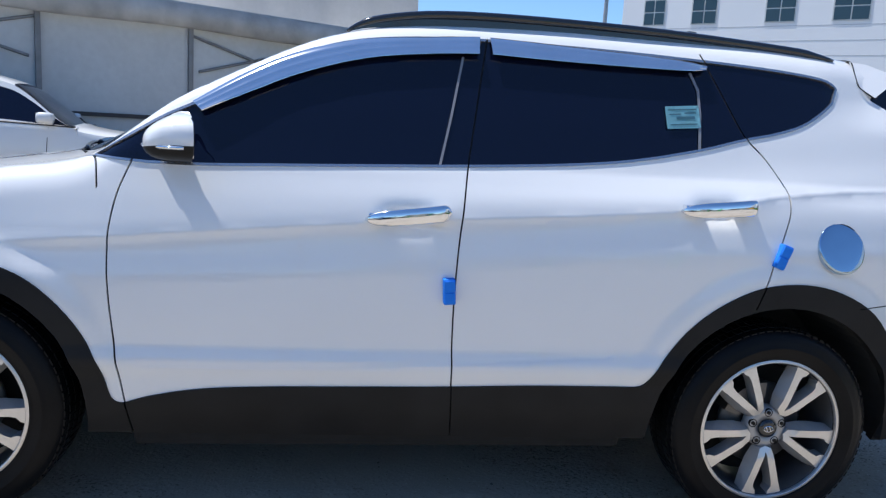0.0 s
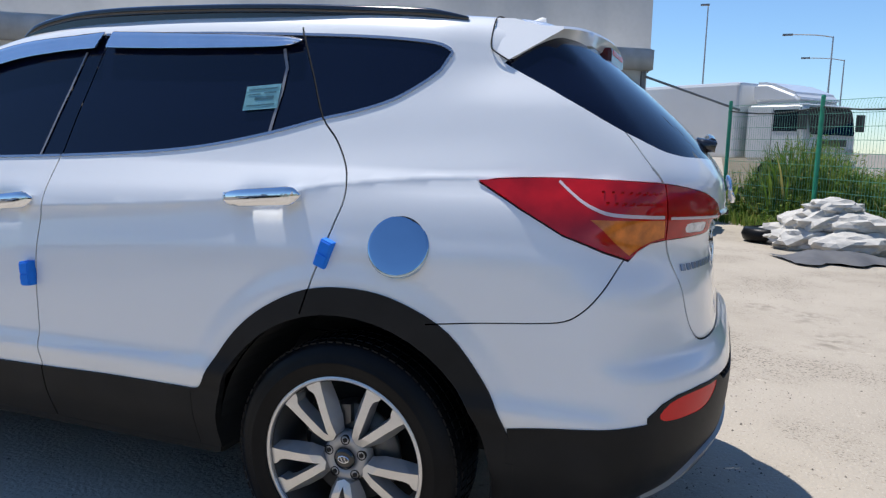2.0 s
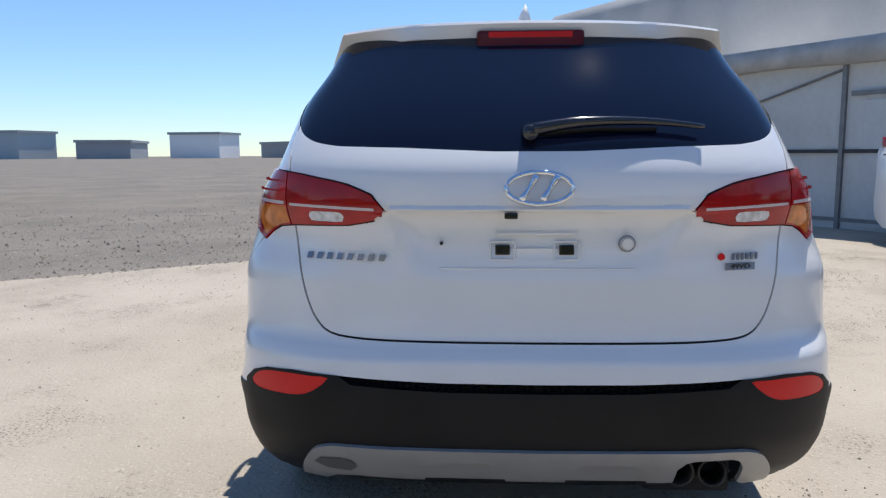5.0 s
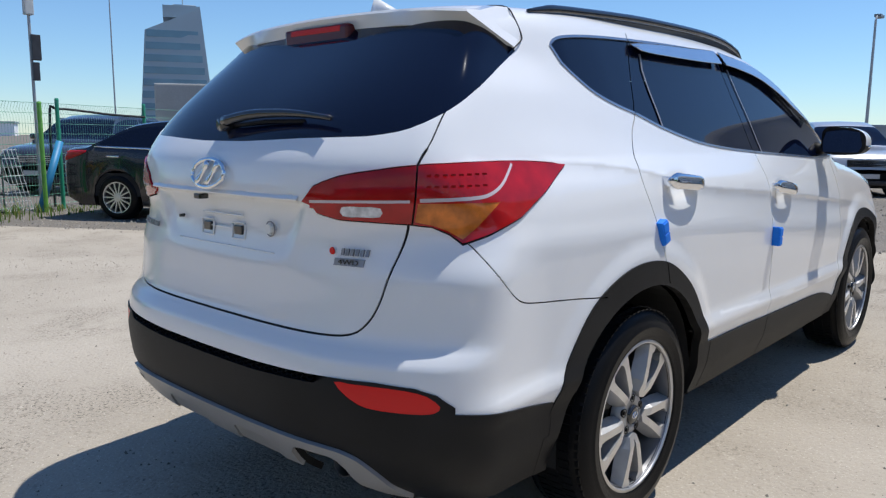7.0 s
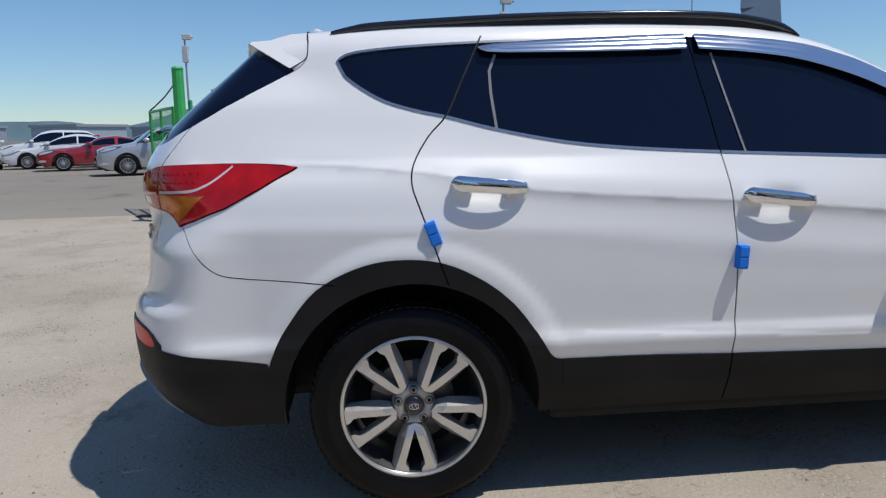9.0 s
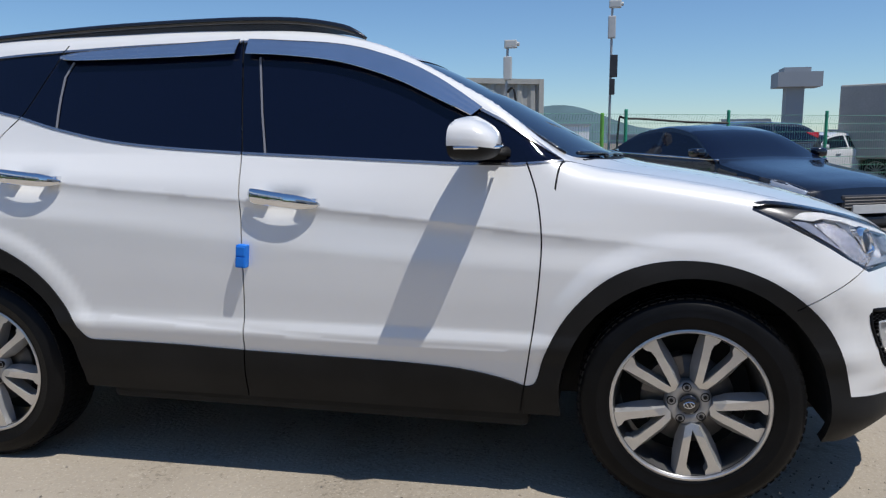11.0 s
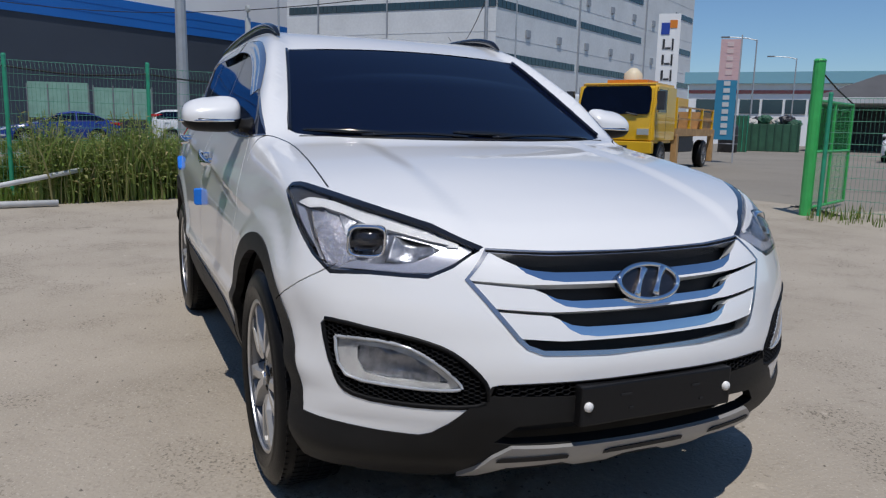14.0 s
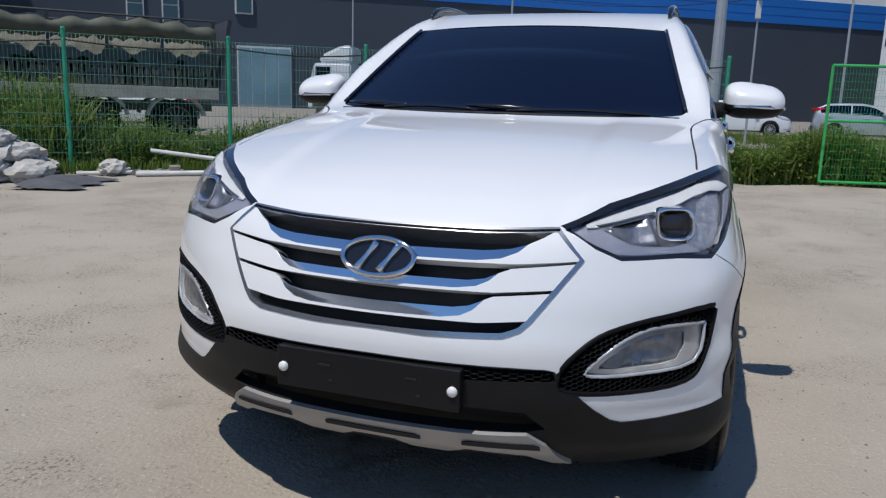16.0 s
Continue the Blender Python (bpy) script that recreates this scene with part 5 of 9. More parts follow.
# ---- roof rails ----
RAIL = smooth_line([(-1.60, 1.655), (-1.52, 1.668), (-1.4, 1.681), (-.96, 1.706), (-.6, 1.715), (-.31, 1.716), (-.1, 1.707), (.05, 1.684), (.12, 1.662), (.170, 1.636)], n=3)
for sg in (1, -1):
    bm = bmesh.new()
    rr = [.006 + .009 * min(1, i / 4, (len(RAIL) - 1 - i) / 4) for i in range(len(RAIL))]
    tube(bm, [(x, sg * (.592 - .02 * max(x + .3, 0)), z - .008) for x, z in RAIL], rr, 10)
    rail = part("roof_rail", bm, GLOSSBLACK, car, "black roof rail", smooth=True)
    bm = bmesh.new()
    low = [(x, z - .016 - .036 * min(1, k / 4, (len(RAIL) - 3 - k) / 9)) for k, (x, z) in enumerate(RAIL[1:-1])]
    prism(bm, [(x, z - .012) for x, z in RAIL[1:-1]] + low[::-1], .016, Matrix.Translation((0, sg * .585 + .008, 0)) @ Matrix.Rotation(radians(90), 4, "X"))
    part("rail_base", bm, GLOSSBLACK, rail)

# ---- door mirrors ----
for sg in (1, -1):
    bm = bmesh.new()
    nu, nv = 36, 22

    def shell(u, v, grow_by=0.0):
        cu, su, cv, sv = math.cos(u), math.sin(u), math.cos(v), math.sin(v)
        k = lambda c, p: math.copysign(abs(c) ** p, c)
        x = .625 + .104 * k(cv, .6) * k(cu, .62)
        y = .955 + .114 * k(cv, .6) * k(su, .62)
        z = 1.248 + (.073 if sv > 0 else .066) * k(sv, .62)
        z += (.955 - y) * (.13 if z > 1.25 else -.02)
        x = max(x, .575 + .30 * (1.065 - y))
        z -= .35 * max(x - .645, 0) * max(z - 1.20, 0) / .1
        return Vector((x, sg * y, z))
    rings = []
    for j in range(nv + 1):
        v = -math.pi / 2 + math.pi * j / nv
        rings.append([bm.verts.new(shell(2 * math.pi * i / nu, v)) for i in range(nu)])
    low_faces = []
    for a, b in zip(rings, rings[1:]):
        for i in range(nu):
            f = bm.faces.new((a[i], a[(i + 1) % nu], b[(i + 1) % nu], b[i]))
            c = f.calc_center_median()
            line = 1.230 + .10 * (.955 - abs(c.y)) * .3
            f.material_index = 1 if c.z < line else 0
            if c.x < .577 + .30 * (1.065 - abs(c.y)):
                f.material_index = 1
    bmesh.ops.remove_doubles(bm, verts=bm.verts[:], dist=1e-4)
    bmesh.ops.recalc_face_normals(bm, faces=bm.faces[:])
    mir = part("door_mirror", bm, [PAINT, CLAD], car, "white door mirror with a dark lower half", smooth=True)
    mir.data.set_sharp_from_angle(angle=radians(50))
    bm = bmesh.new()
    tube(bm, [(x, sg * y, 1.2275 + .03 * (.955 - y)) for x, y in smooth_line([(.730, .87), (.737, .95), (.720, 1.02), (.665, 1.064), (.60, 1.072)], n=4)], .0055, 6)
    part("signal_strip", bm, CHROME, mir, "thin bright strip", smooth=True)
    bm = bmesh.new()
    loop = [(.855, 1.195), (1.03, 1.195), (1.048, 1.23), (1.03, 1.295), (.95, 1.308), (.865, 1.298), (.85, 1.25)]
    rows = [[bm.verts.new((.575 + .30 * (1.065 - y) - d, sg * y, z)) for y, z in loop] for d in (.0035, -.004)]
    bm.faces.new(rows[0]), bm.faces.new(rows[1][::-1])
    for k in range(7):
        bm.faces.new((rows[0][k], rows[0][(k + 1) % 7], rows[1][(k + 1) % 7], rows[1][k]))
    bmesh.ops.recalc_face_normals(bm, faces=bm.faces[:])
    part("mirror_glass", bm, CHROME, mir, "mirror glass")
    bm = bmesh.new()
    for x, y, z in ((.62, .86, 1.185), (.71, .86, 1.185), (.63, .86, 1.235), (.70, .86, 1.225), (.66, .785, 1.178), (.80, .785, 1.178), (.69, .765, 1.255), (.76, .765, 1.24)):
        bm.verts.new((x, sg * y, z))
    bmesh.ops.convex_hull(bm, input=bm.verts[:])
    bmesh.ops.bevel(bm, geom=bm.edges[:], offset=.012, segments=2, affect="EDGES")
    part("mirror_arm", bm, CLAD, mir, "black arm", smooth=True)

# ---- wipers ----
bm = bmesh.new()
q = [(-2.272, .012, 1.300), (-2.262, -.10, 1.318), (-2.252, -.22, 1.322), (-2.243, -.33, 1.318), (-2.236, -.445, 1.306)]
tube(bm, [(x - .030, y, z) for x, y, z in smooth_line(q, n=4)], [.018 - .011 * i / 16 for i in range(17)], 8)
cyl(bm, (-2.25, .02, 1.295), (-2.315, .02, 1.290), .026, .020, 14)
rw = part("rear_wiper", bm, GLOSSBLACK, gate_ob, "black wiper arm", smooth=True)
bm = bmesh.new()
tube(bm, [(-2.275, .0, 1.288), (-2.268, -.15, 1.300), (-2.258, -.32, 1.300)], .006, 6)
part("wiper_blade", bm, RUBBER, rw)
for ya, yb, yc in ((-.66, -.46, -.05), (-.10, .06, .58)):
    bm = bmesh.new()
    f = lambda y, d: (1.125 - .33 * y * y - d / .60 * .9 + .012, y, 1.182 + d)
    tube(bm, [f(yb + (yc - yb) * i / 8, .004 + .010 * math.sin(math.pi * i / 8)) for i in range(9)], .007, 6)
    w = part("windshield_wiper", bm, GLOSSBLACK, car, "black wiper", smooth=True)
    bm = bmesh.new()
    tube(bm, [f(ya + (yb + .12 - ya) * i / 8, .020 - .006 * i / 8) for i in range(9)], [.006 + .006 * math.sin(math.pi * i / 8) for i in range(9)], 6)
    part("wiper_arm", bm, GLOSSBLACK, w, smooth=True)
for sg in (1, -1):
    edge = []
    for u in np.linspace(0, 1, 18):
        y, z = .703 - .122 * u, 1.20 + .352 * u
        xs = np.linspace(1.25, 0, 700)
        f = car_form(np.stack([xs, np.full(700, y), np.full(700, z)], -1))
        edge.append((float(xs[int(np.argmax(f < 0))]) + .003, sg * y, z))
    bm = bmesh.new()
    tube(bm, edge, .0085, 6)
    part("screen_moulding", bm, GLOSSBLACK, car, "black rubber edge of the windscreen", smooth=True)
bm = bmesh.new()
tube(bm, [(1.137 - .33 * y * y, y, 1.174) for y in np.linspace(-.68, .68, 25)], .008, 6)
part("cowl_strip", bm, CLAD, car, "black plastic strip")


# ---- emblems, plate mounts, exhaust ----
def emblem(x, z, w, h, face, parent, lean):
    """A plain oval ring with two slanting bars, bright metal."""
    bm = bmesh.new()
    tube(bm, [(x + lean * (h / 2) * math.sin(a) * face, w / 2 * math.cos(a), z + h / 2 * math.sin(a)) for a in np.linspace(0, 2 * math.pi, 41)[:-1]], .0075, 8, True)
    e = part("emblem", bm, CHROME, parent, "bright oval emblem", smooth=True)
    for s in (-1, 1):
        bm = bmesh.new()
        tube(bm, [(x + lean * h * .42 * k * face, face * (s * w * .16 + k * w * .13), z + h * .42 * k) for k in np.linspace(-.9, .9, 7)], [.0075 + .0045 * abs(k) for k in np.linspace(-1, 1, 7)], 6)
        part("emblem_bar", bm, CHROME, e, smooth=True)
    return e


emblem(-2.372, 1.147, .172, .082, -1, gate_ob, -.25)
em = emblem(2.192, .820, .196, .088, 1, grille_ob, -.50)
bm = bmesh.new()
lathe(bm, [(.001, 0), (1, 0), (1, -.02)], 40, "x")
bmesh.ops.transform(bm, matrix=Matrix.Translation((2.186, 0, .820)) @ Matrix.Rotation(radians(-26), 4, "Y") @ Matrix.Diagonal((1, .096, .044, 1)), verts=bm.verts[:])
part("emblem_back", bm, GLOSSBLACK, em, "dark oval backing")


def on_tail(y, z, out):
    """A place on the tailgate's face."""
    p = on_form([(abs(y), z)], "back")[0]
    return Vector((p[0] - out, y, z))


BADGE = mat("dull_bright_badge", (.30, .30, .32), .3, .7)


def badge_bars(name, y0, y1, z0, z1, count, material, label):
    bm = bmesh.new()
    for i in range(count):
        ya, yb = y0 + (y1 - y0) * (i + .08) / count, y0 + (y1 - y0) * (i + .62) / count
        a, b = on_tail(ya, z0, .003), on_tail(yb, z1, .003)
        c, d = on_tail(yb, z0, .003), on_tail(ya, z1, .003)
        k = (y1 - y0) * .02
        lo = [bm.verts.new(v) for v in (a, c, b + Vector((0, k, 0)), d + Vector((0, k, 0)))]
        hi = [bm.verts.new(v.co + Vector((-.004, 0, 0))) for v in lo]
        bm.faces.new(hi), bm.faces.new(lo[::-1])
        for p in range(4):
            bm.faces.new((lo[p], lo[(p + 1) % 4], hi[(p + 1) % 4], hi[p]))
    bmesh.ops.recalc_face_normals(bm, faces=bm.faces[:])
    return part(name, bm, material, gate_ob, label)


tagged(badge_bars("name_badge", .642, .402, .949, .966, 8, BADGE, "row of plain bright bars"), kind="stuff")
badge_bars("engine_badge", -.520, -.603, .951, .969, 6, BADGE, "plain bright bars")
bm = bmesh.new()
p0 = on_tail(-.492, .960, .003)
lathe(bm, [(.0001, -.004), (.009, -.004), (.010, 0)], 16, "x", p0)
part("badge_dot", bm, REFLRED, gate_ob, "small red disc")
bm = bmesh.new()
ring = [on_tail(y, z, .002) for y, z in ((-.502, .924), (-.588, .924), (-.590, .943), (-.504, .943))]
lo = [bm.verts.new(v) for v in ring]
hi = [bm.verts.new(v + Vector((-.004, 0, 0))) for v in ring]
bm.faces.new(hi), bm.faces.new(lo[::-1])
for p in range(4):
    bm.faces.new((lo[p], lo[(p + 1) % 4], hi[(p + 1) % 4], hi[p]))
bmesh.ops.recalc_face_normals(bm, faces=bm.faces[:])
drive = part("drive_badge", bm, BADGE, gate_ob, "small bright plate lettered 4WD")
txt = bpy.data.curves.new("letters", "FONT")
txt.body, txt.size, txt.extrude, txt.align_x, txt.align_y = "4WD", .022, .0008, "CENTER", "CENTER"
tmp = bpy.data.objects.new("letters", txt)
scene.collection.objects.link(tmp)
me = bpy.data.meshes.new_from_object(tmp)
bpy.data.objects.remove(tmp)
me.materials.clear()
me.materials.append(GLOSSBLACK)
lt = new("letters", me)
lt.parent = drive
a, b = on_tail(-.512, .9335, 0), on_tail(-.580, .9335, 0)
ex = (b - a).normalized()
mid = (a + b) / 2 + Vector((-.0075, 0, 0))
ez = ex.cross(Vector((0, 0, 1)))
lt.matrix_basis = Matrix.Translation(mid) @ Matrix((ex, Vector((0, 0, 1)), ez)).transposed().to_4x4() @ Matrix.Diagonal((1.25, .85, 1, 1))

for y in (.093, -.078):
    bm = bmesh.new()
    p = on_tail(y, .980, 0)
    box(bm, p.x - .003, p.x + .012, y - .020, y + .020, .966, .994, .003)
    part("plate_socket", bm, GLOSSBLACK, gate_ob, "dark square socket")
for y in (.093, -.078):
    bm = bmesh.new()
    tube(bm, [on_tail(y + .033 * math.copysign(min(abs(math.cos(a)) * 1.35, 1), math.cos(a)), .978 + .024 * math.copysign(min(abs(math.sin(a)) * 1.35, 1), math.sin(a)), -.0015) for a in np.linspace(0, 2 * math.pi, 33)[:-1]], .0028, 6, True)
    part("socket_rim", bm, PAINT, gate_ob, "raised white rim", smooth=True)
for y0, y1, z, r in ((-.105, .112, 1.024, .0035), (-.262, .262, .930, .0022)):
    bm = bmesh.new()
    tube(bm, [on_tail(y, z, -.0005) for y in np.linspace(y0, y1, 15)], r, 6)
    part("pressed_ridge", bm, PAINT, gate_ob, smooth=True)
bm = bmesh.new()
p = on_tail(-.238, .997, 0)
tube(bm, [(p.x - .001, -.238 + .021 * math.cos(a), .997 + .021 * math.sin(a)) for a in np.linspace(0, 2 * math.pi, 25)[:-1]], .0022, 6, True)
part("grommet", bm, BADGE, gate_ob, "grey ring", smooth=True)
bm = bmesh.new()
p = on_tail(0, .985, 0)
for y0, y1, z0, z1 in ((-.055, .07, .981, .984),):
    box(bm, p.x - .001, p.x + .012, y0, y1, z0, z1)
part("plate_bracket", bm, PAINT, gate_ob)
bm = bmesh.new()
cyl(bm, (p.x + .012, -.238, .997), (p.x - .008, -.238, .997), .017, .014, 16)
part("plate_screw", bm, WHITEPLASTIC, gate_ob)
bm = bmesh.new()
cyl(bm, (p.x + .012, .257, .998), (p.x - .005, .257, .998), .006, .005, 10)
part("plate_screw", bm, GLOSSBLACK, gate_ob)
bm = bmesh.new()
rows = []
for y in np.linspace(-.395, .395, 31):
    a, b = on_tail(y, 1.104, 0), on_tail(y, 1.088, 0)
    rows.append([bm.verts.new(p) for p in (a + Vector((.004, 0, 0)), a + Vector((-.002, 0, -.006)), b + Vector((-.007, 0, .003)), b + Vector((-.006, 0, 0)), b + Vector((.03, 0, -.002)))])
for a, b in zip(rows, rows[1:]):
    for k in range(4):
        bm.faces.new((a[k], a[k + 1], b[k + 1], b[k]))
bmesh.ops.recalc_face_normals(bm, faces=bm.faces[:])
lip = part("tailgate_lip", bm, PAINT, gate_ob, "white lip over the plate recess", smooth=True)
lip.data.set_sharp_from_angle(angle=radians(40))
bm = bmesh.new()
box(bm, -2.372, -2.34, .055, .090, 1.066, 1.083, .004)
part("reverse_camera", bm, GLOSSBLACK, gate_ob, "small black camera")

bm = bmesh.new()
box(bm, 2.225, 2.268, -.253, .253, .463, .572, .006)
holder = part("plate_holder", bm, PLATE, car, "empty black number plate holder")
for y in (-.232, .234):
    bm = bmesh.new()
    lathe(bm, [(.0002, .010), (.008, .009), (.013, .005), (.014, -.006)], 14, "x", (2.268, y, .518))
    part("screw_cap", bm, WHITEPLASTIC, holder, "white round screw cap", smooth=True)
for y, z, w in ((-.13, .535, .035), (.11, .532, .03), (-.10, .495, .012), (.14, .49, .012)):
    bm = bmesh.new()
    box(bm, 2.266, 2.2705, y, y + w, z, z + .006)
    part("mount_slot", bm, GAP, holder)

DARKIRON = mat("sooty_steel", (.05, .05, .052), .45, .7, vary=.2, scale=20)
for y in (-.425, -.520):
    bm = bmesh.new()
    lathe(bm, [(.040, .22), (.043, .02), (.043, -.0), (.037, .0), (.034, .03), (.032, .20)], 24, "x", (-2.225, y, .318))
    part("exhaust_tip", bm, DARKIRON, car, "dark round exhaust tip", smooth=True)
bm = bmesh.new()
box(bm, -2.14, -2.05, -.60, -.34, .22, .45, .02)
part("exhaust_recess", bm, GAP, car)

for sg, y0, y1 in ((1, .245, .44), (-1, .245, .44), (1, -.135, .135)):
    ys = np.linspace(y0, y1, 15)
    low, high = on_form([(abs(y), .352) for y in ys], "front"), on_form([(abs(y), .368 - .005 * (k in (0, 14))) for k, y in enumerate(ys)], "front")
    bm = bmesh.new()
    rows = [[bm.verts.new((p[0] + .0225 - d, sg * y, p[2])) for p, y in zip(r, ys)] for r in (low, high) for d in (0, .03)]
    for a, b in ((0, 2), (2, 3), (3, 1), (1, 0)):
        for k in range(14):
            bm.faces.new((rows[a][k], rows[a][k + 1], rows[b][k + 1], rows[b][k]))
    bmesh.ops.recalc_face_normals(bm, faces=bm.faces[:])
    part("skid_slot", bm, GAP, car, "dark slot in the skid plate")

# ---- underside and wheel housings ----
bm = bmesh.new()
box(bm, -.85, .82, -.80, .80, .23, .42, .03)
box(bm, 1.86, 2.02, -.46, .46, .27, .50, .05)
box(bm, -2.18, -1.85, -.42, .42, .29, .52, .05)
box(bm, -1.9, 1.9, -.50, .50, .26, .62, .05)
part("underbody", bm, UNDER, car, "black underside")
for sg in (1, -1):
    for cx, cz, r in ((1.35, .386, .428), (-1.35, .344, .448)):
        bm = bmesh.new()
        n = 30
        rows = []
        for y in (.875, .80, .48):
            rows.append([bm.verts.new((cx + r * math.cos(a), sg * y, max(cz + r * math.sin(a), .26))) for a in np.linspace(radians(-6), radians(186), n)])
        for a, b in zip(rows, rows[1:]):
            for i in range(n - 1):
                bm.faces.new((a[i], a[i + 1], b[i + 1], b[i]))
        bm.faces.new(rows[-1])
        part("wheel_housing", bm, UNDER, car, "black wheel arch liner")


# ---- wheels ----
HUBGREY = mat("painted_grey_hub", (.40, .395, .39), .42, .5, vary=.06, scale=30)
NUTBLACK = mat("black_wheel_nut", (.008, .008, .009), .4, spec=.25)


def build_wheel():
    """A wheel about the y axis; its outer face looks along +y."""
    bm = bmesh.new()
    lathe(bm, [(.257, .100), (.252, .106), (.245, .104), (.241, .092), (.235, .060), (.226, .02), (.218, -.09), (.238, -.105)], 64)
    rim = part("wheel", bm, ALLOYDARK, None, "five double-spoke alloy wheel", smooth=True)
    bm = bmesh.new()
    lathe(bm, [(.2585, .099), (.2570, .1065), (.2535, .1085), (.2480, .1090), (.2455, .1070), (.2440, .1000)], 64)
    lip = part("rim_lip", bm, ALLOY, rim, "machined silver lip", smooth=True)
    lip.data.set_sharp_from_angle(angle=radians(35))
    bm = bmesh.new()
    prof = [(.240, -.095), (.2575, -.106), (.263, -.113), (.266, -.1115), (.277, -.119), (.297, -.1195), (.300, -.1215), (.303, -.1195), (.318, -.117), (.338, -.110), (.354, -.097), (.3605, -.080), (.3615, -.04), (.3615, .0)]
    prof = prof + [(r, -o) for r, o in prof[::-1][1:]]
    lathe(bm, prof, 96)
    tyre = part("tyre", bm, RUBBER, rim, "black rubber tyre", smooth=True)
    bm = bmesh.new()
    for i in range(78):
        a = 2 * math.pi * i / 78
        for s in (1, -1):
            m = Matrix.Rotation(-a - (.045 if s < 0 else 0), 4, "Y")
            box(bm, .346, .3590, s * .076, s * .0965, -.0098, .0098, 0, m)
            box(bm, .355, .3640, s * .028, s * .066, -.0096, .0096, 0, m @ Matrix.Rotation(.02, 4, "Y"))
        box(bm, .355, .3640, -.020, .020, -.0102, .0102, 0, Matrix.Rotation(-a - .02, 4, "Y"))
    tagged(part("tread", bm, RUBBER, tyre), kind="stuff")
    inner = [(.083, .0004), (.100, .0055), (.150, .0195), (.194, .0320), (.213, .0335), (.227, .0245), (.250, .0210)]
    outer = [(.250, .0755), (.232, .0735), (.209, .0645), (.160, .0485), (.110, .0335), (.073, .0215), (.064, .0004)]
    for k in range(5):
        ang = radians(-90 + 72 * k)
        bm = bmesh.new()
        for s in (1, -1):
            face = lambda r: .0965 + .004 * math.sin(r * 13) - .010 * max(.1 - r, 0) / .03
            a = [bm.verts.new((r, face(r), s * w)) for r, w in inner]
            b = [bm.verts.new((r, face(r), s * w)) for r, w in outer]
            al = [bm.verts.new((r + .004, .050, s * max(w - .003, 0))) for r, w in inner]
            bl = [bm.verts.new((r, .058, s * (w + (.004, .010, .016, .022, .022, .014, .003)[i]))) for i, (r, w) in enumerate(outer)]
            n = len(a)
            for i in range(n - 1):
                for g, mi in (((a[i], a[i + 1], b[n - 2 - i], b[n - 1 - i]), 0), ((a[i], a[i + 1], al[i + 1], al[i]), 1), ((b[i], b[i + 1], bl[i + 1], bl[i]), 1)):
                    bm.faces.new(g).material_index = mi
            for g in ((a[-1], b[0], bl[0], al[-1]),):
                bm.faces.new(g).material_index = 1
        bmesh.ops.remove_doubles(bm, verts=bm.verts[:], dist=.0009)
        bmesh.ops.recalc_face_normals(bm, faces=bm.faces[:])
        bmesh.ops.transform(bm, matrix=Matrix.Rotation(-ang, 4, "Y"), verts=bm.verts[:])
        part("spoke", bm, [ALLOY, HUBGREY], rim, "split silver spoke")
    bm = bmesh.new()
    lathe(bm, [(.078, .045), (.072, .076), (.064, .081), (.036, .083), (.034, .076), (.0005, .076)], 40)
    hub = part("hub", bm, HUBGREY, rim, smooth=True)
    bm = bmesh.new()
    lathe(bm, [(.033, .082), (.032, .0905), (.020, .0925), (.0005, .093)], 32)
    cap = part("hub_cap", bm, GLOSSBLACK, rim, "dark round centre cap", smooth=True)
    bm = bmesh.new()
    tube(bm, [(.017 * math.cos(a), .0935, .010 * math.sin(a)) for a in np.linspace(0, 2 * math.pi, 21)[:-1]], .0018, 5, True)
    for s in (-1, 1):
        tube(bm, [(s * .006 - .004, .0935, -.008), (s * .006 + .004, .0935, .008)], .0018, 5)
    part("cap_emblem", bm, CHROME, cap)
    for k in range(5):
        a = radians(-90 + 36 + 72 * k)
        bm = bmesh.new()
        c = Vector((.0565 * math.cos(a), 0, .0565 * math.sin(a)))
        lathe(bm, [(.0155, .076), (.0150, .0835), (.0125, .084), (.0120, .072), (.0005, .072)], 16, "y", c)
        cyl(bm, c + Vector((0, .060, 0)), c + Vector((0, .0865, 0)), .0088, .0070, 6)
        part("wheel_nut", bm, NUTBLACK, rim)
    bm = bmesh.new()
    lathe(bm, [(.060, .028), (.150, .026), (.152, .014), (.150, .004), (.08, .004)], 40)
    disc = part("brake_disc", bm, IRON, rim, "worn iron brake disc", smooth=True)
    bm = bmesh.new()
    vs = []
    for i in range(9):
        a = radians(20 + 70 * i / 8)
        vs.append(((.100, .155), a))
    for (r0, r1), a in vs:
        for r in (r0, r1):
            for y in (-.02, .048):
                bm.verts.new((r * math.cos(a), y, r * math.sin(a)))
    bmesh.ops.convex_hull(bm, input=bm.verts[:])
    part("brake_caliper", bm, IRON, rim)
    bm = bmesh.new()
    lathe(bm, [(.215, -.06), (.12, -.07), (.001, -.07)], 32)
    part("backing_plate", bm, UNDER, rim)
    return rim


wheel = build_wheel()
for i, (x, z, s, turn) in enumerate(((1.35, .386, 1, 3), (-1.35, .344, 1, 0), (1.35, .386, -1, 9), (-1.35, .344, -1, 0))):
    m = Matrix.Translation((x, s * .797, z)) @ (Matrix.Rotation(math.pi, 4, "Z") if s < 0 else Matrix.Identity(4)) @ Matrix.Rotation(radians(turn), 4, "Y")
    w = wheel if i == 0 else copy_thing(wheel, m)
    w.matrix_basis = m
    w.parent = car


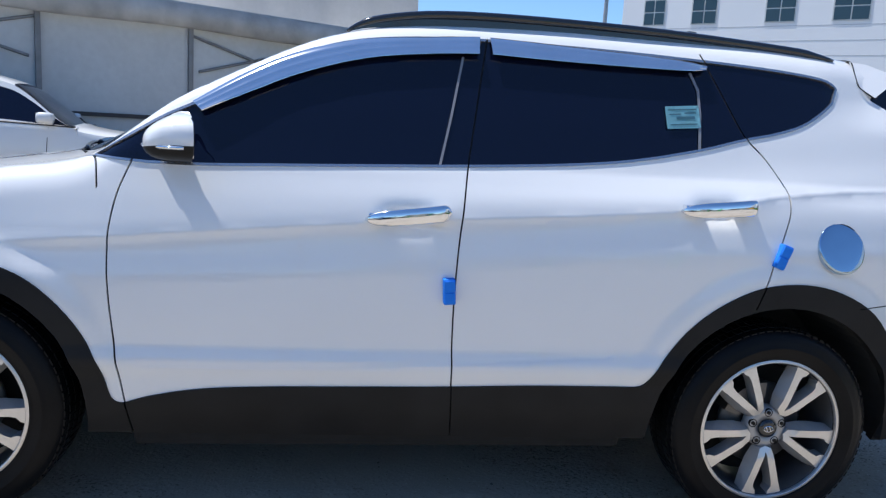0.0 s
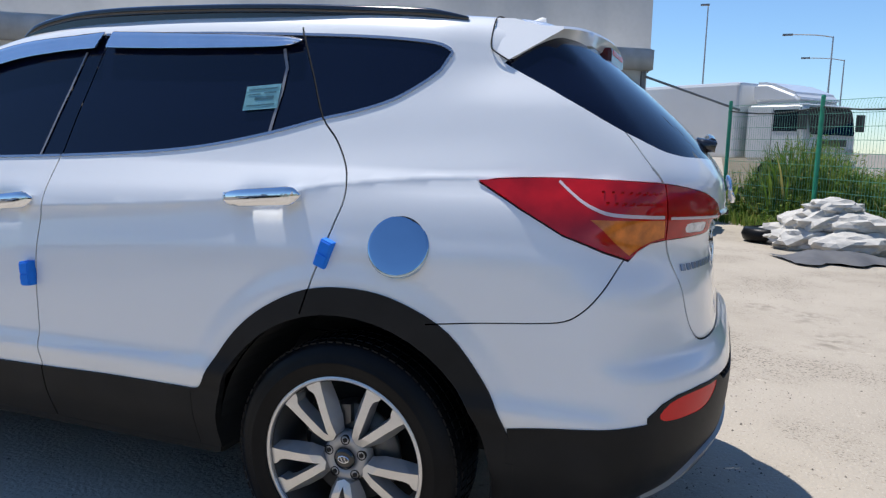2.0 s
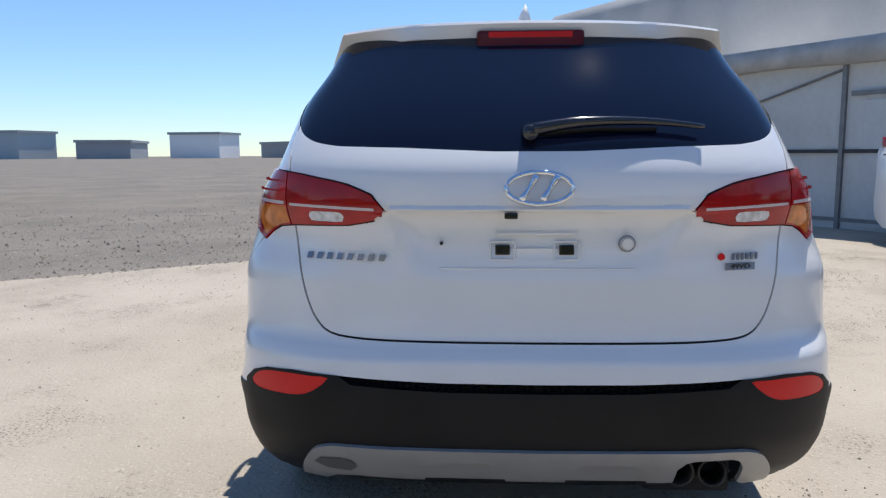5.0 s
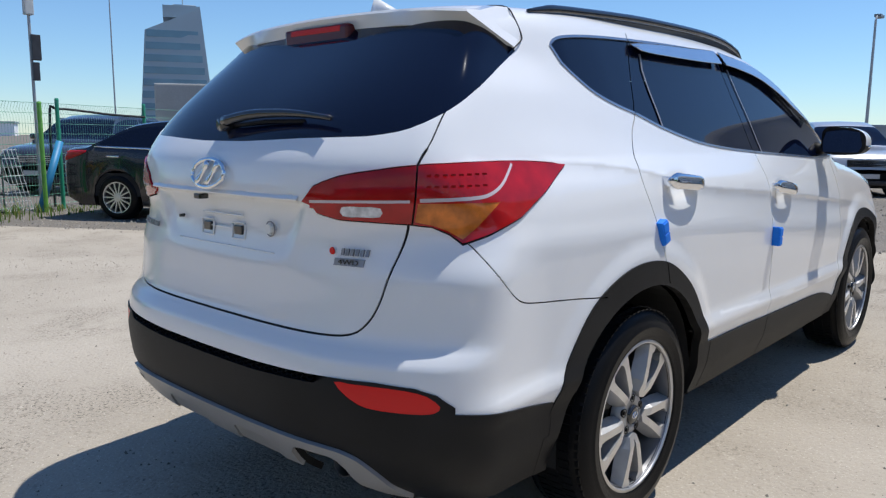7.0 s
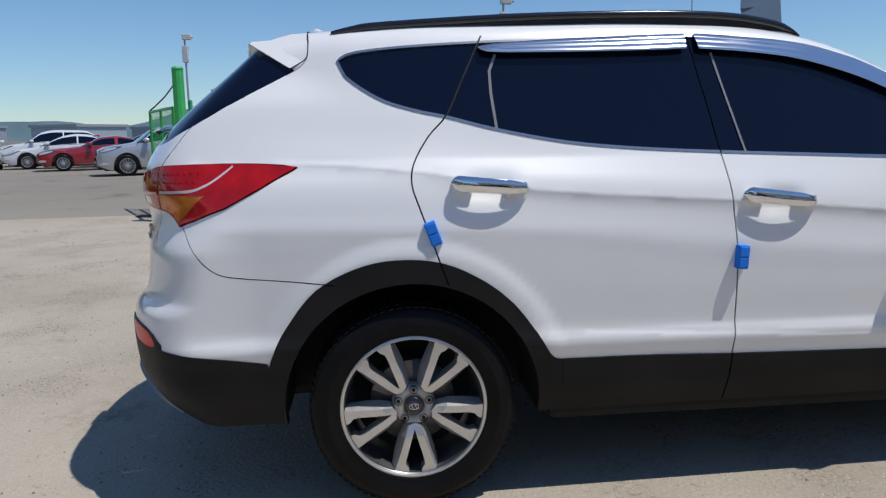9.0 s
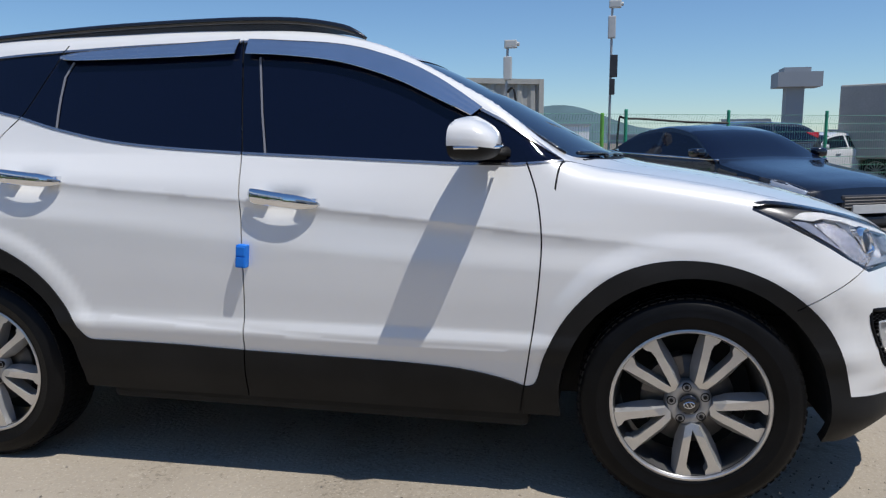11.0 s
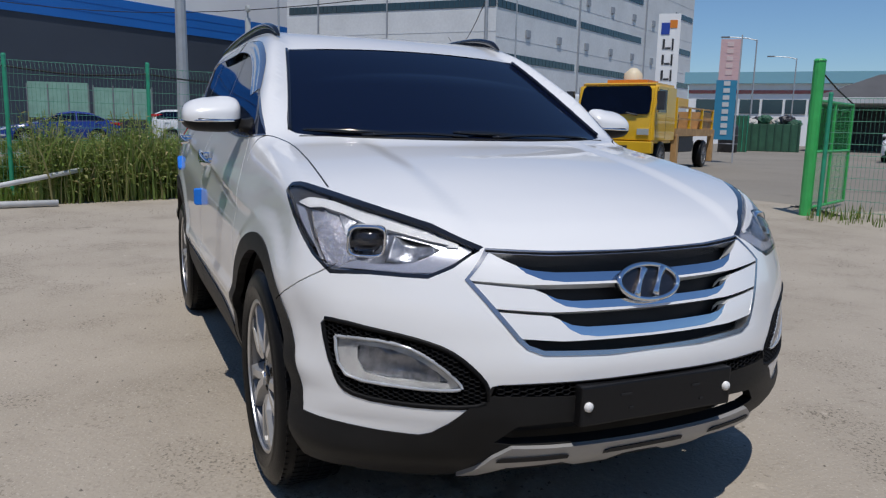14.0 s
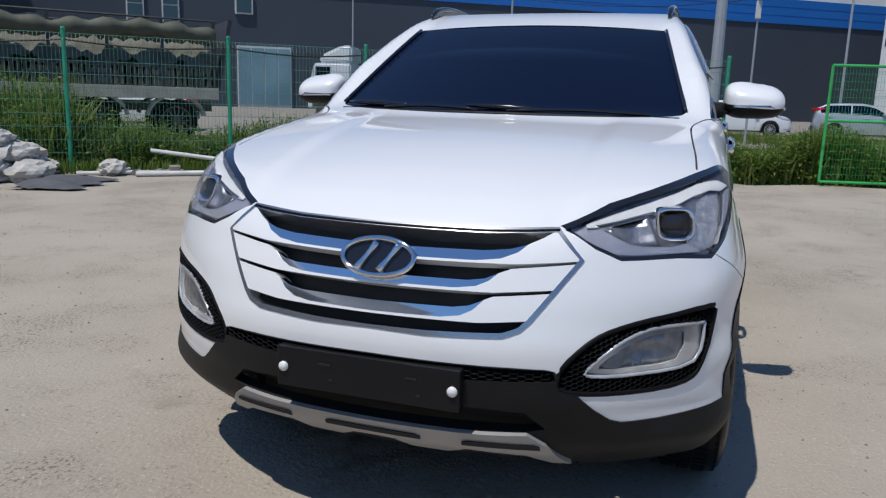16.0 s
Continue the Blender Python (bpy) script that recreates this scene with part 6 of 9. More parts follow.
# ---- foam guards on the door edges, window sticker ----
for x, y, z, lean in ((-.184, .925, .812, 4), (-1.300, .912, .962, -20), (-.196, -.925, .842, 4), (-1.273, -.912, .955, -20)):
    bm = bmesh.new()
    s = 1 if y > 0 else -1
    box(bm, -.019, .019, -.014, .020, -.041, .041, .004)
    box(bm, -.017, .017, .018, .024, .002, .036, .003)
    box(bm, -.017, .017, .018, .024, -.036, -.002, .003)
    gd = part("door_edge_guard", bm, BLUEFOAM)
    gd.matrix_world = pose(x, y, z, 0, lean * s, 0 if s > 0 else 180)
    tagged(gd, "blue foam edge guard stuck on a white car door" if lean > 0 else "blue foam edge guard stuck aslant on a door edge", "door guard", "door guards")

corner = [Vector((x, np.interp(z, [1.35, 1.45], [.752, .728]), z)) for x, z in ((-.922, 1.362), (-1.044, 1.372), (-1.040, 1.446), (-.918, 1.438))]
for k, c in enumerate(corner):
    yy = np.linspace(.95, .55, 500)
    f = car_form(np.stack([np.full(500, c.x), yy, np.full(500, c.z)], -1))
    c.y = float(yy[int(np.argmax(f < 0))]) + .003
ex, ez = (corner[1] - corner[0]).normalized(), (corner[3] - corner[0]).normalized()
en = ez.cross(ex).normalized()
en = en if en.y > 0 else -en
w, h = (corner[1] - corner[0]).length, (corner[3] - corner[0]).length


def patch(bm, u0, u1, v0, v1, lift):
    vs = [corner[0] + ex * (u * w) + ez * (v * h) + en * lift for u, v in ((u0, v0), (u1, v0), (u1, v1), (u0, v1))]
    f = bm.faces.new([bm.verts.new(v) for v in vs])
    bmesh.ops.extrude_face_region(bm, geom=[f])


bm = bmesh.new()
patch(bm, 0, 1, 0, 1, .002)
st = part("window_sticker", bm, STICKER, None)
tagged(st, "pale blue paper sticker on a dark side window", "sticker")
for u0, u1, v0, v1 in ((.08, .92, .80, .86), (.10, .45, .60, .66), (.30, .85, .40, .52), (.10, .90, .14, .20), (.55, .90, .64, .70)):
    bm = bmesh.new()
    patch(bm, u0, u1, v0, v1, .0035)
    part("print_bar", bm, STICKERINK, st)


# ---- surroundings: materials ----
GREEN = mat("green_painted_steel", (.03, .30, .17), .45, vary=.15, scale=9, coat=.2)
GREENBRIGHT = mat("bright_green_paint", (.05, .42, .10), .45, vary=.12, scale=5, coat=.2)
GREENDEEP = mat("dull_green_panel", (.07, .17, .12), .5, vary=.2, scale=2)
GREENPALE = mat("pale_green_panel", (.22, .38, .30), .6, vary=.15, scale=2)
WIRE = mat("green_wire", (.12, .32, .22), .5)
FABRIC = mat("grey_tarpaulin", (.42, .42, .41), .75, vary=.08, scale=.9, fine=.03, bump=.05, bump_scale=3)
FABRICDARK = mat("dirty_tarpaulin_hem", (.44, .43, .41), .8, vary=.25, scale=2.5)
PANELWHITE = mat("off_white_sheet", (.56, .57, .56), .6, vary=.07, scale=.8, fine=.04)
BEIGE = mat("beige_lining", (.62, .50, .33), .8, vary=.06, scale=.7)
STEELGREY = mat("grey_steel", (.22, .22, .225), .5, .4, vary=.15, scale=6)
STEELDARK = mat("dark_steel", (.05, .05, .055), .5, .3, vary=.2, scale=8)
REDIRON = mat("red_painted_iron", (.28, .05, .03), .6, vary=.25, scale=9)
CONTAINER = mat("weathered_container_paint", (.40, .39, .36), .6, vary=.10, scale=1.5, fine=.06)
DUSTWHITE = mat("dusty_white_cladding", (.66, .67, .67), .65, vary=.08, scale=.25, fine=.05)
WALLWHITE = mat("white_cladding", (.84, .84, .84), .6, vary=.03, scale=.12)
WALLGREY = mat("dark_grey_cladding", (.046, .058, .080), .6, vary=.06, scale=.15)
WALLBLUE = mat("blue_cladding", (.012, .145, .50), .55, vary=.05, scale=.15)
WALLMID = mat("mid_grey_cladding", (.30, .32, .35), .6, vary=.04, scale=.15)
WINDOW = mat("far_window", (.03, .06, .075), .08, spec=.6)
TOWERGLASS = mat("tower_glass", (.16, .27, .34), .12, spec=.7, vary=.2, scale=.25)
TOWERFRAME = mat("tower_frame", (.36, .42, .46), .5)
POLE = mat("galvanised_pole", (.42, .43, .44), .5, .4, vary=.08, scale=3)
CABLE = mat("black_cable", (.012, .012, .012), .6)
YELLOW = mat("yellow_truck_paint", (.72, .42, .01), .4, coat=.5, vary=.06, scale=2)
OLIVE = mat("olive_drab", (.09, .095, .065), .7, vary=.2, scale=2.5)
CANVAS = mat("grey_canvas", (.14, .13, .10), .9, vary=.25, scale=2)
WHITEVAN = mat("white_vehicle_paint", (.72, .73, .73), .3, coat=.8, vary=.02, scale=2)
BLACKCAR = mat("blue_black_paint", (.004, .005, .011), .2, coat=.8, spec=.4)
GREYCAR = mat("dark_grey_paint", (.045, .045, .052), .25, .3, coat=1.0)
SILVERCAR = mat("silver_paint", (.50, .51, .52), .3, .5, coat=1.0)
REDCAR = mat("red_paint", (.30, .012, .02), .25, coat=1.0)
BLUECAR = mat("blue_paint", (.01, .03, .22), .25, coat=1.0)
BUSTEAL = mat("pale_teal_paint", (.35, .55, .56), .4, coat=.5)
BAG = mat("white_sack", (.50, .475, .43), .8, vary=.15, scale=8, bump=.4, bump_scale=25)
TARP = mat("grey_sheet", (.10, .10, .105), .7, vary=.15, scale=6)
PIPEWHITE = mat("pale_pipe", (.60, .60, .58), .5, vary=.12, scale=5)
STONE = mat("rubble_stone", (.30, .27, .22), .9, vary=.25, scale=8)
BANNERBLUE = mat("blue_banner", (.03, .22, .36), .7)
BANNERPINK = mat("faded_pink_banner", (.62, .42, .42), .8)
SIGNRED = mat("red_sign", (.50, .02, .03), .5)
SIGNBLUE = mat("blue_sign", (.02, .06, .35), .5)
BINGREEN = mat("dull_green_bin", (.03, .10, .055), .6, vary=.25, scale=2)
BINDARK = mat("dark_green_rib", (.02, .07, .04), .6)
DECKTAN = mat("worn_ochre_paint", (.46, .27, .11), .65, vary=.22, scale=3, fine=.1)
SIGNWHITE = mat("white_sign_board", (.86, .86, .85), .45, vary=.03, scale=2)
ORANGE = mat("orange_mark", (.70, .22, .02), .5)
# far hills: bluish haze is mixed into the base colour
HILLS = mat("haze_tinted_hill", (.09, .15, .17), .95, vary=.2, scale=.02)
LAMPWHITE = mat("vehicle_lamp", (.70, .72, .74), .1, .5, coat=1.0)
RUST = mat("rust_panel", (.22, .09, .05), .8, vary=.3, scale=1.2)


def frame_at(a, b):
    """A pose at a, whose x axis runs along the ground to b."""
    return pose(a[0], a[1], 0, 0, 0, math.degrees(math.atan2(b[1] - a[1], b[0] - a[0])))


def block(name, x0, x1, y0, y1, z0, z1, material, parent, label="", bevel=0.0):
    bm = bmesh.new()
    box(bm, x0, x1, y0, y1, z0, z1, bevel)
    return part(name, bm, material, parent, label)


def crumple(bm, a, b, c, depth=.3):
    """A creased lump, as of thrown cloth or a filled bag."""
    vs = bmesh.ops.create_icosphere(bm, subdivisions=3, radius=1)["verts"]
    ph = [rng.uniform(0, 6.28) for _ in range(6)]
    for q in vs:
        n = q.co.copy()
        k = abs(math.sin(n.x * 4.1 + ph[0] + 1.5 * n.y)) + abs(math.sin(n.y * 5.3 + ph[1] - 2 * n.z)) + .6 * abs(math.sin(n.z * 7.7 + ph[2] + 3 * n.x)) + .5 * abs(math.sin(n.x * 11 + n.y * 9 + ph[3]))
        f = 1 + depth * (k / 1.6 - .9)
        q.co = Vector((n.x * a * f, n.y * b * f, n.z * c * f))


# ---- tented warehouse ----
W1, W0 = (-1.0, -11.55), (14.5, -1.5)
wh = thing("warehouse", "grey tarpaulin storage shed with white sheet walls and open end", "warehouse", at=frame_at(W1, W0))
L = math.hypot(W0[0] - W1[0], W0[1] - W1[1])
bm = bmesh.new()
prof = [(.02, 2.62), (.16, 2.64), (.17, 2.98), (.03, 3.02), (.0, 4.3), (-.25, 4.55)]
nx = 140
rows = []
for i in range(nx + 1):
    x = L * i / nx
    w = .025 * math.sin(x * 5.2) + .012 * math.sin(x * 11.3 + 1)
    rows.append([bm.verts.new((x, -(o + (w if k in (1, 2, 4) else 0)) * -1 + 0, z + (.02 * math.sin(x * 1.7) if k < 3 else 0))) for k, (o, z) in enumerate(prof)])
for a, b in zip(rows, rows[1:]):
    for k in range(len(prof) - 1):
        f = bm.faces.new((a[k], b[k], b[k + 1], a[k + 1]))
        f.material_index = 1 if k < 3 else 0
part("tarpaulin_wall", bm, [FABRIC, FABRICDARK], wh, "sagging grey tarpaulin with a dirty hem", smooth=True)
for x in (0, L):
    bm = bmesh.new()
    bm.faces.new([bm.verts.new(p) for p in ((x, 0, 2.6), (x, 0, 4.3), (x, -.25, 4.55), (x, -6.0, 6.2), (x, -11.8, 4.55), (x, -12, 4.3), (x, -12, 2.6))])
    part("gable_sheet", bm, FABRIC, wh)
bm = bmesh.new()
for a, b in (((-.25, 4.55), (-6.0, 6.2)), ((-6.0, 6.2), (-11.8, 4.55))):
    bm.faces.new([bm.verts.new(p) for p in ((-.1, a[0], a[1]), (L + .1, a[0], a[1]), (L + .1, b[0], b[1]), (-.1, b[0], b[1]))])
SHEET = bpy.data.materials.new("translucent_roof_fabric")
SHEET.use_nodes = True
st_, sb_ = SHEET.node_tree, SHEET.node_tree.nodes["Principled BSDF"]
sb_.inputs["Base Color"].default_value, sb_.inputs["Roughness"].default_value = (.62, .60, .55, 1), .8
tr_, mx_ = st_.nodes.new("ShaderNodeBsdfTranslucent"), st_.nodes.new("ShaderNodeMixShader")
tr_.inputs["Color"].default_value, mx_.inputs[0].default_value = (.84, .77, .64, 1), .65
st_.links.new(sb_.outputs[0], mx_.inputs[1])
st_.links.new(tr_.outputs[0], mx_.inputs[2])
st_.links.new(mx_.outputs[0], st_.nodes["Material Output"].inputs["Surface"])
part("roof", bm, SHEET, wh, "pale fabric roof")
bm = bmesh.new()
box(bm, 0, L - 3.35, -.14, -.06, 0, 2.7)
box(bm, 0, .08, -12, -.14, 0, 2.7)
part("lower_wall", bm, PANELWHITE, wh, "off-white sheet wall")
LINEN = bpy.data.materials.new("translucent_beige_sheet")
LINEN.use_nodes = True
lt_, lb_ = LINEN.node_tree, LINEN.node_tree.nodes["Principled BSDF"]
lb_.inputs["Base Color"].default_value, lb_.inputs["Roughness"].default_value = (.66, .55, .40, 1), .8
tr_, mx_ = lt_.nodes.new("ShaderNodeBsdfTranslucent"), lt_.nodes.new("ShaderNodeMixShader")
tr_.inputs["Color"].default_value, mx_.inputs[0].default_value = (.72, .58, .40, 1), .55
lt_.links.new(lb_.outputs[0], mx_.inputs[1])
lt_.links.new(tr_.outputs[0], mx_.inputs[2])
lt_.links.new(mx_.outputs[0], lt_.nodes["Material Output"].inputs["Surface"])
block("end_wall", L - .06, L - .02, -11.9, -.14, 0, 2.7, LINEN, wh, "beige sheet end wall lit from outside")
for z, m in ((1.93, STEELDARK), (1.80, STEELDARK), (.36, REDIRON), (.26, REDIRON)):
    block("end_rail", L - .12, L - .07, -5.0, -.2, z, z + .045, m, wh)
for i in range(14):
    bm = bmesh.new()
    y = -1.05 - i * .13
    cyl(bm, (L - .5, y, .02), (L - .5, y, .30), .035, seg=8)
    cyl(bm, (L - .56, y, .30), (L - .42, y, .36), .03, seg=6)
    part("iron_stub", bm, REDIRON, wh)
block("back_lining", L - 7, L, -5.2, -5.1, 0, 4.2, BEIGE, wh, "beige inner lining")
block("side_lining", L - 3.45, L - 3.40, -5.2, -.14, 0, 4.2, BEIGE, wh)
for z, m in ((1.93, STEELDARK), (1.80, STEELDARK), (.30, REDIRON), (.08, REDIRON)):
    block("cross_rail", L - 3.4, L - .1, -5.06, -5.0, z, z + .045, m, wh)
for x in (L - .28, L - 3.22):
    block("frame_post", x, x + .12, -.16, -.04, 0, 2.75, STEELGREY, wh)
block("frame_post", L - 1.2, L - 1.1, -5.0, -4.9, 0, 4.0, STEELGREY, wh)
for i in range(8):
    bm = bmesh.new()
    x = L - 2.6 + i * .20
    cyl(bm, (x, -4.6, .06), (x, -4.6, .40), .045, seg=8)
    cyl(bm, (x - .06, -4.6, .40), (x + .08, -4.6, .46), .03, seg=6)
    part("iron_stub", bm, REDIRON, wh)
k = 0
for x in np.arange(.05, L - 3.4, 2.15):
    block("frame_post", x, x + .07, -.06, .0, 0, 2.65, STEELGREY, wh)
    if k % 2 == 0 and x + 4.3 < L - 3.4:
        for s in (0, 1):
            bm = bmesh.new()
            cyl(bm, (x + .05 + s * 2.15, -.03, 2.55 if s == 0 else 2.55), (x + 2.1 - s * .0 if s == 0 else x + 4.2, -.03, 2.0) if s == 1 else (x - 2.0, -.03, 2.0), .022, seg=6)
            part("brace", bm, STEELGREY, wh)
    k += 1
block("wall_rail", .0, L - 3.4, -.06, -.01, 1.22, 1.28, STEELDARK, wh)
block("wall_rail", .0, L - 3.4, -.06, -.02, .12, .18, STEELGREY, wh)
for x in (7.4, 9.2):
    bm = bmesh.new()
    box(bm, x, x + 1.3, -.07, -.03, .05, 2.05, .01)
    dr = part("shed_door", bm, PANELWHITE, wh, "white sheet door")
    block("door_rail", x - .1, x + 1.5, -.05, .01, 2.12, 2.19, STEELGREY, dr)

# ---- wire fences ----
def fence_panel(bm, a, b, h, step=.055):
    a, b = Vector((*a, 0)), Vector((*b, 0))
    d = b - a
    n = max(int(d.length / step), 2)
    side = Vector((-d.y, d.x, 0)).normalized()
    for i in range(n + 1):
        p = a + d * i / n
        q = [p + Vector((0, 0, .08)), p + Vector((0, 0, h - .22)), p + side * .05 + Vector((0, 0, h - .11)), p + Vector((0, 0, h))]
        tube(bm, q, .0024, 3)
    for z in np.linspace(.10, h, 11):
        tube(bm, [a + Vector((0, 0, z)), b + Vector((0, 0, z))], .0042, 3)


def post(parent, p, h, r=.03, material=GREEN):
    bm = bmesh.new()
    cyl(bm, (p[0], p[1], 0), (p[0], p[1], h), r, seg=12)
    cyl(bm, (p[0], p[1], h), (p[0], p[1], h + .03), r * 1.12, r * .8, 12)
    return part("post", bm, material, parent)


def fence(points, h, label, r=.032):
    f = thing("wire_fence", label, "fence", "wire fences")
    for p in points:
        post(f, p, h + .06, r)
    for a, b in zip(points, points[1:]):
        bm = bmesh.new()
        fence_panel(bm, a, b, h)
        tagged(part("wire_panel", bm, WIRE, f, "thin welded wires"), kind="stuff")
    return f


fence(FENCE, 2.02, "green welded wire fence along overgrown grass")
bm = bmesh.new()
cab = []
for a, b in zip(FENCE, FENCE[1:]):
    for k in range(6):
        u = k / 6
        cab.append((a[0] + (b[0] - a[0]) * u, a[1] + (b[1] - a[1]) * u, 1.93 - .07 * math.sin(math.pi * u)))
tube(bm, cab + [(*FENCE[-1], 1.93)], .014, 6)
tagged(part("fence_cable", bm, CABLE), "black cable slung along the wire fence", "cable")
NF = [(-4.15, 8.42), (-2.5, 9.25), (-.55, 10.2), (1.45, 11.15), (3.4, 12.1), (5.4, 13.05), (7.4, 14.0), (9.4, 15.0)]
fence(NF, 1.74, "green wire fence in front of a shipping container")


def gate_leaf(a, b, h, z0=.08, label="green mesh gate leaf standing open"):
    gt = thing("gate", label, "gate", "yard gates")
    bm = bmesh.new()
    a, b = Vector((*a, 0)), Vector((*b, 0))
    up = lambda p, z: p + Vector((0, 0, z))
    for p, q in ((up(a, z0), up(a, h)), (up(b, z0), up(b, h)), (up(a, z0), up(b, z0)), (up(a, h), up(b, h)), (up(a, h * .55), up(b, h * .55)), (up((a + b) / 2, z0), up((a + b) / 2, h))):
        cyl(bm, p, q, .024, seg=8)
    part("gate_frame", bm, GREENBRIGHT, gt)
    bm = bmesh.new()
    d = b - a
    for i in range(int(d.length / .05)):
        p = a + d * (i + .5) / int(d.length / .05)
        tube(bm, [up(p, z0), up(p, h)], .0025, 3)
    for z in np.linspace(z0, h, 16):
        tube(bm, [up(a, z), up(b, z)], .0025, 3)
    part("gate_mesh", bm, GREENBRIGHT, gt)
    return gt


gate_leaf((-9.97, 2.80), (-10.68, 5.55), 1.98)
gate_leaf((-4.42, 8.45), (-5.3, 10.4), 1.72)
for p, h, r in (((-10.7, 5.72), 2.45, .055), ((-4.27, 8.27), 2.28, .085)):
    gp = thing("gate_post", "thick bright green steel gate post", "gate post", "gate posts")
    post(gp, p, h, r, GREENBRIGHT)
gp = thing("gate_post", "slim bright green post beside the container fence", "gate post", "gate posts")
post(gp, (-2.62, 9.12), 1.85, .05, GREENBRIGHT)
gp = thing("gate_post", "leaning green post wrapped with black cables", "gate post", "gate posts")
post(gp, (-.62, 10.05), 1.1, .075, GREENBRIGHT)
bm = bmesh.new()
tube(bm, smooth_line([(-4.27, 8.30, 2.15), (-4.75, 9.3, 1.92), (-5.3, 10.4, 1.74)], n=5), .012, 6)
tagged(part("gate_cable", bm, CABLE), "black cable hanging from a green gate post", "cable")
bm = bmesh.new()
for k in range(3):
    tube(bm, smooth_line([(-4.1 + .1 * k, 8.6, .02), (-4.7, 8.9 + .1 * k, .012), (-5.3, 9.15 + .12 * k, .012)], n=4), .010, 5)
tagged(part("ground_cable", bm, CABLE), "dark cables lying on the ground by the gate", "cable")

# ---- container ----
ct = thing("shipping_container", "weathered pale grey corrugated shipping container behind a fence", "container", at=frame_at((-2.35, 10.6), (-.20, 11.72)))
cw, cd, ch = 2.44, 6.5, 2.45
bm = bmesh.new()


def corrugate(bm, p0, u, length, z0, z1, nrm, pitch=.28, depth=.045):
    pts = []
    x = 0
    while x < length:
        for o, dd in ((0, 0), (.08, 0), (.13, depth), (.22, depth)):
            if x + o <= length:
                pts.append((x + o, dd))
        x += pitch
    pts.append((length, 0))
    a = [bm.verts.new(p0 + u * s - nrm * d + Vector((0, 0, z0))) for s, d in pts]
    b = [bm.verts.new(p0 + u * s - nrm * d + Vector((0, 0, z1))) for s, d in pts]
    for i in range(len(a) - 1):
        bm.faces.new((a[i], a[i + 1], b[i + 1], b[i]))


for p0, u, ln, nr in (((0, 0, 0), (1, 0, 0), cw, (0, -1, 0)), ((0, cd, 0), (0, -1, 0), cd, (-1, 0, 0)), ((cw, 0, 0), (0, 1, 0), cd, (1, 0, 0)), ((cw, cd, 0), (-1, 0, 0), cw, (0, 1, 0))):
    corrugate(bm, Vector(p0) + Vector((0, 0, .1)), Vector(u), ln, .1, ch - .12, Vector(nr))
part("wall_sheet", bm, CONTAINER, ct, "vertical corrugated steel")
bm = bmesh.new()
box(bm, 0, cw, 0, cd, ch - .06, ch - .02)
part("roof", bm, CONTAINER, ct)
bm = bmesh.new()
for x in (0, cw):
    for y in (0, cd):
        box(bm, x - .05, x + .05, y - .05, y + .05, .08, ch)
for y in (0, cd):
    box(bm, 0, cw, y - .04, y + .04, ch - .10, ch)
    box(bm, 0, cw, y - .04, y + .04, .10, .22)
for x in (0, cw):
    box(bm, x - .04, x + .04, 0, cd, ch - .10, ch)
    box(bm, x - .04, x + .04, 0, cd, .10, .22)
part("corner_frame", bm, CONTAINER, ct)
for y in (1.7, 4.15):
    fr = block("window", -.10, -.03, y, y + .95, 1.05, 2.0, PANELWHITE, ct, "white-framed barred window")
    block("pane", -.115, -.095, y + .08, y + .87, 1.13, 1.92, WINDOW, fr)
    for k in range(5):
        block("bar", -.15, -.135, y + .12 + k * .17, y + .135 + k * .17, 1.05, 2.0, PANELWHITE, fr)
    for z in (1.3, 1.75):
        block("bar", -.16, -.15, y, y + .95, z, z + .02, PANELWHITE, fr)
for x in (.1, cw - .1):
    for y in (.1, cd - .1):
        block("footing", x - .12, x + .12, y - .12, y + .12, 0, .12, STONE, ct)

# crate, camera poles
cr = thing("plastic_crate", "black openwork plastic crate beside the container", "crate", at=pose(-.42, 10.35, 0, 0, 0, 26))
for z in (.02, .30, .58, .86):
    bm = bmesh.new()
    for p, q in (((0, 0), (.95, 0)), ((.95, 0), (.95, .6)), ((.95, .6), (0, .6)), ((0, .6), (0, 0))):
        cyl(bm, (*p, z + .03), (*q, z + .03), .025, seg=5)
    part("crate_band", bm, STEELDARK, cr)
for i in range(9):
    x = .95 * i / 8
    for y in (0, .6):
        bm = bmesh.new()
        cyl(bm, (x, y, .02), (x, y, .9), .014, seg=5)
        part("crate_bar", bm, STEELDARK, cr)


def camera_pole(x, y, h, label, lean=0.0):
    cp = thing("camera_pole", label, "camera pole", "camera poles")
    bm = bmesh.new()
    cyl(bm, (x, y, 0), (x + lean, y, h), .028, .022, 10)
    part("pole", bm, POLE, cp)
    bm = bmesh.new()
    box(bm, x + lean - .07, x + lean + .07, y - .06, y + .06, h - .62, h - .22, .02)
    part("junction_box", bm, PANELWHITE, cp)
    bm = bmesh.new()
    box(bm, x + lean - .06, x + lean + .16, y - .05, y + .05, h - .08, h + .06, .02)
    cyl(bm, (x + lean + .16, y, h - .01), (x + lean + .20, y, h - .01), .035, seg=10)
    part("security_camera", bm, PANELWHITE, cp)


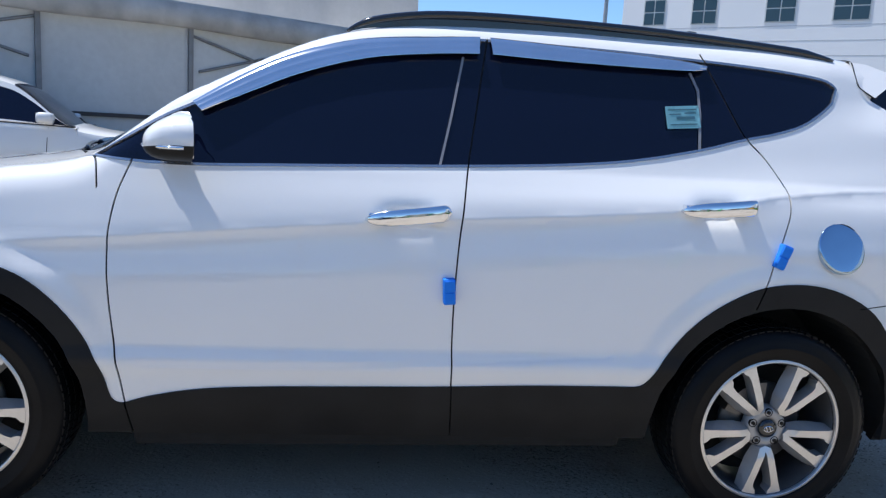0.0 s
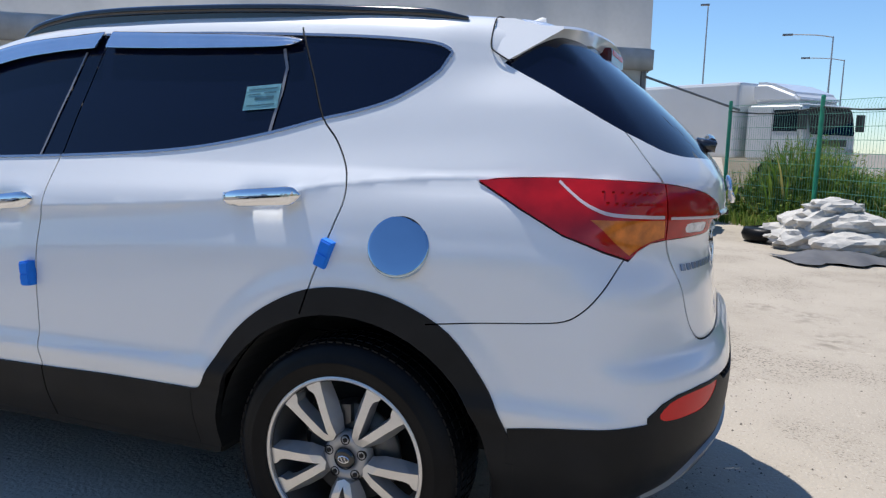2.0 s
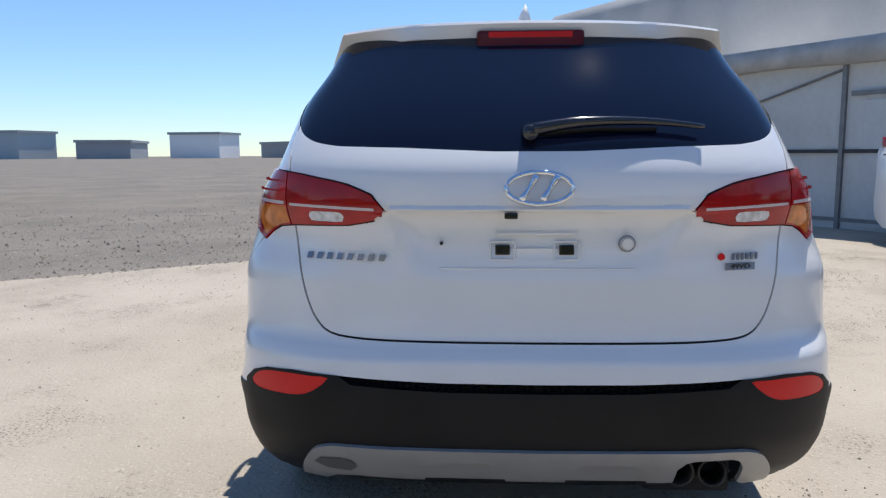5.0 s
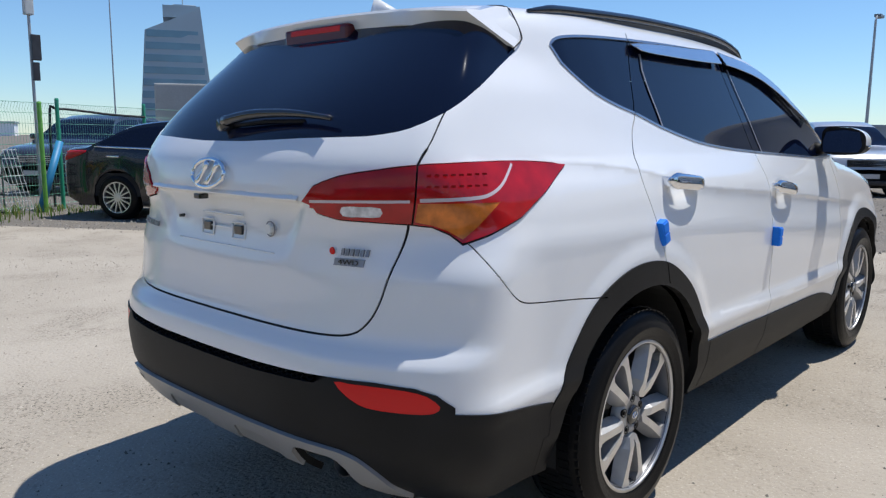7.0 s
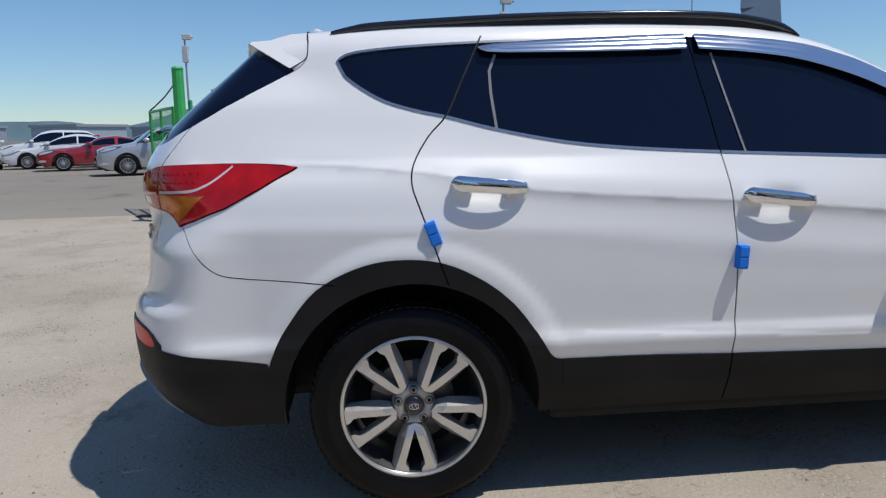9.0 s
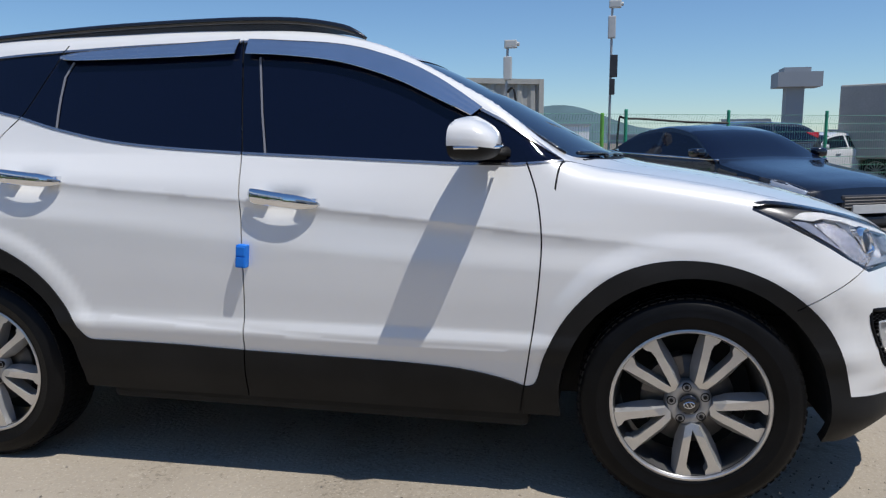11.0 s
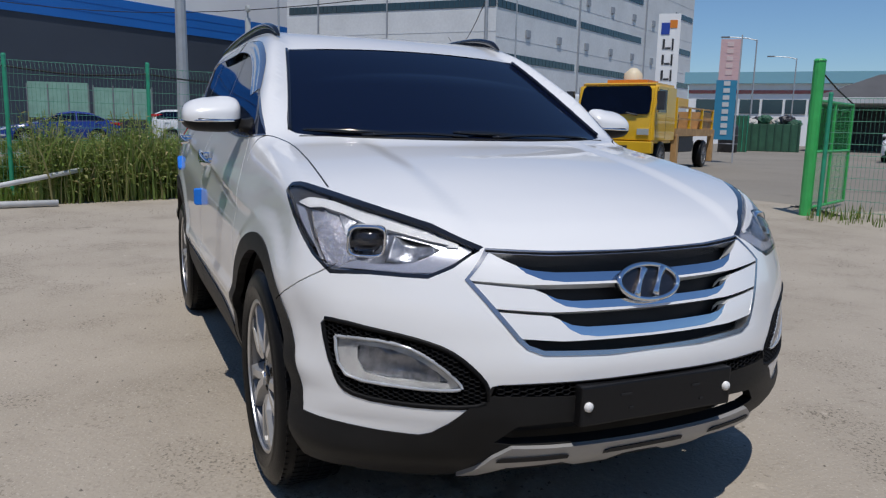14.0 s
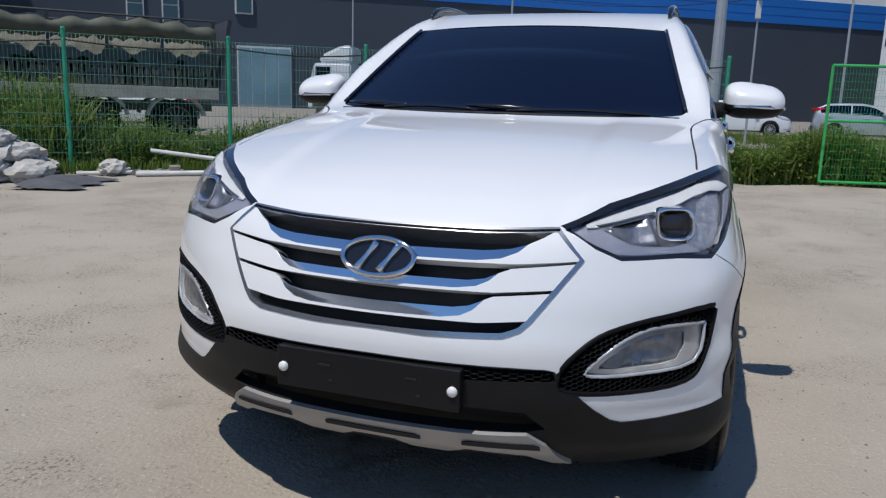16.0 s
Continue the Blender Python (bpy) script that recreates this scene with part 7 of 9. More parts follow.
camera_pole(-.72, 9.98, 2.93, "slim grey pole with a security camera and white box", .1)
camera_pole(-5.9, 16.0, 3.7, "tall thin pole carrying a small security camera")
camera_pole(1.15, 11.25, 3.75, "grey pole with a dark box and security camera")
camera_pole(-15.3, 1.9, 3.9, "pole with a small security camera beyond the fence")
gp = thing("gate_post", "yellow-green steel post standing before the wire fence", "gate post", "gate posts")
post(gp, (1.02, 10.72), 1.72, .035, mat("yellow_green_paint", (.16, .42, .07), .5, vary=.15, scale=7))
lm = thing("mesh_panel", "loose pale wire mesh panel leaning on the fence", "mesh panel", at=pose(.35, 10.70, 0, -16, 0, 26))
for k in range(9):
    bm = bmesh.new()
    cyl(bm, (.08 * k, 0, .02), (.08 * k, 0, 1.05), .006, seg=5)
    part("mesh_wire", bm, PIPEWHITE, lm)
for k in range(8):
    bm = bmesh.new()
    cyl(bm, (-.02, 0, .05 + .14 * k), (.66, 0, .05 + .14 * k), .006, seg=5)
    part("mesh_wire", bm, PIPEWHITE, lm)
bm = bmesh.new()
cyl(bm, (.98, 10.85, .02), (1.42, 11.05, 1.12), .06, seg=12)
tagged(part("blue_pipe", bm, mat("blue_plastic_pipe", (.03, .22, .42), .5, vary=.1, scale=5), smooth=True), "thick blue plastic pipe leaning on the fence", "pipe")
bm = bmesh.new()
tube(bm, smooth_line([(1.30, 11.10, .05), (1.32, 11.12, 1.55), (1.50, 11.20, 1.66), (2.6, 11.72, 1.60), (3.4, 12.08, 1.58)], n=5), .022, 6)
tagged(part("fence_hose", bm, CABLE), "black hose tied along the top of the fence", "hose")
for z_, w_ in ((2.42, .07), (2.10, .05)):
    bm = bmesh.new()
    box(bm, 1.13, 1.13 + 2 * w_, 11.14, 11.22, z_, z_ + .36 * w_ / .05 * .8, .01)
    tagged(part("junction_box", bm, STEELDARK), "small black box strapped to a camera pole", "junction box", "junction boxes")
bm = bmesh.new()
tube(bm, smooth_line([(-.62, 9.97, 2.1), (-.50, 9.93, 2.15), (-.46, 9.92, 1.6), (-.66, 9.9, 1.1), (-.80, 9.88, .6), (-.75, 9.86, .1)], n=5), .022, 6)
tube(bm, smooth_line([(-.40, 9.93, 1.8), (-.42, 9.9, 1.0), (-.62, 9.88, .4), (-.52, 9.86, .05)], n=5), .018, 6)
tagged(part("hanging_cable", bm, CABLE), "thick black cables hanging from a pole", "cable")


# ---- vehicles in the yard and on the road ----
def wheel_simple(parent, x, y, r, w, rim_mat, spokes=14):
    bm = bmesh.new()
    s = 1 if y > 0 else -1
    m = Matrix.Translation((x, y, r)) @ (Matrix.Identity(4) if s > 0 else Matrix.Rotation(math.pi, 4, "Z"))
    lathe(bm, [(r * .66, w * .40), (r * .71, w * .51), (r * .80, w * .53), (r * .93, w * .49), (r, w * .36), (r, -w * .36), (r * .9, -w * .5), (.01, -w * .5)], 32)
    bmesh.ops.transform(bm, matrix=m, verts=bm.verts[:])
    wl = part("wheel", bm, RUBBER, parent, smooth=True)
    bm = bmesh.new()
    o = w * .46
    lathe(bm, [(r * .71, o), (r * .70, o + .010), (r * .665, o + .008), (r * .64, o - .03), (r * .62, o - .10)], 32)
    for k in range(spokes):
        q = Matrix.Rotation(2 * math.pi * k / spokes, 4, "Y")
        box(bm, r * .13, r * .66, o - .035, o - .004, -r * .030, r * .030, 0, q)
    lathe(bm, [(r * .18, o - .03), (r * .17, o + .002), (r * .10, o + .006), (.001, o + .006)], 16)
    bmesh.ops.transform(bm, matrix=m, verts=bm.verts[:])
    part("rim", bm, rim_mat, wl)
    bm = bmesh.new()
    lathe(bm, [(r * .66, o - .06), (.001, o - .06)], 24)
    bmesh.ops.transform(bm, matrix=m, verts=bm.verts[:])
    part("back_plate", bm, UNDER, wl)


SEDAN = dict(size=(4.85, 1.86, 1.47), axle=(1.42, -1.40), top=[(2.42, .55), (2.36, .70), (1.9, .82), (.95, .98), (.85, 1.01), (.0, 1.40), (-.55, 1.47), (-1.1, 1.42), (-1.9, 1.10), (-2.3, 1.05), (-2.42, .75)], belt=[(.9, .99), (-1.85, 1.07)], roof=(.02, -1.15))
WAGON = dict(size=(4.5, 1.84, 1.70), axle=(1.33, -1.30), top=[(2.25, .60), (2.18, .85), (1.9, .98), (1.05, 1.10), (.95, 1.13), (.25, 1.60), (-.3, 1.69), (-1.5, 1.66), (-2.0, 1.50), (-2.2, 1.10), (-2.25, .7)], belt=[(1.0, 1.10), (-2.1, 1.20)], roof=(.28, -1.75))
COUPE = dict(size=(4.7, 1.9, 1.36), axle=(1.40, -1.32), top=[(2.35, .55), (2.28, .74), (1.8, .86), (.75, .96), (.65, .99), (-.1, 1.32), (-.6, 1.36), (-1.1, 1.28), (-1.8, 1.05), (-2.25, .98), (-2.35, .7)], belt=[(.7, .97), (-1.7, 1.03)], roof=(-.05, -1.05))


def vehicle(name, spec, paint, at, label, group="", rim=ALLOY, rails=False, bright=False):
    """A car lofted from cross-sections, with glazed cabin, lamps laid on its skin, seams and wheels; it looks along +x."""
    l, w, h = spec["size"]
    v = thing(name, label, "car", group, at)
    top = profile(sorted(spec["top"]))
    (x_f, z_f), (x_r, z_r) = spec["belt"]
    belt = lambda x: float(np.interp(x, [x_r, x_f], [z_r, z_f]))
    rw = .33 if spec is not WAGON else .355
    ra = rw + .055
    xs = list(np.linspace(-l / 2, l / 2, 76)) + list(spec["roof"]) + [x_f, x_r]
    for ax in spec["axle"]:
        xs += [ax + ra * math.cos(a) for a in np.linspace(0, math.pi, 17)]
    xs = sorted(xs)
    xs = [x for k, x in enumerate(xs) if k == 0 or x - xs[k - 1] > .008]

    def section(x):
        e = abs(x) / (l / 2)
        hw = w / 2 * (1 - .15 * max(e - .70, 0) ** 2 / .09 - .10 * max(e - .95, 0) / .05)
        zt = float(top(x))
        cab = x_r < x < x_f
        zb = min(belt(x), zt - .02) if cab else zt - .05
        low = .21 + .16 * max(e - .84, 0) / .16
        for ax in spec["axle"]:
            d = abs(x - ax)
            if d < ra:
                low = max(low, rw + math.sqrt(ra * ra - d * d))
        low = min(low, zb - .10)
        wt = hw * (1 - .30 * min(max(zt - zb, 0) / .5, 1)) if cab else hw * .90
        mid = min(max(.56, low + .04), zb - .06)
        sh = zb - min(.07, (zb - mid) * .5)
        p = [(hw * .955, low), (hw * .985, low + (mid - low) * .35), (hw, mid), (hw * .985, mid + (sh - mid) * .45), (hw * .992, sh), (hw * .955, zb)]
        a, b = p[-1], (wt, zt - .035)
        p += [(a[0] + (b[0] - a[0]) * u, a[1] + (b[1] - a[1]) * u) for u in (.07, .86, 1.0)]
        return p + [(wt * .90, zt - .012), (wt * .5, zt), (0, zt + .010)]

    bm = bmesh.new()
    secs = [section(x) for x in xs]
    for s in (1, -1):
        rings = [[bm.verts.new((x, s * y, z)) for y, z in p] for x, p in zip(xs, secs)]
        for i, (a, b) in enumerate(zip(rings, rings[1:])):
            xm = (xs[i] + xs[i + 1]) / 2
            for k in range(len(a) - 1):
                f = bm.faces.new((a[k], a[k + 1], b[k + 1], b[k]))
                side_glass = k == 6 and x_r + .16 < xm < x_f - .10 and abs(xm - (x_f + x_r) / 2 + .1) > .045
                if side_glass or (k > 7 and (spec["roof"][0] + .03 < xm < x_f - .06 or x_r + .10 < xm < spec["roof"][1] - .03)):
                    f.material_index = 1
    bmesh.ops.remove_doubles(bm, verts=bm.verts[:], dist=1e-4)
    bmesh.ops.recalc_face_normals(bm, faces=bm.faces[:])
    body = part("body", bm, [paint, TINT], v, smooth=True)
    body.data.set_sharp_from_angle(angle=radians(34))

    def skin_y(x, z):
        p = sorted((q[1], q[0]) for q in section(x)[:9])
        return float(np.interp(z, [q[0] for q in p], [q[1] for q in p]))

    def on_skin(name, edge, material, parent, s, label="", n=12, m=5, out=.006):
        """A patch laid on the flank between a lower and an upper line: edge = (x, z low, z high) rows."""
        e = np.array(edge, float)
        bm = bmesh.new()
        grid = []
        for x in np.linspace(e[0, 0], e[-1, 0], n):
            z0, z1 = np.interp(x, e[:, 0], e[:, 1]), np.interp(x, e[:, 0], e[:, 2])
            grid.append([bm.verts.new((x, s * (skin_y(x, z) + out), z)) for z in np.linspace(z0, z1, m)])
        for a, b in zip(grid, grid[1:]):
            for k in range(m - 1):
                bm.faces.new((a[k], a[k + 1], b[k + 1], b[k]))
        bmesh.ops.recalc_face_normals(bm, faces=bm.faces[:])
        bmesh.ops.solidify(bm, geom=bm.faces[:], thickness=.004)
        return part(name, bm, material, parent, label, smooth=True)

    block("underside", -l / 2 + .25, l / 2 - .25, -w / 2 + .18, w / 2 - .18, .19, .52, UNDER, v)
    for ax in spec["axle"]:
        block("wheel_housing", ax - ra, ax + ra, -w / 2 + .03, w / 2 - .03, rw + .02, rw + ra - .03, UNDER, v)
        for s in (1, -1):
            wheel_simple(v, ax, s * (w / 2 - .115), rw, .215, rim)
    hf, hr = l / 2, -l / 2
    zf, zr = float(top(hf - .30)) - .05, float(top(hr + .25)) - .12
    for s in (1, -1):
        hl_ = on_skin("headlamp", ((hf - .78, zf + .055, zf + .085), (hf - .50, zf - .04, zf + .06), (hf - .22, zf - .11, zf - .005), (hf - .06, zf - .14, zf - .07)), LAMPDARK, v, s, "clear lamp in a dark housing")
        on_skin("lamp_glass", ((hf - .60, zf + .01, zf + .06), (hf - .45, zf - .045, zf + .045), (hf - .24, zf - .10, zf - .015), (hf - .12, zf - .12, zf - .05)), LAMPWHITE, hl_, s, out=.009)
        on_skin("tail_lamp", ((hr + .01, zr - .10, zr + .05), (hr + .18, zr - .08, zr + .06), (hr + .42, zr - .01, zr + .07), (hr + .55, zr + .04, zr + .06)), REDLENS, v, s, "red lamp")
        on_skin("fog_lamp", ((hf - .34, .39, .44), (hf - .20, .36, .45), (hf - .08, .36, .43)), LAMPWHITE, v, s, out=.004)
        on_skin("sill_trim", [(x, .225, .285) for x in np.linspace(spec["axle"][1] + ra + .02, spec["axle"][0] - ra - .02, 3)], STEELDARK, v, s, out=.004, m=2)
        on_skin("belt_trim", [(x, belt(x) - .005, belt(x) + .016) for x in np.linspace(x_r + .10, x_f - .02, 8)], CHROME if bright else STEELDARK, v, s, out=.004, n=20, m=2)
        for x in (x_f - .30, (x_f + x_r) / 2 - .12, x_r + .55):
            bm = bmesh.new()
            tube(bm, [(x - .06 * u, s * (skin_y(x, z) + .0005), z) for u, z in zip(np.linspace(0, 1, 7), np.linspace(belt(x) - .02, .32, 7))], .004, 4)
            part("door_seam", bm, GAP, v)
        bm = bmesh.new()
        box(bm, x_f - .40, x_f - .22, s * (w / 2 - .005), s * (w / 2 + .175), belt(x_f) + .03, belt(x_f) + .155, .045)
        box(bm, x_f - .34, x_f - .25, s * (w / 2 - .10), s * (w / 2 + .03), belt(x_f) + .02, belt(x_f) + .06, .01)
        part("door_mirror", bm, paint, v, smooth=True)
        for x in (x_f - 1.02, (x_f + x_r) / 2 - .95):
            bm = bmesh.new()
            zh = belt(x) - .13
            box(bm, x - .10, x + .10, s * (skin_y(x, zh) - .004), s * (skin_y(x, zh) + .028), zh - .013, zh + .015, .009)
            part("door_handle", bm, CHROME if bright else paint, v, smooth=True)
        if rails:
            bm = bmesh.new()
            tube(bm, [(x, s * w * .335, float(top(x)) + .035) for x in np.linspace(spec["roof"][1], spec["roof"][0] - .1, 9)], .018, 6)
            part("roof_rail", bm, STEELGREY, v)
    gz = zf - .10
    gr_ = block("grille", hf - .10, hf - .004, -w * .22, w * .22, gz - .16, gz, STEELDARK, v, "dark grille with bright bars", .03)
    for k in range(4):
        block("grille_bar", hf - .02, hf + .006, -w * .205, w * .205, gz - .14 + k * .036, gz - .128 + k * .036, CHROME, gr_)
    block("lower_intake", hf - .2, hf - .015, -w * .34, w * .34, .26, .37, STEELDARK, v, "", .03)
    block("plate", hf - .02, hf + .012, -.26, .26, .41, .51, PANELWHITE, v, "", .004)
    block("rear_plate", hr - .010, hr + .02, -.26, .26, .62, .73, PANELWHITE, v, "", .004)
    return v


def facing(front, rear):
    """The pose of a vehicle between its front and rear axle places."""
    c = ((front[0] + rear[0]) / 2, (front[1] + rear[1]) / 2)
    return pose(c[0], c[1], 0, 0, 0, math.degrees(math.atan2(front[1] - rear[1], front[0] - rear[0])))


vehicle("sedan", SEDAN, BLACKCAR, facing((3.55, 6.95), (2.15, 9.35)), "dark blue-black sedan with multi-spoke wheels on gravel", "parked cars", bright=True)
vehicle("suv", WAGON, WHITEVAN, facing((9.9, 11.7), (8.6, 14.0)), "white sport utility vehicle with dark windows on gravel", "parked cars", rails=True)
vehicle("suv", WAGON, GREYCAR, facing((-1.25, -9.75), (1.42, -9.95)), "dark grey sport utility vehicle parked along the shed", "parked cars", rails=True)
vehicle("suv", WAGON, WHITEVAN, facing((3.12, -6.8), (5.7, -6.3)), "white high car parked near the shed wall", "parked cars")
vehicle("suv", WAGON, SILVERCAR, facing((15.6, 2.6), (17.9, 3.9)), "silver car parked nose-on at the gravel lot", "parked cars")
vehicle("coupe", COUPE, REDCAR, facing((-13.9, 28.6), (-11.3, 29.6)), "dark red low sports car in the far lot", "far parked cars")
vehicle("suv", WAGON, SILVERCAR, facing((-9.9, 23.6), (-7.5, 24.6)), "silver car parked behind the green gate", "far parked cars")
vehicle("sedan", SEDAN, WHITEVAN, facing((-16.3, 31.2), (-13.6, 32.0)), "white sedan in a row of parked cars", "far parked cars")
vehicle("suv", WAGON, WHITEVAN, facing((-18.2, 34.5), (-15.7, 35.4)), "white high car at the end of a parked row", "far parked cars")
vehicle("suv", WAGON, WHITEVAN, facing((-18.4, 31.0), (-19.6, 33.4)), "white car facing out beside the dark shelter", "far parked cars")
vehicle("sedan", SEDAN, GREYCAR, facing((-14.5, 36.5), (-11.8, 37.3)), "dark sedan standing behind other parked cars", "far parked cars")
vehicle("sedan", SEDAN, BLUECAR, facing((-33.0, -4.5), (-33.2, -1.8)), "blue sedan on the road beyond the fence", "road cars")
vehicle("suv", WAGON, WHITEVAN, facing((-36, 4.2), (-36.2, 1.6)), "white sport utility vehicle far across the road", "road cars")
vehicle("suv", WAGON, SILVERCAR, facing((-36, 9.6), (-36.2, 7.0)), "pale sport utility vehicle far across the road", "road cars")
vehicle("sedan", SEDAN, WHITEVAN, facing((-15.9, -18.5), (-17.2, -16.1)), "white sedan behind the olive truck", "road cars")
vehicle("sedan", SEDAN, GREYCAR, facing((10.5, 19.5), (8.6, 21.5)), "dark sedan behind the wire fence", "parked cars")
vehicle("suv", WAGON, GREYCAR, facing((3.0, 14.9), (4.9, 16.3)), "dark grey high car standing close behind the wire fence", "parked cars")
vehicle("sedan", SEDAN, WHITEVAN, facing((5.6, 18.6), (7.6, 20.2)), "white car half hidden behind the wire fence", "parked cars")


def truck_wheels(v, xs, w, r=.48, width=.28, rim=STEELGREY):
    for x in xs:
        for s in (1, -1):
            wheel_simple(v, x, s * (w / 2 - width / 2), r, width, rim)


def truck_cab(v, x0, x1, w, z0, z1, paint, slope=.25, fair=0.0, plain=False):
    """A forward-control cab; the windscreen is at x1."""
    bm = bmesh.new()
    pts = [(x0, z0), (x1 - .03, z0), (x1, z0 + (z1 - z0) * .45), (x1 - slope, z1 - .06), (x1 - slope - .12, z1), (x0, z1)]
    prism(bm, pts, w, Matrix.Translation((0, w / 2, 0)) @ Matrix.Rotation(radians(90), 4, "X"))
    bmesh.ops.recalc_face_normals(bm, faces=bm.faces[:])
    bmesh.ops.bevel(bm, geom=bm.edges[:], offset=.09, segments=3, affect="EDGES")
    cab = part("cab", bm, paint, v, smooth=True)
    cab.data.set_sharp_from_angle(angle=radians(25))
    h = z1 - z0
    bm = bmesh.new()
    a, b = (x1 + .012, z0 + h * .475), (x1 - slope + .030, z1 - .10)
    rim_ = [(u, v_) for u, v_ in ((-.90, 0), (.90, 0), (.96, .10), (.965, .5), (.93, .90), (.86, 1), (-.86, 1), (-.93, .90), (-.965, .5), (-.96, .10))]
    bm.faces.new([bm.verts.new((a[0] + (b[0] - a[0]) * v_ + .012, w * .465 * u, a[1] + (b[1] - a[1]) * v_)) for u, v_ in rim_])
    bmesh.ops.solidify(bm, geom=bm.faces[:], thickness=.02)
    part("windscreen", bm, TINT, cab)
    for s in (1, -1):
        block("side_window", x1 - slope - .85 if x1 - x0 > 1.3 else x0 + .2, x1 - slope - .12, s * (w / 2 - .01), s * (w / 2 + .012), z0 + h * .52, z1 - .18, TINT, cab)
        for xd in (x1 - slope - .90, x1 - .22):
            block("door_seam", xd, xd + .012, s * (w / 2 - .01), s * (w / 2 + .003), z0 + h * .08, z1 - .12, GAP, cab)
        block("headlamp", x1 - .06, x1 + .02, s * (w / 2 - .45), s * (w / 2 - .12), z0 + h * .14, z0 + h * .24, LAMPWHITE, cab)
        block("mirror", x1 - .1, x1 + .05, s * (w / 2 + .08), s * (w / 2 + .28), z0 + h * .55, z0 + h * .85, STEELDARK, cab)
    block("bumper", x1 - .15, x1 + .06, -w / 2, w / 2, z0 - .28, z0 + .05, paint, cab, "", .03)
    if plain:
        for s in (1, -1):
            bm = bmesh.new()
            tube(bm, [(x1 + .03, s * w * .30, z0 + h * .46), (x1 + .05, s * w * .16, z0 + h * .50)], .022, 6)
            part("wiper", bm, STEELDARK, cab)
        block("air_slot", x1 - .03, x1 + .012, -w * .16, w * .16, z0 + h * .15, z0 + h * .21, STEELDARK, cab)
        block("bumper_slot", x1 + .04, x1 + .066, -w * .2, -w * .06, z0 - .19, z0 - .07, STEELDARK, cab)
        block("bumper_slot", x1 + .04, x1 + .066, w * .06, w * .2, z0 - .19, z0 - .07, STEELDARK, cab)
        block("badge_plate", x1 - .03, x1 + .012, -.14, .14, z0 + h * .33, z0 + h * .37, CHROME, cab)
    else:
        block("grille", x1 - .03, x1 + .012, -w * .3, w * .3, z0 + h * .28, z0 + h * .40, STEELDARK, cab)
    if fair:
        bm = bmesh.new()
        prism(bm, [(x0, z1), (x1 - slope - .2, z1), (x1 - slope - .35, z1 + fair * .45), (x0 + .5, z1 + fair), (x0, z1 + fair)], w * .86, Matrix.Translation((0, w * .43, 0)) @ Matrix.Rotation(radians(90), 4, "X"))
        bmesh.ops.recalc_face_normals(bm, faces=bm.faces[:])
        bmesh.ops.bevel(bm, geom=bm.edges[:], offset=.12, segments=3, affect="EDGES")
        part("roof_fairing", bm, paint, cab)
    return cab


def small_truck(at, label):
    """A light flatbed truck with a crew cab; it looks along +x."""
    v = thing("flatbed_truck", label, "truck", "flatbed trucks", at)
    truck_cab(v, .55, 2.45, 1.68, .62, 1.98, WHITEVAN, .42)
    block("frame", -2.5, 1.6, -.35, .35, .45, .62, UNDER, v)
    block("bed_floor", -2.55, .50, -.85, .85, .76, .84, WHITEVAN, v)
    for s in (1, -1):
        block("bed_side", -2.55, .50, s * .82, s * .86, .84, 1.20, WHITEVAN, v)
    block("bed_tail", -2.56, -2.52, -.85, .85, .84, 1.20, WHITEVAN, v)
    bm = bmesh.new()
    for s in (-.75, -.4, 0, .4, .75):
        tube(bm, smooth_line([(.46, s, .9), (.46, s, 1.75), (.56, s, 1.95), (.75, s, 2.0)], n=4), .022, 6)
    for z in (1.3, 1.7):
        tube(bm, [(.46, -.75, z), (.46, .75, z)], .02, 6)
    part("cab_guard", bm, WHITEVAN, v, "white tube guard behind the cab")
    block("rear_window", .53, .549, -.6, .6, 1.4, 1.8, TINT, v)
    truck_wheels(v, (1.75, -1.35), 1.62, .33, .19)
    return v


small_truck(facing((20.9, -2.3), (20.5, .6)), "white crew-cab flatbed truck with a tube guard")
small_truck(facing((23.6, -1.6), (23.1, 1.4)), "white crew-cab flatbed truck standing behind another")
small_truck(facing((26.3, 2.2), (25.8, 5.0)), "white flatbed truck at the back of the lot")

# olive truck
v = thing("military_truck", "olive drab cargo truck with slatted sides and canvas load", "truck", at=pose(-10.65, -15.23, 0, 0, 0, math.degrees(math.atan2(-6.2, 6.4))))
PALEBOARD = mat("pale_dusty_board", (.36, .35, .30), .85, vary=.18, scale=3, fine=.1)
truck_cab(v, 2.25, 4.1, 2.40, 1.0, 2.85, OLIVE, .12)
for k in range(5):
    block("roof_bar", 2.4 + k * .32, 2.45 + k * .32, -1.0, 1.0, 2.95, 3.0, STEELDARK, v)
for s_ in (1, -1):
    block("roof_rack_side", 2.3, 3.8, s_ * 1.02, s_ * 1.07, 2.86, 3.02, STEELDARK, v)
block("intake_box", 1.80, 2.18, -1.15, 1.15, 1.25, 2.95, PALEBOARD, v, "tall grey box behind the cab", .03)
block("headboard", 1.10, 1.72, -1.2, 1.2, 1.4, 2.98, STEELDARK, v, "dark headboard")
block("chassis", -4.6, 3.7, -.5, .5, .75, 1.0, OLIVE, v)
block("cargo_floor", -4.6, 1.7, -1.2, 1.2, 1.30, 1.40, OLIVE, v)
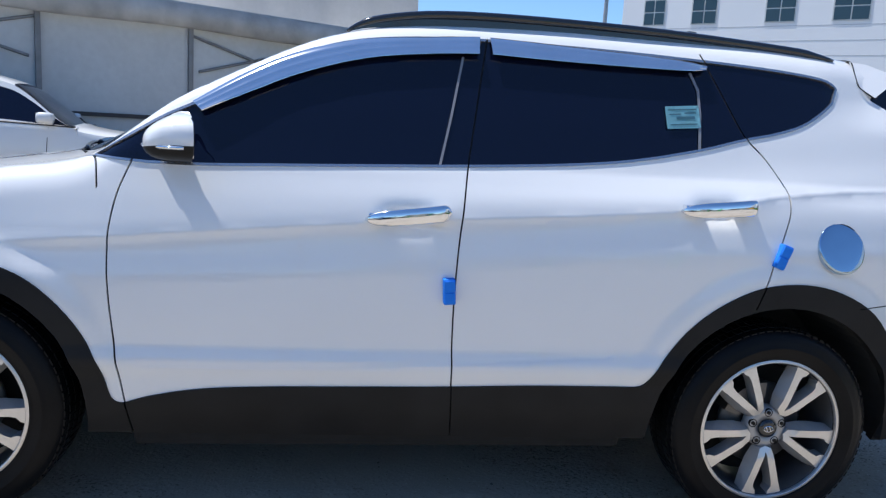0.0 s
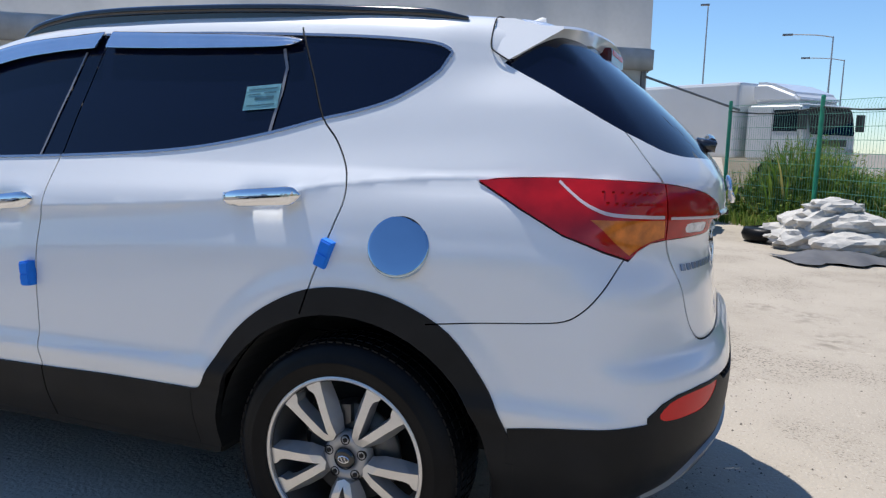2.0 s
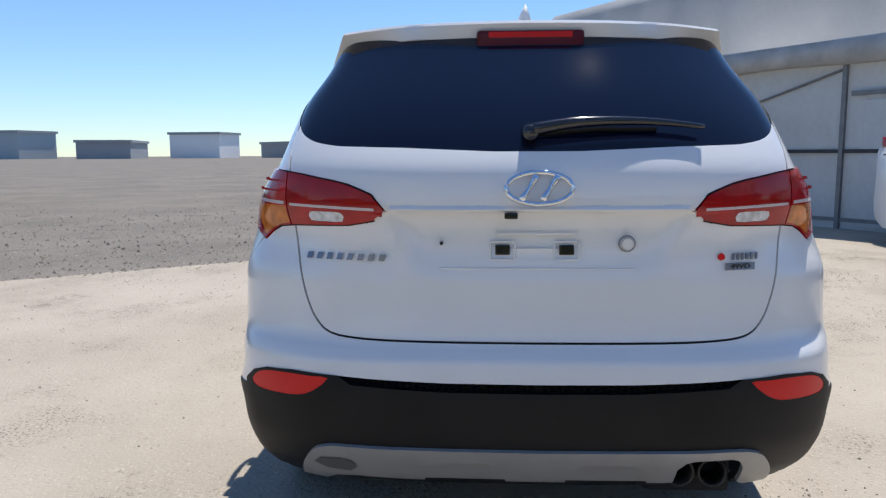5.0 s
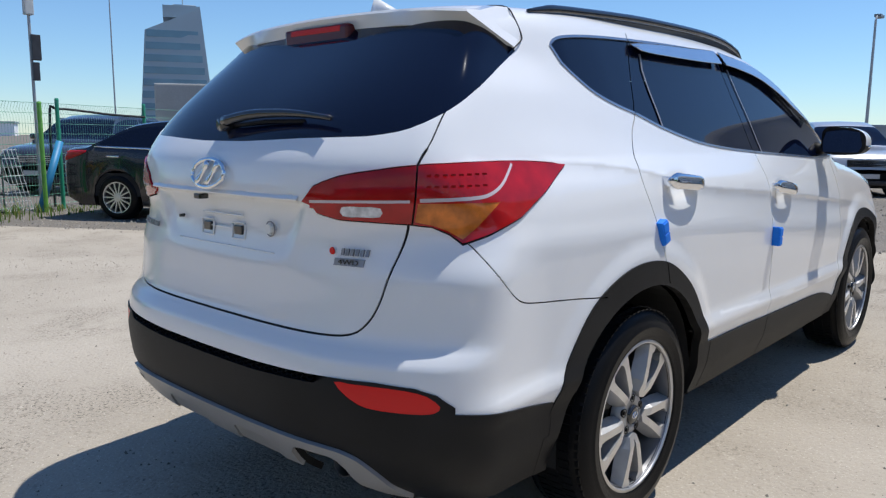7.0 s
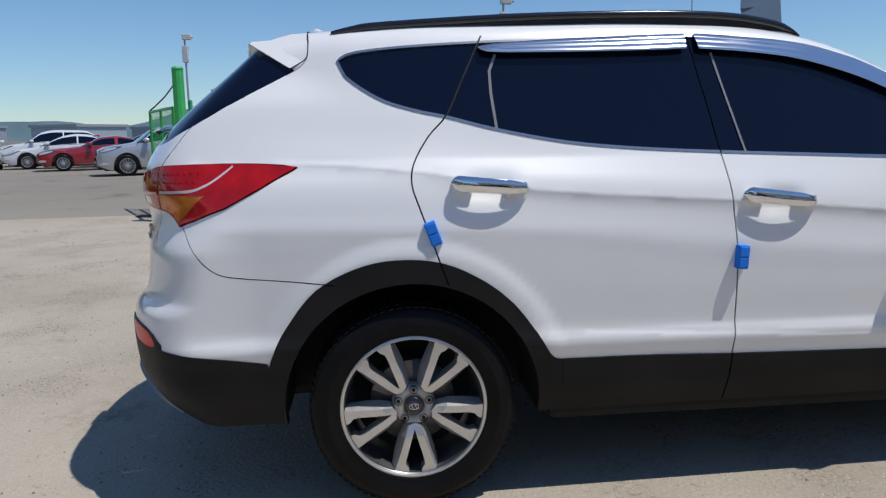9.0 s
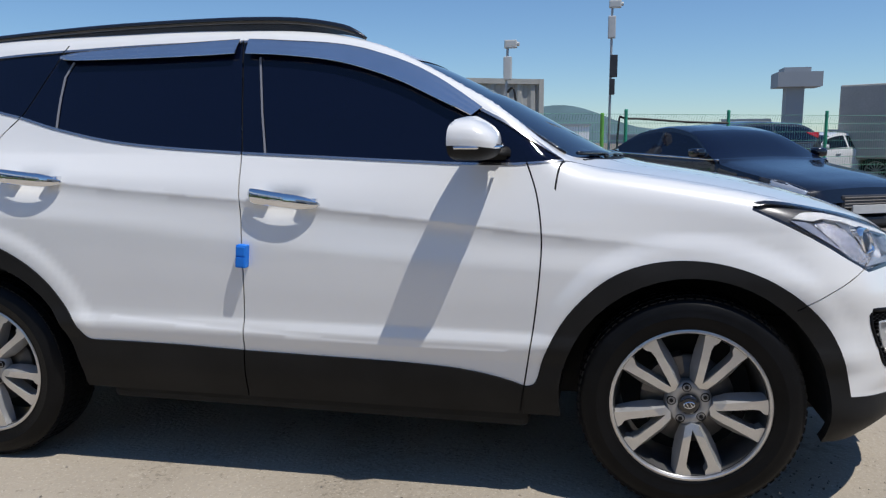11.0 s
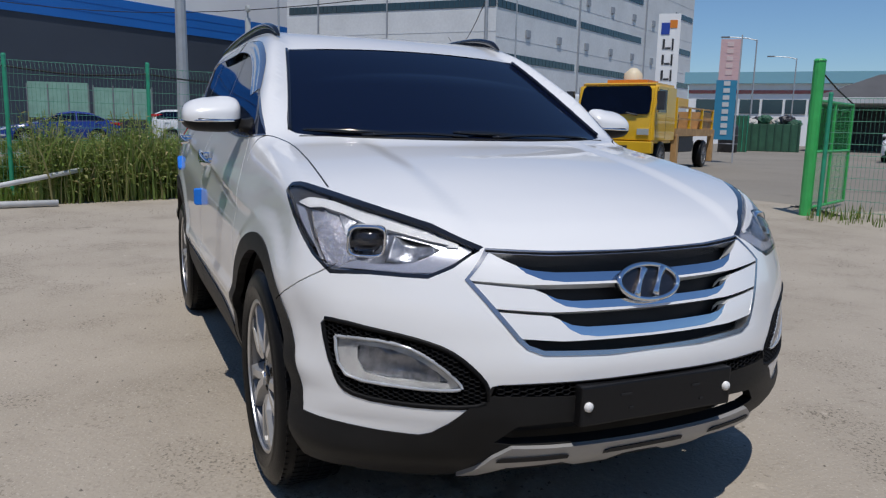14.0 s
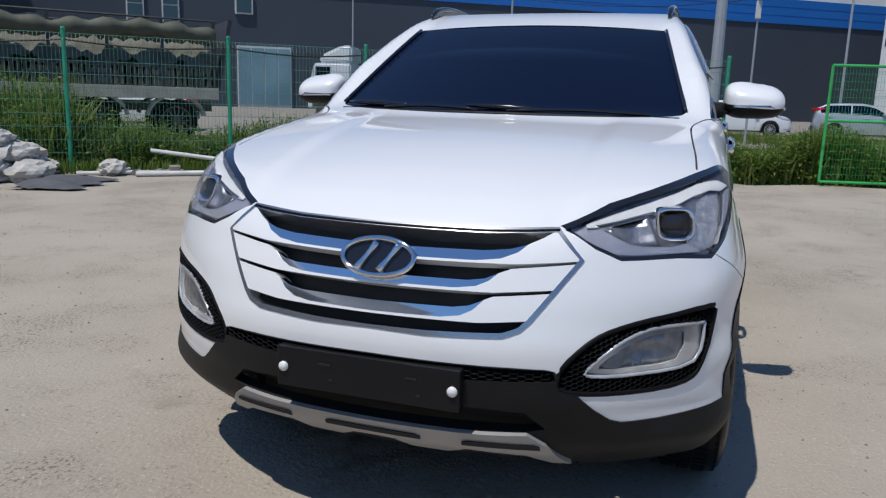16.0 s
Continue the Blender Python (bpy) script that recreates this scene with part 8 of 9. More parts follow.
for s_ in (1, -1):
    block("sill_board", -4.65, 1.9, s_ * 1.22, s_ * 1.30, 1.07, 1.36, PALEBOARD, v, "pale dusty side board", .01)
    for k in range(44):
        block("slat", -4.6 + k * .148, -4.52 + k * .148, s_ * 1.19, s_ * 1.23, 1.38, 1.86, OLIVE, v)
    for z in (1.62, 1.86):
        block("side_rail", -4.65, 1.9, s_ * 1.18, s_ * 1.24, z - .03, z + .03, STEELDARK, v)
    for k in range(6):
        block("stake", -4.6 + k * 1.26, -4.52 + k * 1.26, s_ * 1.18, s_ * 1.25, 1.1, 3.02, STEELDARK, v)
    bm = bmesh.new()
    tube(bm, [(x, s_ * (1.16 + .03 * math.sin(x * 3.1)), 2.72 + .05 * math.sin(x * 1.7)) for x in np.linspace(-4.6, 1.7, 40)], [.20 + .05 * math.sin(k * 1.3) + .03 * rng.random() for k in range(40)], 8)
    part("rolled_cover", bm, OLIVE, v, "rolled dark cover", smooth=True)
    bm = bmesh.new()
    tube(bm, [(-4.65, s_ * 1.2, 3.03), (1.7, s_ * 1.2, 3.03)], .03, 6)
    part("top_rail", bm, STEELDARK, v)
bm = bmesh.new()
nx, ny = 60, 16
gr_ = [[bm.verts.new((-4.5 + 6.0 * i / nx, -1.19 + 2.38 * j / ny, 1.88 + .52 * min(1, 4.5 * min(j, ny - j) / ny) + .09 * math.sin(i * .55 + j) + .05 * math.sin(i * 1.7 - j * 1.1) + .05 * rng.random())) for j in range(ny + 1)] for i in range(nx + 1)]
for i in range(nx):
    for j in range(ny):
        bm.faces.new((gr_[i][j], gr_[i + 1][j], gr_[i + 1][j + 1], gr_[i][j + 1]))
part("load_cover", bm, CANVAS, v, "rumpled grey canvas", smooth=True)
bm = bmesh.new()
prism(bm, [(-4.70, 1.30), (-4.62, 1.30), (-4.95, 3.10), (-5.05, 3.10)], 2.4, Matrix.Translation((0, 1.2, 0)) @ Matrix.Rotation(radians(90), 4, "X"))
bmesh.ops.recalc_face_normals(bm, faces=bm.faces[:])
part("tailgate", bm, STEELDARK, v, "dark leaning tailgate")
for s_ in (1, -1):
    block("tool_box", -.9, .7, s_ * .62, s_ * 1.18, .55, 1.05, OLIVE, v, "", .03)
    for x in (-3.6, -1.75, 3.0):
        bm = bmesh.new()
        for y in (.86, 1.20):
            tube(bm, [(x + .70 * math.cos(a), s_ * y, .56 + .60 * math.sin(a)) for a in np.linspace(.15, math.pi - .15, 16)], .045, 6)
        part("mudguard", bm, PALEBOARD, v, "dusty mudguard hoops")
truck_wheels(v, (-3.6, -1.75, 3.0), 2.4, .52, .32, OLIVE)

# white lorry with a flat bed, behind the road
v = thing("flatbed_lorry", "white lorry cab with roof fairing and a long empty bed", "truck", at=facing((-30.5, -16.9), (-32.4, -7.9)))
truck_cab(v, 3.05, 5.1, 2.45, 1.0, 2.85, WHITEVAN, .2, .85)
block("bed", -5.6, 2.75, -1.22, 1.22, 1.18, 1.36, STEELDARK, v, "dark flat bed")
block("chassis", -5.4, 4.6, -.45, .45, .78, 1.10, STEELDARK, v)
block("headboard", 2.62, 2.68, -1.15, 1.15, 1.36, 1.75, STEELDARK, v)
for x, h_ in ((1.25, 3.05), (-.1, 2.2), (-2.2, 2.2), (-5.5, 2.2)):
    for s_ in (1, -1):
        block("stake", x, x + .08, s_ * 1.14, s_ * 1.20, 1.36, h_, STEELDARK, v)
for s_ in (1, -1):
    bm = bmesh.new()
    cyl(bm, (-.1, s_ * .82, .86), (.75, s_ * .82, .86), .28, seg=14)
    part("fuel_tank", bm, STEELDARK, v, "dark round tank", smooth=True)
    block("side_guard", -.9, .9, s_ * 1.12, s_ * 1.16, .62, .74, STEELDARK, v)
    block("locker", 1.85, 2.75, s_ * .6, s_ * 1.15, .55, 1.12, STEELDARK, v, "", .03)
    for x in (-.75, -5.2):
        block("mud_flap", x, x + .03, s_ * .85, s_ * 1.18, .35, 1.12, RUBBER, v)
    for x in (-1.55, -2.95, -4.35):
        block("wing", x - .55, x + .55, s_ * .84, s_ * 1.2, 1.06, 1.10, STEELDARK, v)
truck_wheels(v, (3.75, 1.25, -1.55, -2.95, -4.35), 2.4, .5, .3)
# box lorry behind the fence by the shed
v = thing("box_lorry", "white box lorry with a rounded roof fairing behind weeds", "truck", at=facing((-4.3, -21.3), (.4, -24.9)))
truck_cab(v, 2.2, 4.1, 2.45, .95, 2.55, WHITEVAN, .15, .62)
block("cargo_box", -5.5, 1.95, -1.24, 1.24, 1.0, 3.2, WHITEVAN, v, "", .10)
truck_wheels(v, (3.1, -2.6, -3.9), 2.4, .5, .3)
# yellow work truck
v = thing("work_truck", "yellow crew truck with a lift deck and beacon", "truck", at=facing((-14.35, 12.55), (-17.15, 16.85)))
truck_cab(v, 1.45, 3.55, 2.30, .85, 2.52, YELLOW, .22, plain=True)
block("chassis", -3.4, 2.6, -.45, .45, .62, .85, STEELDARK, v)
block("deck", -3.5, 1.3, -1.12, 1.12, 1.05, 1.28, DECKTAN, v, "worn ochre deck")
for x_ in (1.0, -3.3):
    for s in (1, -1):
        block("outrigger_leg", x_, x_ + .22, s * .98, s * 1.16, .18, 1.1, DECKTAN, v, "", .02)
block("under_deck_locker", -1.2, .4, -1.0, 1.0, .55, 1.05, STEELDARK, v, "dark locker under the deck", .03)
block("deck_box", -3.3, -2.0, -1.05, 1.05, 1.28, 1.85, DECKTAN, v, "worn ochre box")
block("winch_block", -1.2, -.3, -.5, .5, 1.28, 1.75, STEELDARK, v, "dark winch", .04)
for z in (1.55, 1.9):
    for s in (1, -1):
        block("deck_rail", -3.3, 1.1, s * 1.05, s * 1.10, z, z + .05, DECKTAN, v)
for x in (1.1, -.4, -1.9, -3.3):
    for s in (1, -1):
        block("stanchion", x, x + .1, s * 1.03, s * 1.11, 1.2, 1.95 + .25 * (x > 1), YELLOW, v)
block("crane_arm", -3.3, 1.2, -.25, .2, 2.05, 2.32, YELLOW, v)
block("beacon_rack", 1.6, 2.6, -.6, .6, 2.52, 2.64, ORANGE, v)
bm = bmesh.new()
lathe(bm, [(.28, 2.64), (.26, 2.85), (.10, 3.0), (.01, 3.02)], 16, "z", (2.1, 0, 0))
part("roof_dome", bm, mat("cream_plastic", (.70, .60, .42), .5), v, "cream dome on the roof", smooth=True)
truck_wheels(v, (2.55, -2.3), 2.2, .46, .28)
# bus
v = thing("minibus", "white and pale teal bus with large windows", "bus", at=facing((-29.4, 12.6), (-26.6, 17.8)))
block("body", -4.2, 4.2, -1.15, 1.15, .45, 2.75, WHITEVAN, v, "", .12)
block("lower_skirt", -4.22, 4.22, -1.17, 1.17, .40, 1.15, BUSTEAL, v, "", .05)
for i in range(6):
    for s in (1, -1):
        block("side_window", -4.0 + i * 1.32, -2.85 + i * 1.32, s * 1.145, s * 1.165, 1.35, 2.35, WINDOW, v)
block("windscreen", 4.19, 4.215, -1.0, 1.0, 1.2, 2.4, WINDOW, v)
block("roof_unit", -2.2, .6, -.7, .7, 2.75, 2.95, WHITEVAN, v, "", .06)
truck_wheels(v, (2.7, -2.5), 2.2, .45, .27)
# box trailer, dumpster, boxes on the gravel lot
v = thing("box_trailer", "pale grey box trailer parked behind the fence", "trailer", at=pose(10.2, 19.0, 0, 0, 0, -34))
block("cargo_box", -2.6, 2.2, -1.15, 1.15, .75, 2.75, CONTAINER, v, "", .05)
block("chassis", -2.6, 3.4, -.5, .5, .5, .75, STEELDARK, v)
truck_wheels(v, (-1.6, 1.9), 2.1, .4, .26)
v = thing("waste_container", "green steel waste container with a rusty side, heaped with rubbish", "waste container", at=pose(13.2, 15.6, 0, 0, 0, -52))
bm = bmesh.new()
prism(bm, [(-2.9, .3), (2.5, .3), (2.9, 1.95), (-2.9, 1.95)], 2.2, Matrix.Translation((0, 1.1, 0)) @ Matrix.Rotation(radians(90), 4, "X"))
bmesh.ops.recalc_face_normals(bm, faces=bm.faces[:])
part("bin", bm, mat("green_bin_paint", (.03, .13, .07), .6, vary=.3, scale=1.5), v)
block("rust_side", -2.4, 1.2, -1.13, -1.10, .6, 1.7, RUST, v)
for x in (2.2, 2.75):
    block("end_post", x, x + .16, -1.16, 1.16, .3, 2.2, mat("green_bin_dark", (.025, .10, .06), .6), v)
for i in range(16):
    bm = bmesh.new()
    crumple(bm, rng.uniform(.22, .42), rng.uniform(.2, .4), rng.uniform(.14, .26), .35)
    bmesh.ops.translate(bm, vec=(rng.uniform(-2.3, 1.8), rng.uniform(-.8, .8), rng.uniform(1.92, 2.05)), verts=bm.verts[:])
    part("rubbish_bag", bm, rng.choice((BAG, STEELDARK, RUST, STONE)), v)
v = thing("storage_box", "pale grey metal storage box at the back of the lot", "storage box", "storage boxes", at=pose(18.6, 20.0, 0, 0, 0, -46))
block("body", -2.0, 2.0, -1.1, 1.1, 0, 2.75, PANELWHITE, v, "", .03)
block("opening", .1, 1.4, -1.12, -1.09, 1.2, 2.3, WINDOW, v)
v = thing("storage_box", "red and white painted metal box", "storage box", "storage boxes", at=pose(15.8, 22.4, 0, 0, 0, -46))
block("body", -1.8, 1.8, -1.1, 1.1, 0, 2.6, REDCAR, v, "", .03)
block("white_stripe", -1.82, -.6, -1.12, -1.08, .4, 2.5, PANELWHITE, v)


# ---- buildings ----
def strip_windows(parent, x0, x1, y, z0, z1, count, frame_mat, mat_=WINDOW):
    w = (x1 - x0) / count
    for i in range(count):
        fr = block("window", x0 + i * w + w * .06, x0 + (i + 1) * w - w * .06, y - .06, y - .02, z0, z1, mat_, parent)


def siding(parent, x0, x1, y, zs, material):
    for z in zs:
        block("panel_joint", x0, x1, y - .02, y - .005, z, z + .05, material, parent)


# long dark grey and blue hall across the road
h = thing("logistics_hall", "long hall clad in dark grey, blue and white sheets", "building", at=frame_at((-44.0, -76.0), (-110.5, 25.0)))
HL = math.hypot(66.5, 101.0)
block("wall", 0, HL, 0, 40, 0, 11.85, WALLGREY, h, "dark grey cladding")
block("blue_band", -.1, HL, -.15, 40, 11.85, 14.8, WALLBLUE, h, "blue cladding")
block("white_band", -.1, HL, -.1, 40, 14.8, 24, WALLWHITE, h, "white cladding")
for x in (27.2, 30.5):
    fr = block("window", x, x + 1.65, -.25, -.02, 6.9, 11.2, PANELWHITE, h, "tall white-framed window")
    for k in range(3):
        block("pane", x + .15, x + 1.5, -.32, -.24, 7.05 + k * 1.4, 8.3 + k * 1.4, WINDOW, fr)
for x in (37.5,):
    fr = block("window", x, x + 1.8, -.25, -.02, 9.3, 11.3, PANELWHITE, h)
    block("pane", x + .18, x + 1.62, -.32, -.24, 9.45, 11.15, WINDOW, fr)
for x in (37.6,):
    fr = block("glass_door", x, x + 5.5, -.25, -.02, 0, 6.2, PANELWHITE, h, "wide glazed entrance")
    for k in range(4):
        block("pane", x + .15 + k * 1.34, x + 1.35 + k * 1.34, -.32, -.24, .3, 6.0, TOWERGLASS, fr)
siding(h, 0, HL, -.15, (12.8, 13.8), mat("blue_joint", (.010, .085, .34), .6))
# white office block with window bands
WB0, WB1, WB2 = (-85.1, 18.2), (-66.4, 35.5), (-95.9, 87.5)
BANDS = (8.05, 13.28, 18.5, 23.7)
b = thing("white_block", "large white industrial block with long window bands", "building", at=frame_at(WB0, WB1))
bw = math.dist(WB0, WB1)
block("wall", 0, bw, 0, 46, 0, 30, DUSTWHITE, b, "white cladding")
block("grey_cladding", 16.1, bw - .05, -.08, -.01, 0, 7.9, WALLMID, b, "grey panel section")
for z in BANDS:
    block("band_recess", .3, bw - .02, -.02, -.005, z - .02, z + .78, WALLGREY, b, "dark window band")
    strip_windows(b, .4, bw - .1, -.01, z, z + .76, 44, DUSTWHITE)
siding(b, 0, bw, 0, (3, 5.5, 10.8, 16.0, 21.2), mat("white_joint", (.46, .47, .49), .6))
for x in (4.2, 12.9):
    block("downpipe", x, x + .14, -.2, -.02, 0, 30, WALLMID, b)
# its long side, running off from the corner
bs_ = thing("white_block", "long side of a white industrial block with window bands", "building", at=frame_at(WB1, WB2))
bl = math.dist(WB1, WB2)
block("wall", .1, bl, .05, 14, 0, 30, DUSTWHITE, bs_, "white cladding")
for z in BANDS:
    for x0, x1, n in ((.2, bl * .30, 22), (bl * .32, bl * .64, 24), (bl * .86, bl - .5, 10)):
        block("band_recess", x0, x1, .03, .045, z - .02, z + .78, WALLGREY, bs_, "dark window band")
        strip_windows(bs_, x0, x1, .04, z, z + .76, n, DUSTWHITE)
for i in range(6):
    for z in (10.8, 16.1, 21.3):
        block("vent", 6 + i * 7.2, 6.9 + i * 7.2, -.15, .04, z, z + .8, WALLMID, bs_)
for x in (bl * .31, bl * .66):
    block("downpipe", x, x + .16, -.15, .04, 0, 30, WALLMID, bs_)
siding(bs_, .1, bl, .05, (3, 5.5, 10.3, 15.4, 20.6), bpy.data.materials["white_joint"])
# white building with small windows beyond the olive truck
c = thing("white_building", "white clad building with small four-pane windows and grey base", "building", at=frame_at((-24.2, -66.0), (-57.2, -38.0)))
cwid = 22.0
block("wall", 0, cwid, 0, 22, 7.5, 21, WALLWHITE, c, "white cladding")
block("base", .05, cwid, -.1, 22, 0, 7.5, WALLMID, c, "grey base")
for x0, x1 in ((2.0, 4.0), (6.3, 8.5), (12.4, 14.8), (17.5, 20.2)):
    fr = block("window", x0, x1, -.05, -.01, 11.7, 14.0, PANELWHITE, c)
    wp = (x1 - x0 - .3) / 2
    for a_ in (0, 1):
        for b_ in (0, 1):
            block("pane", x0 + .1 + a_ * (wp + .1), x0 + .1 + wp + a_ * (wp + .1), -.07, -.04, 11.8 + b_ * 1.1, 12.8 + b_ * 1.1, WINDOW, fr)
for z in (9.0, 10.2, 11.4, 14.3, 15.5, 16.8, 18.2):
    block("panel_joint", 0, cwid, -.012, -.002, z, z + .035, mat("pale_joint", (.45, .46, .48), .6) if z == 9.0 else bpy.data.materials["pale_joint"], c)
# glass tower
tw = thing("glass_tower", "slanted glass office tower with horizontal bands", "building", at=pose(58.5, 112.5, 0, 0, 0, -28))
bm = bmesh.new()
for p in ((-5.6, -5, 0), (5.9, -5, 0), (5.9, 5, 0), (-5.6, 5, 0), (-4.2, -4, 17.0), (4.0, -4, 20.6), (4.0, 4, 20.6), (-4.2, 4, 17.0)):
    bm.verts.new(p)
bmesh.ops.convex_hull(bm, input=bm.verts[:])
part("core", bm, TOWERFRAME, tw)
for k in range(9):
    z = 1.2 + k * 1.85
    f = 1 - .035 * k
    bm = bmesh.new()
    box(bm, -5.5 * f, 5.6 * f - .2 * k * .3, -5.08 + .11 * k, 5.0 - .11 * k, z, z + 1.05)
    part("glass_band", bm, TOWERGLASS, tw)
block("roof_frame", -1.5, 4.0, -3, 3, 19.2, 21.0, TOWERFRAME, tw)
bm = bmesh.new()
cyl(bm, (1.5, 0, 20), (1.5, 0, 24.5), .12, .05, 6)
cyl(bm, (0, 0, 21.5), (3.5, 0, 21.5), .12, seg=6)
part("antenna", bm, TOWERFRAME, tw)
# mast and turbine far off
bm = bmesh.new()
cyl(bm, (60, 138, 0), (60, 138, 42), .16, .08, 6)
tagged(part("radio_mast", bm, POLE), "very tall thin radio mast", "mast")
tb = thing("wind_turbine", "small white wind turbine on the horizon", "wind turbine", at=pose(107, 205, 0, 0, 0, 30))
bm = bmesh.new()
cyl(bm, (0, 0, 0), (0, 0, 13), .35, .22, 8)
part("tower", bm, WHITEVAN, tb)
for k in range(3):
    bm = bmesh.new()
    a = radians(20 + 120 * k)
    cyl(bm, (0, -.4, 13), (4.2 * math.sin(a), -.4, 13 + 4.2 * math.cos(a)), .22, .05, 6)
    part("blade", bm, WHITEVAN, tb)
ob_ = thing("hilltop_station", "far flat-topped tower on a pillar", "building", at=pose(46, 196, 0, 0, 0, 0))
block("pillar", -2, 2, -2, 2, 0, 14, WALLMID, ob_)
block("platform", -4.5, 5.5, -4, 4, 14, 17.5, WALLMID, ob_)
block("cabin", -3, 3, -3, 3, 17.5, 18.6, WALLMID, ob_)
# dark shelter with cars
s_ = thing("car_shelter", "dark grey hipped shelter roof on posts", "shelter", at=pose(-31.8, 48.2, 0, 0, 0, 35) @ Matrix.Scale(1.27, 4))
bm = bmesh.new()
lo = [bm.verts.new(p) for p in ((-3.6, -3, 2.85), (3.6, -3, 2.85), (3.6, 4, 2.85), (-3.6, 4, 2.85))]
hi = [bm.verts.new(p) for p in ((-.6, .5, 4.25), (.6, .5, 4.25))]
for f in ((0, 1, 5, 4), (1, 2, 5), (2, 3, 4, 5), (3, 0, 4)):
    bm.faces.new([(lo + hi)[i] for i in f])
part("roof", bm, mat("dark_roofing", (.09, .09, .092), .8, vary=.1, scale=1), s_, "dark grey sheet roof")
block("fascia", -3.62, 3.62, -3.05, 4.02, 2.55, 2.86, PANELWHITE, s_, "", .02)
block("back_wall", -3.5, 3.5, 3.8, 4, 0, 2.6, STEELDARK, s_)
block("side_wall", -3.5, -3.4, -1, 4, 0, 2.6, STEELDARK, s_)
for i in range(14):
    block("bar", .2 + i * .24, .24 + i * .24, -2.95, -2.90, .8, 2.55, STEELGREY, s_)
for x in (-3.45, .1, 3.35):
    block("support", x, x + .1, -2.95, -2.85, 0, 2.6, STEELGREY, s_)
# blue-roofed low building, banners
lb = thing("low_building", "long low building with a pale blue roof", "building", at=frame_at((-55.9, 51.9), (-41.05, 64.8)) @ Matrix.Scale(1.35, 4))
block("wall", 0, 14.5, 0, 8, 0, 4.3, WALLWHITE, lb)
block("roof", -.3, 14.8, -.4, 8.2, 4.3, 5.1, mat("pale_blue_roof", (.22, .44, .52), .6), lb)
strip_windows(lb, .5, 14, 0, 2.2, 3.2, 9, WALLWHITE)
block("red_stripe", 0, 14.5, -.05, -.01, 3.6, 3.85, REDCAR, lb)
sg_ = thing("sign_pylon", "tall white sign pylon with an orange and blue mark", "sign", at=pose(-20.6, 19.2, 0, 0, 0, 50))
block("board", -.42, .42, -.12, .12, 2.2, 5.75, SIGNWHITE, sg_)
block("mark_orange", .02, .30, -.14, -.12, 5.2, 5.5, ORANGE, sg_)
block("mark_blue", -.30, .02, -.14, -.12, 4.95, 5.4, SIGNBLUE, sg_)
for k, z in enumerate((4.35, 3.75, 3.15, 2.55)):
    block("lettering_bar", -.22, -.13, -.14, -.12, z + .04, z + .42, STEELDARK, sg_)
    block("lettering_bar", -.11, .10, -.14, -.12, z + .04, z + .11, STEELDARK, sg_)
    block("lettering_bar", .13, .20, -.14, -.12, z, z + .44, STEELDARK, sg_)
block("leg", -.1, .1, -.08, .08, 0, 2.2, STEELGREY, sg_)
bn = thing("banner", "tall faded pink and blue banner with pale lettering bars", "banner", at=pose(-19.0, 20.9, 0, 0, 0, 45))
block("upper_cloth", -.36, .36, -.03, .03, 3.2, 4.75, BANNERPINK, bn)
block("lower_cloth", -.42, .34, -.03, .03, .9, 3.2, BANNERBLUE, bn)
for z in np.arange(1.1, 3.0, .27):
    block("lettering_bar", -.14, .10, -.045, -.03, z, z + .17, PANELWHITE, bn)
for z in np.arange(3.4, 4.6, .27):
    block("lettering_bar", -.12, .12, -.045, -.03, z, z + .17, mat("faded_ink", (.66, .52, .50), .8), bn)
block("pole", .36, .42, -.03, .03, 0, 4.9, POLE, bn)

# bins and cages standing before the far low building
wc = thing("waste_container", "dark green mesh-sided skip piled with refuse", "waste container", at=pose(-32.6, 38.2, 0, 0, 0, 45))
block("bin", -1.7, 1.7, -.8, .8, .0, 1.75, BINGREEN, wc, "", .04)
for k in range(8):
    block("rib", -1.66 + k * .46, -1.58 + k * .46, -.86, -.79, .0, 1.8, BINDARK, wc)
for k in range(7):
    bm = bmesh.new()
    crumple(bm, .42, .36, .26, .35)
    bmesh.ops.translate(bm, vec=(-1.3 + k * .43, rng.uniform(-.4, .4), 1.8 + .12 * (k % 3)), verts=bm.verts[:])
    part("rubbish_bag", bm, (BAG, STEELDARK, BINGREEN, STONE)[k % 4], wc)
cg = thing("cage", "green steel tool cage behind the lot", "cage", at=pose(-31.6, 34.4, 0, 0, 0, 45))
block("cage_body", -.55, .55, -.6, .6, .0, 2.2, BINGREEN, cg, "", .03)
for k in range(5):
    block("bar", -.54 + k * .25, -.50 + k * .25, -.66, -.6, .0, 2.25, GREEN, cg)
tk = thing("water_tank", "dark upright tank on the gravel lot", "tank", at=pose(-30.4, 32.4, 0, 0, 0, 45))
bm = bmesh.new()
lathe(bm, [(.01, 1.75), (.30, 1.70), (.52, 1.55), (.55, 1.4), (.55, .0), (.01, .0)], 20, "z")
part("shell", bm, STEELDARK, tk, smooth=True)
for z in (.5, 1.0):
    bm = bmesh.new()
    lathe(bm, [(.55, z - .03), (.57, z), (.55, z + .03)], 20, "z")
    part("hoop", bm, STEELGREY, tk, smooth=True)

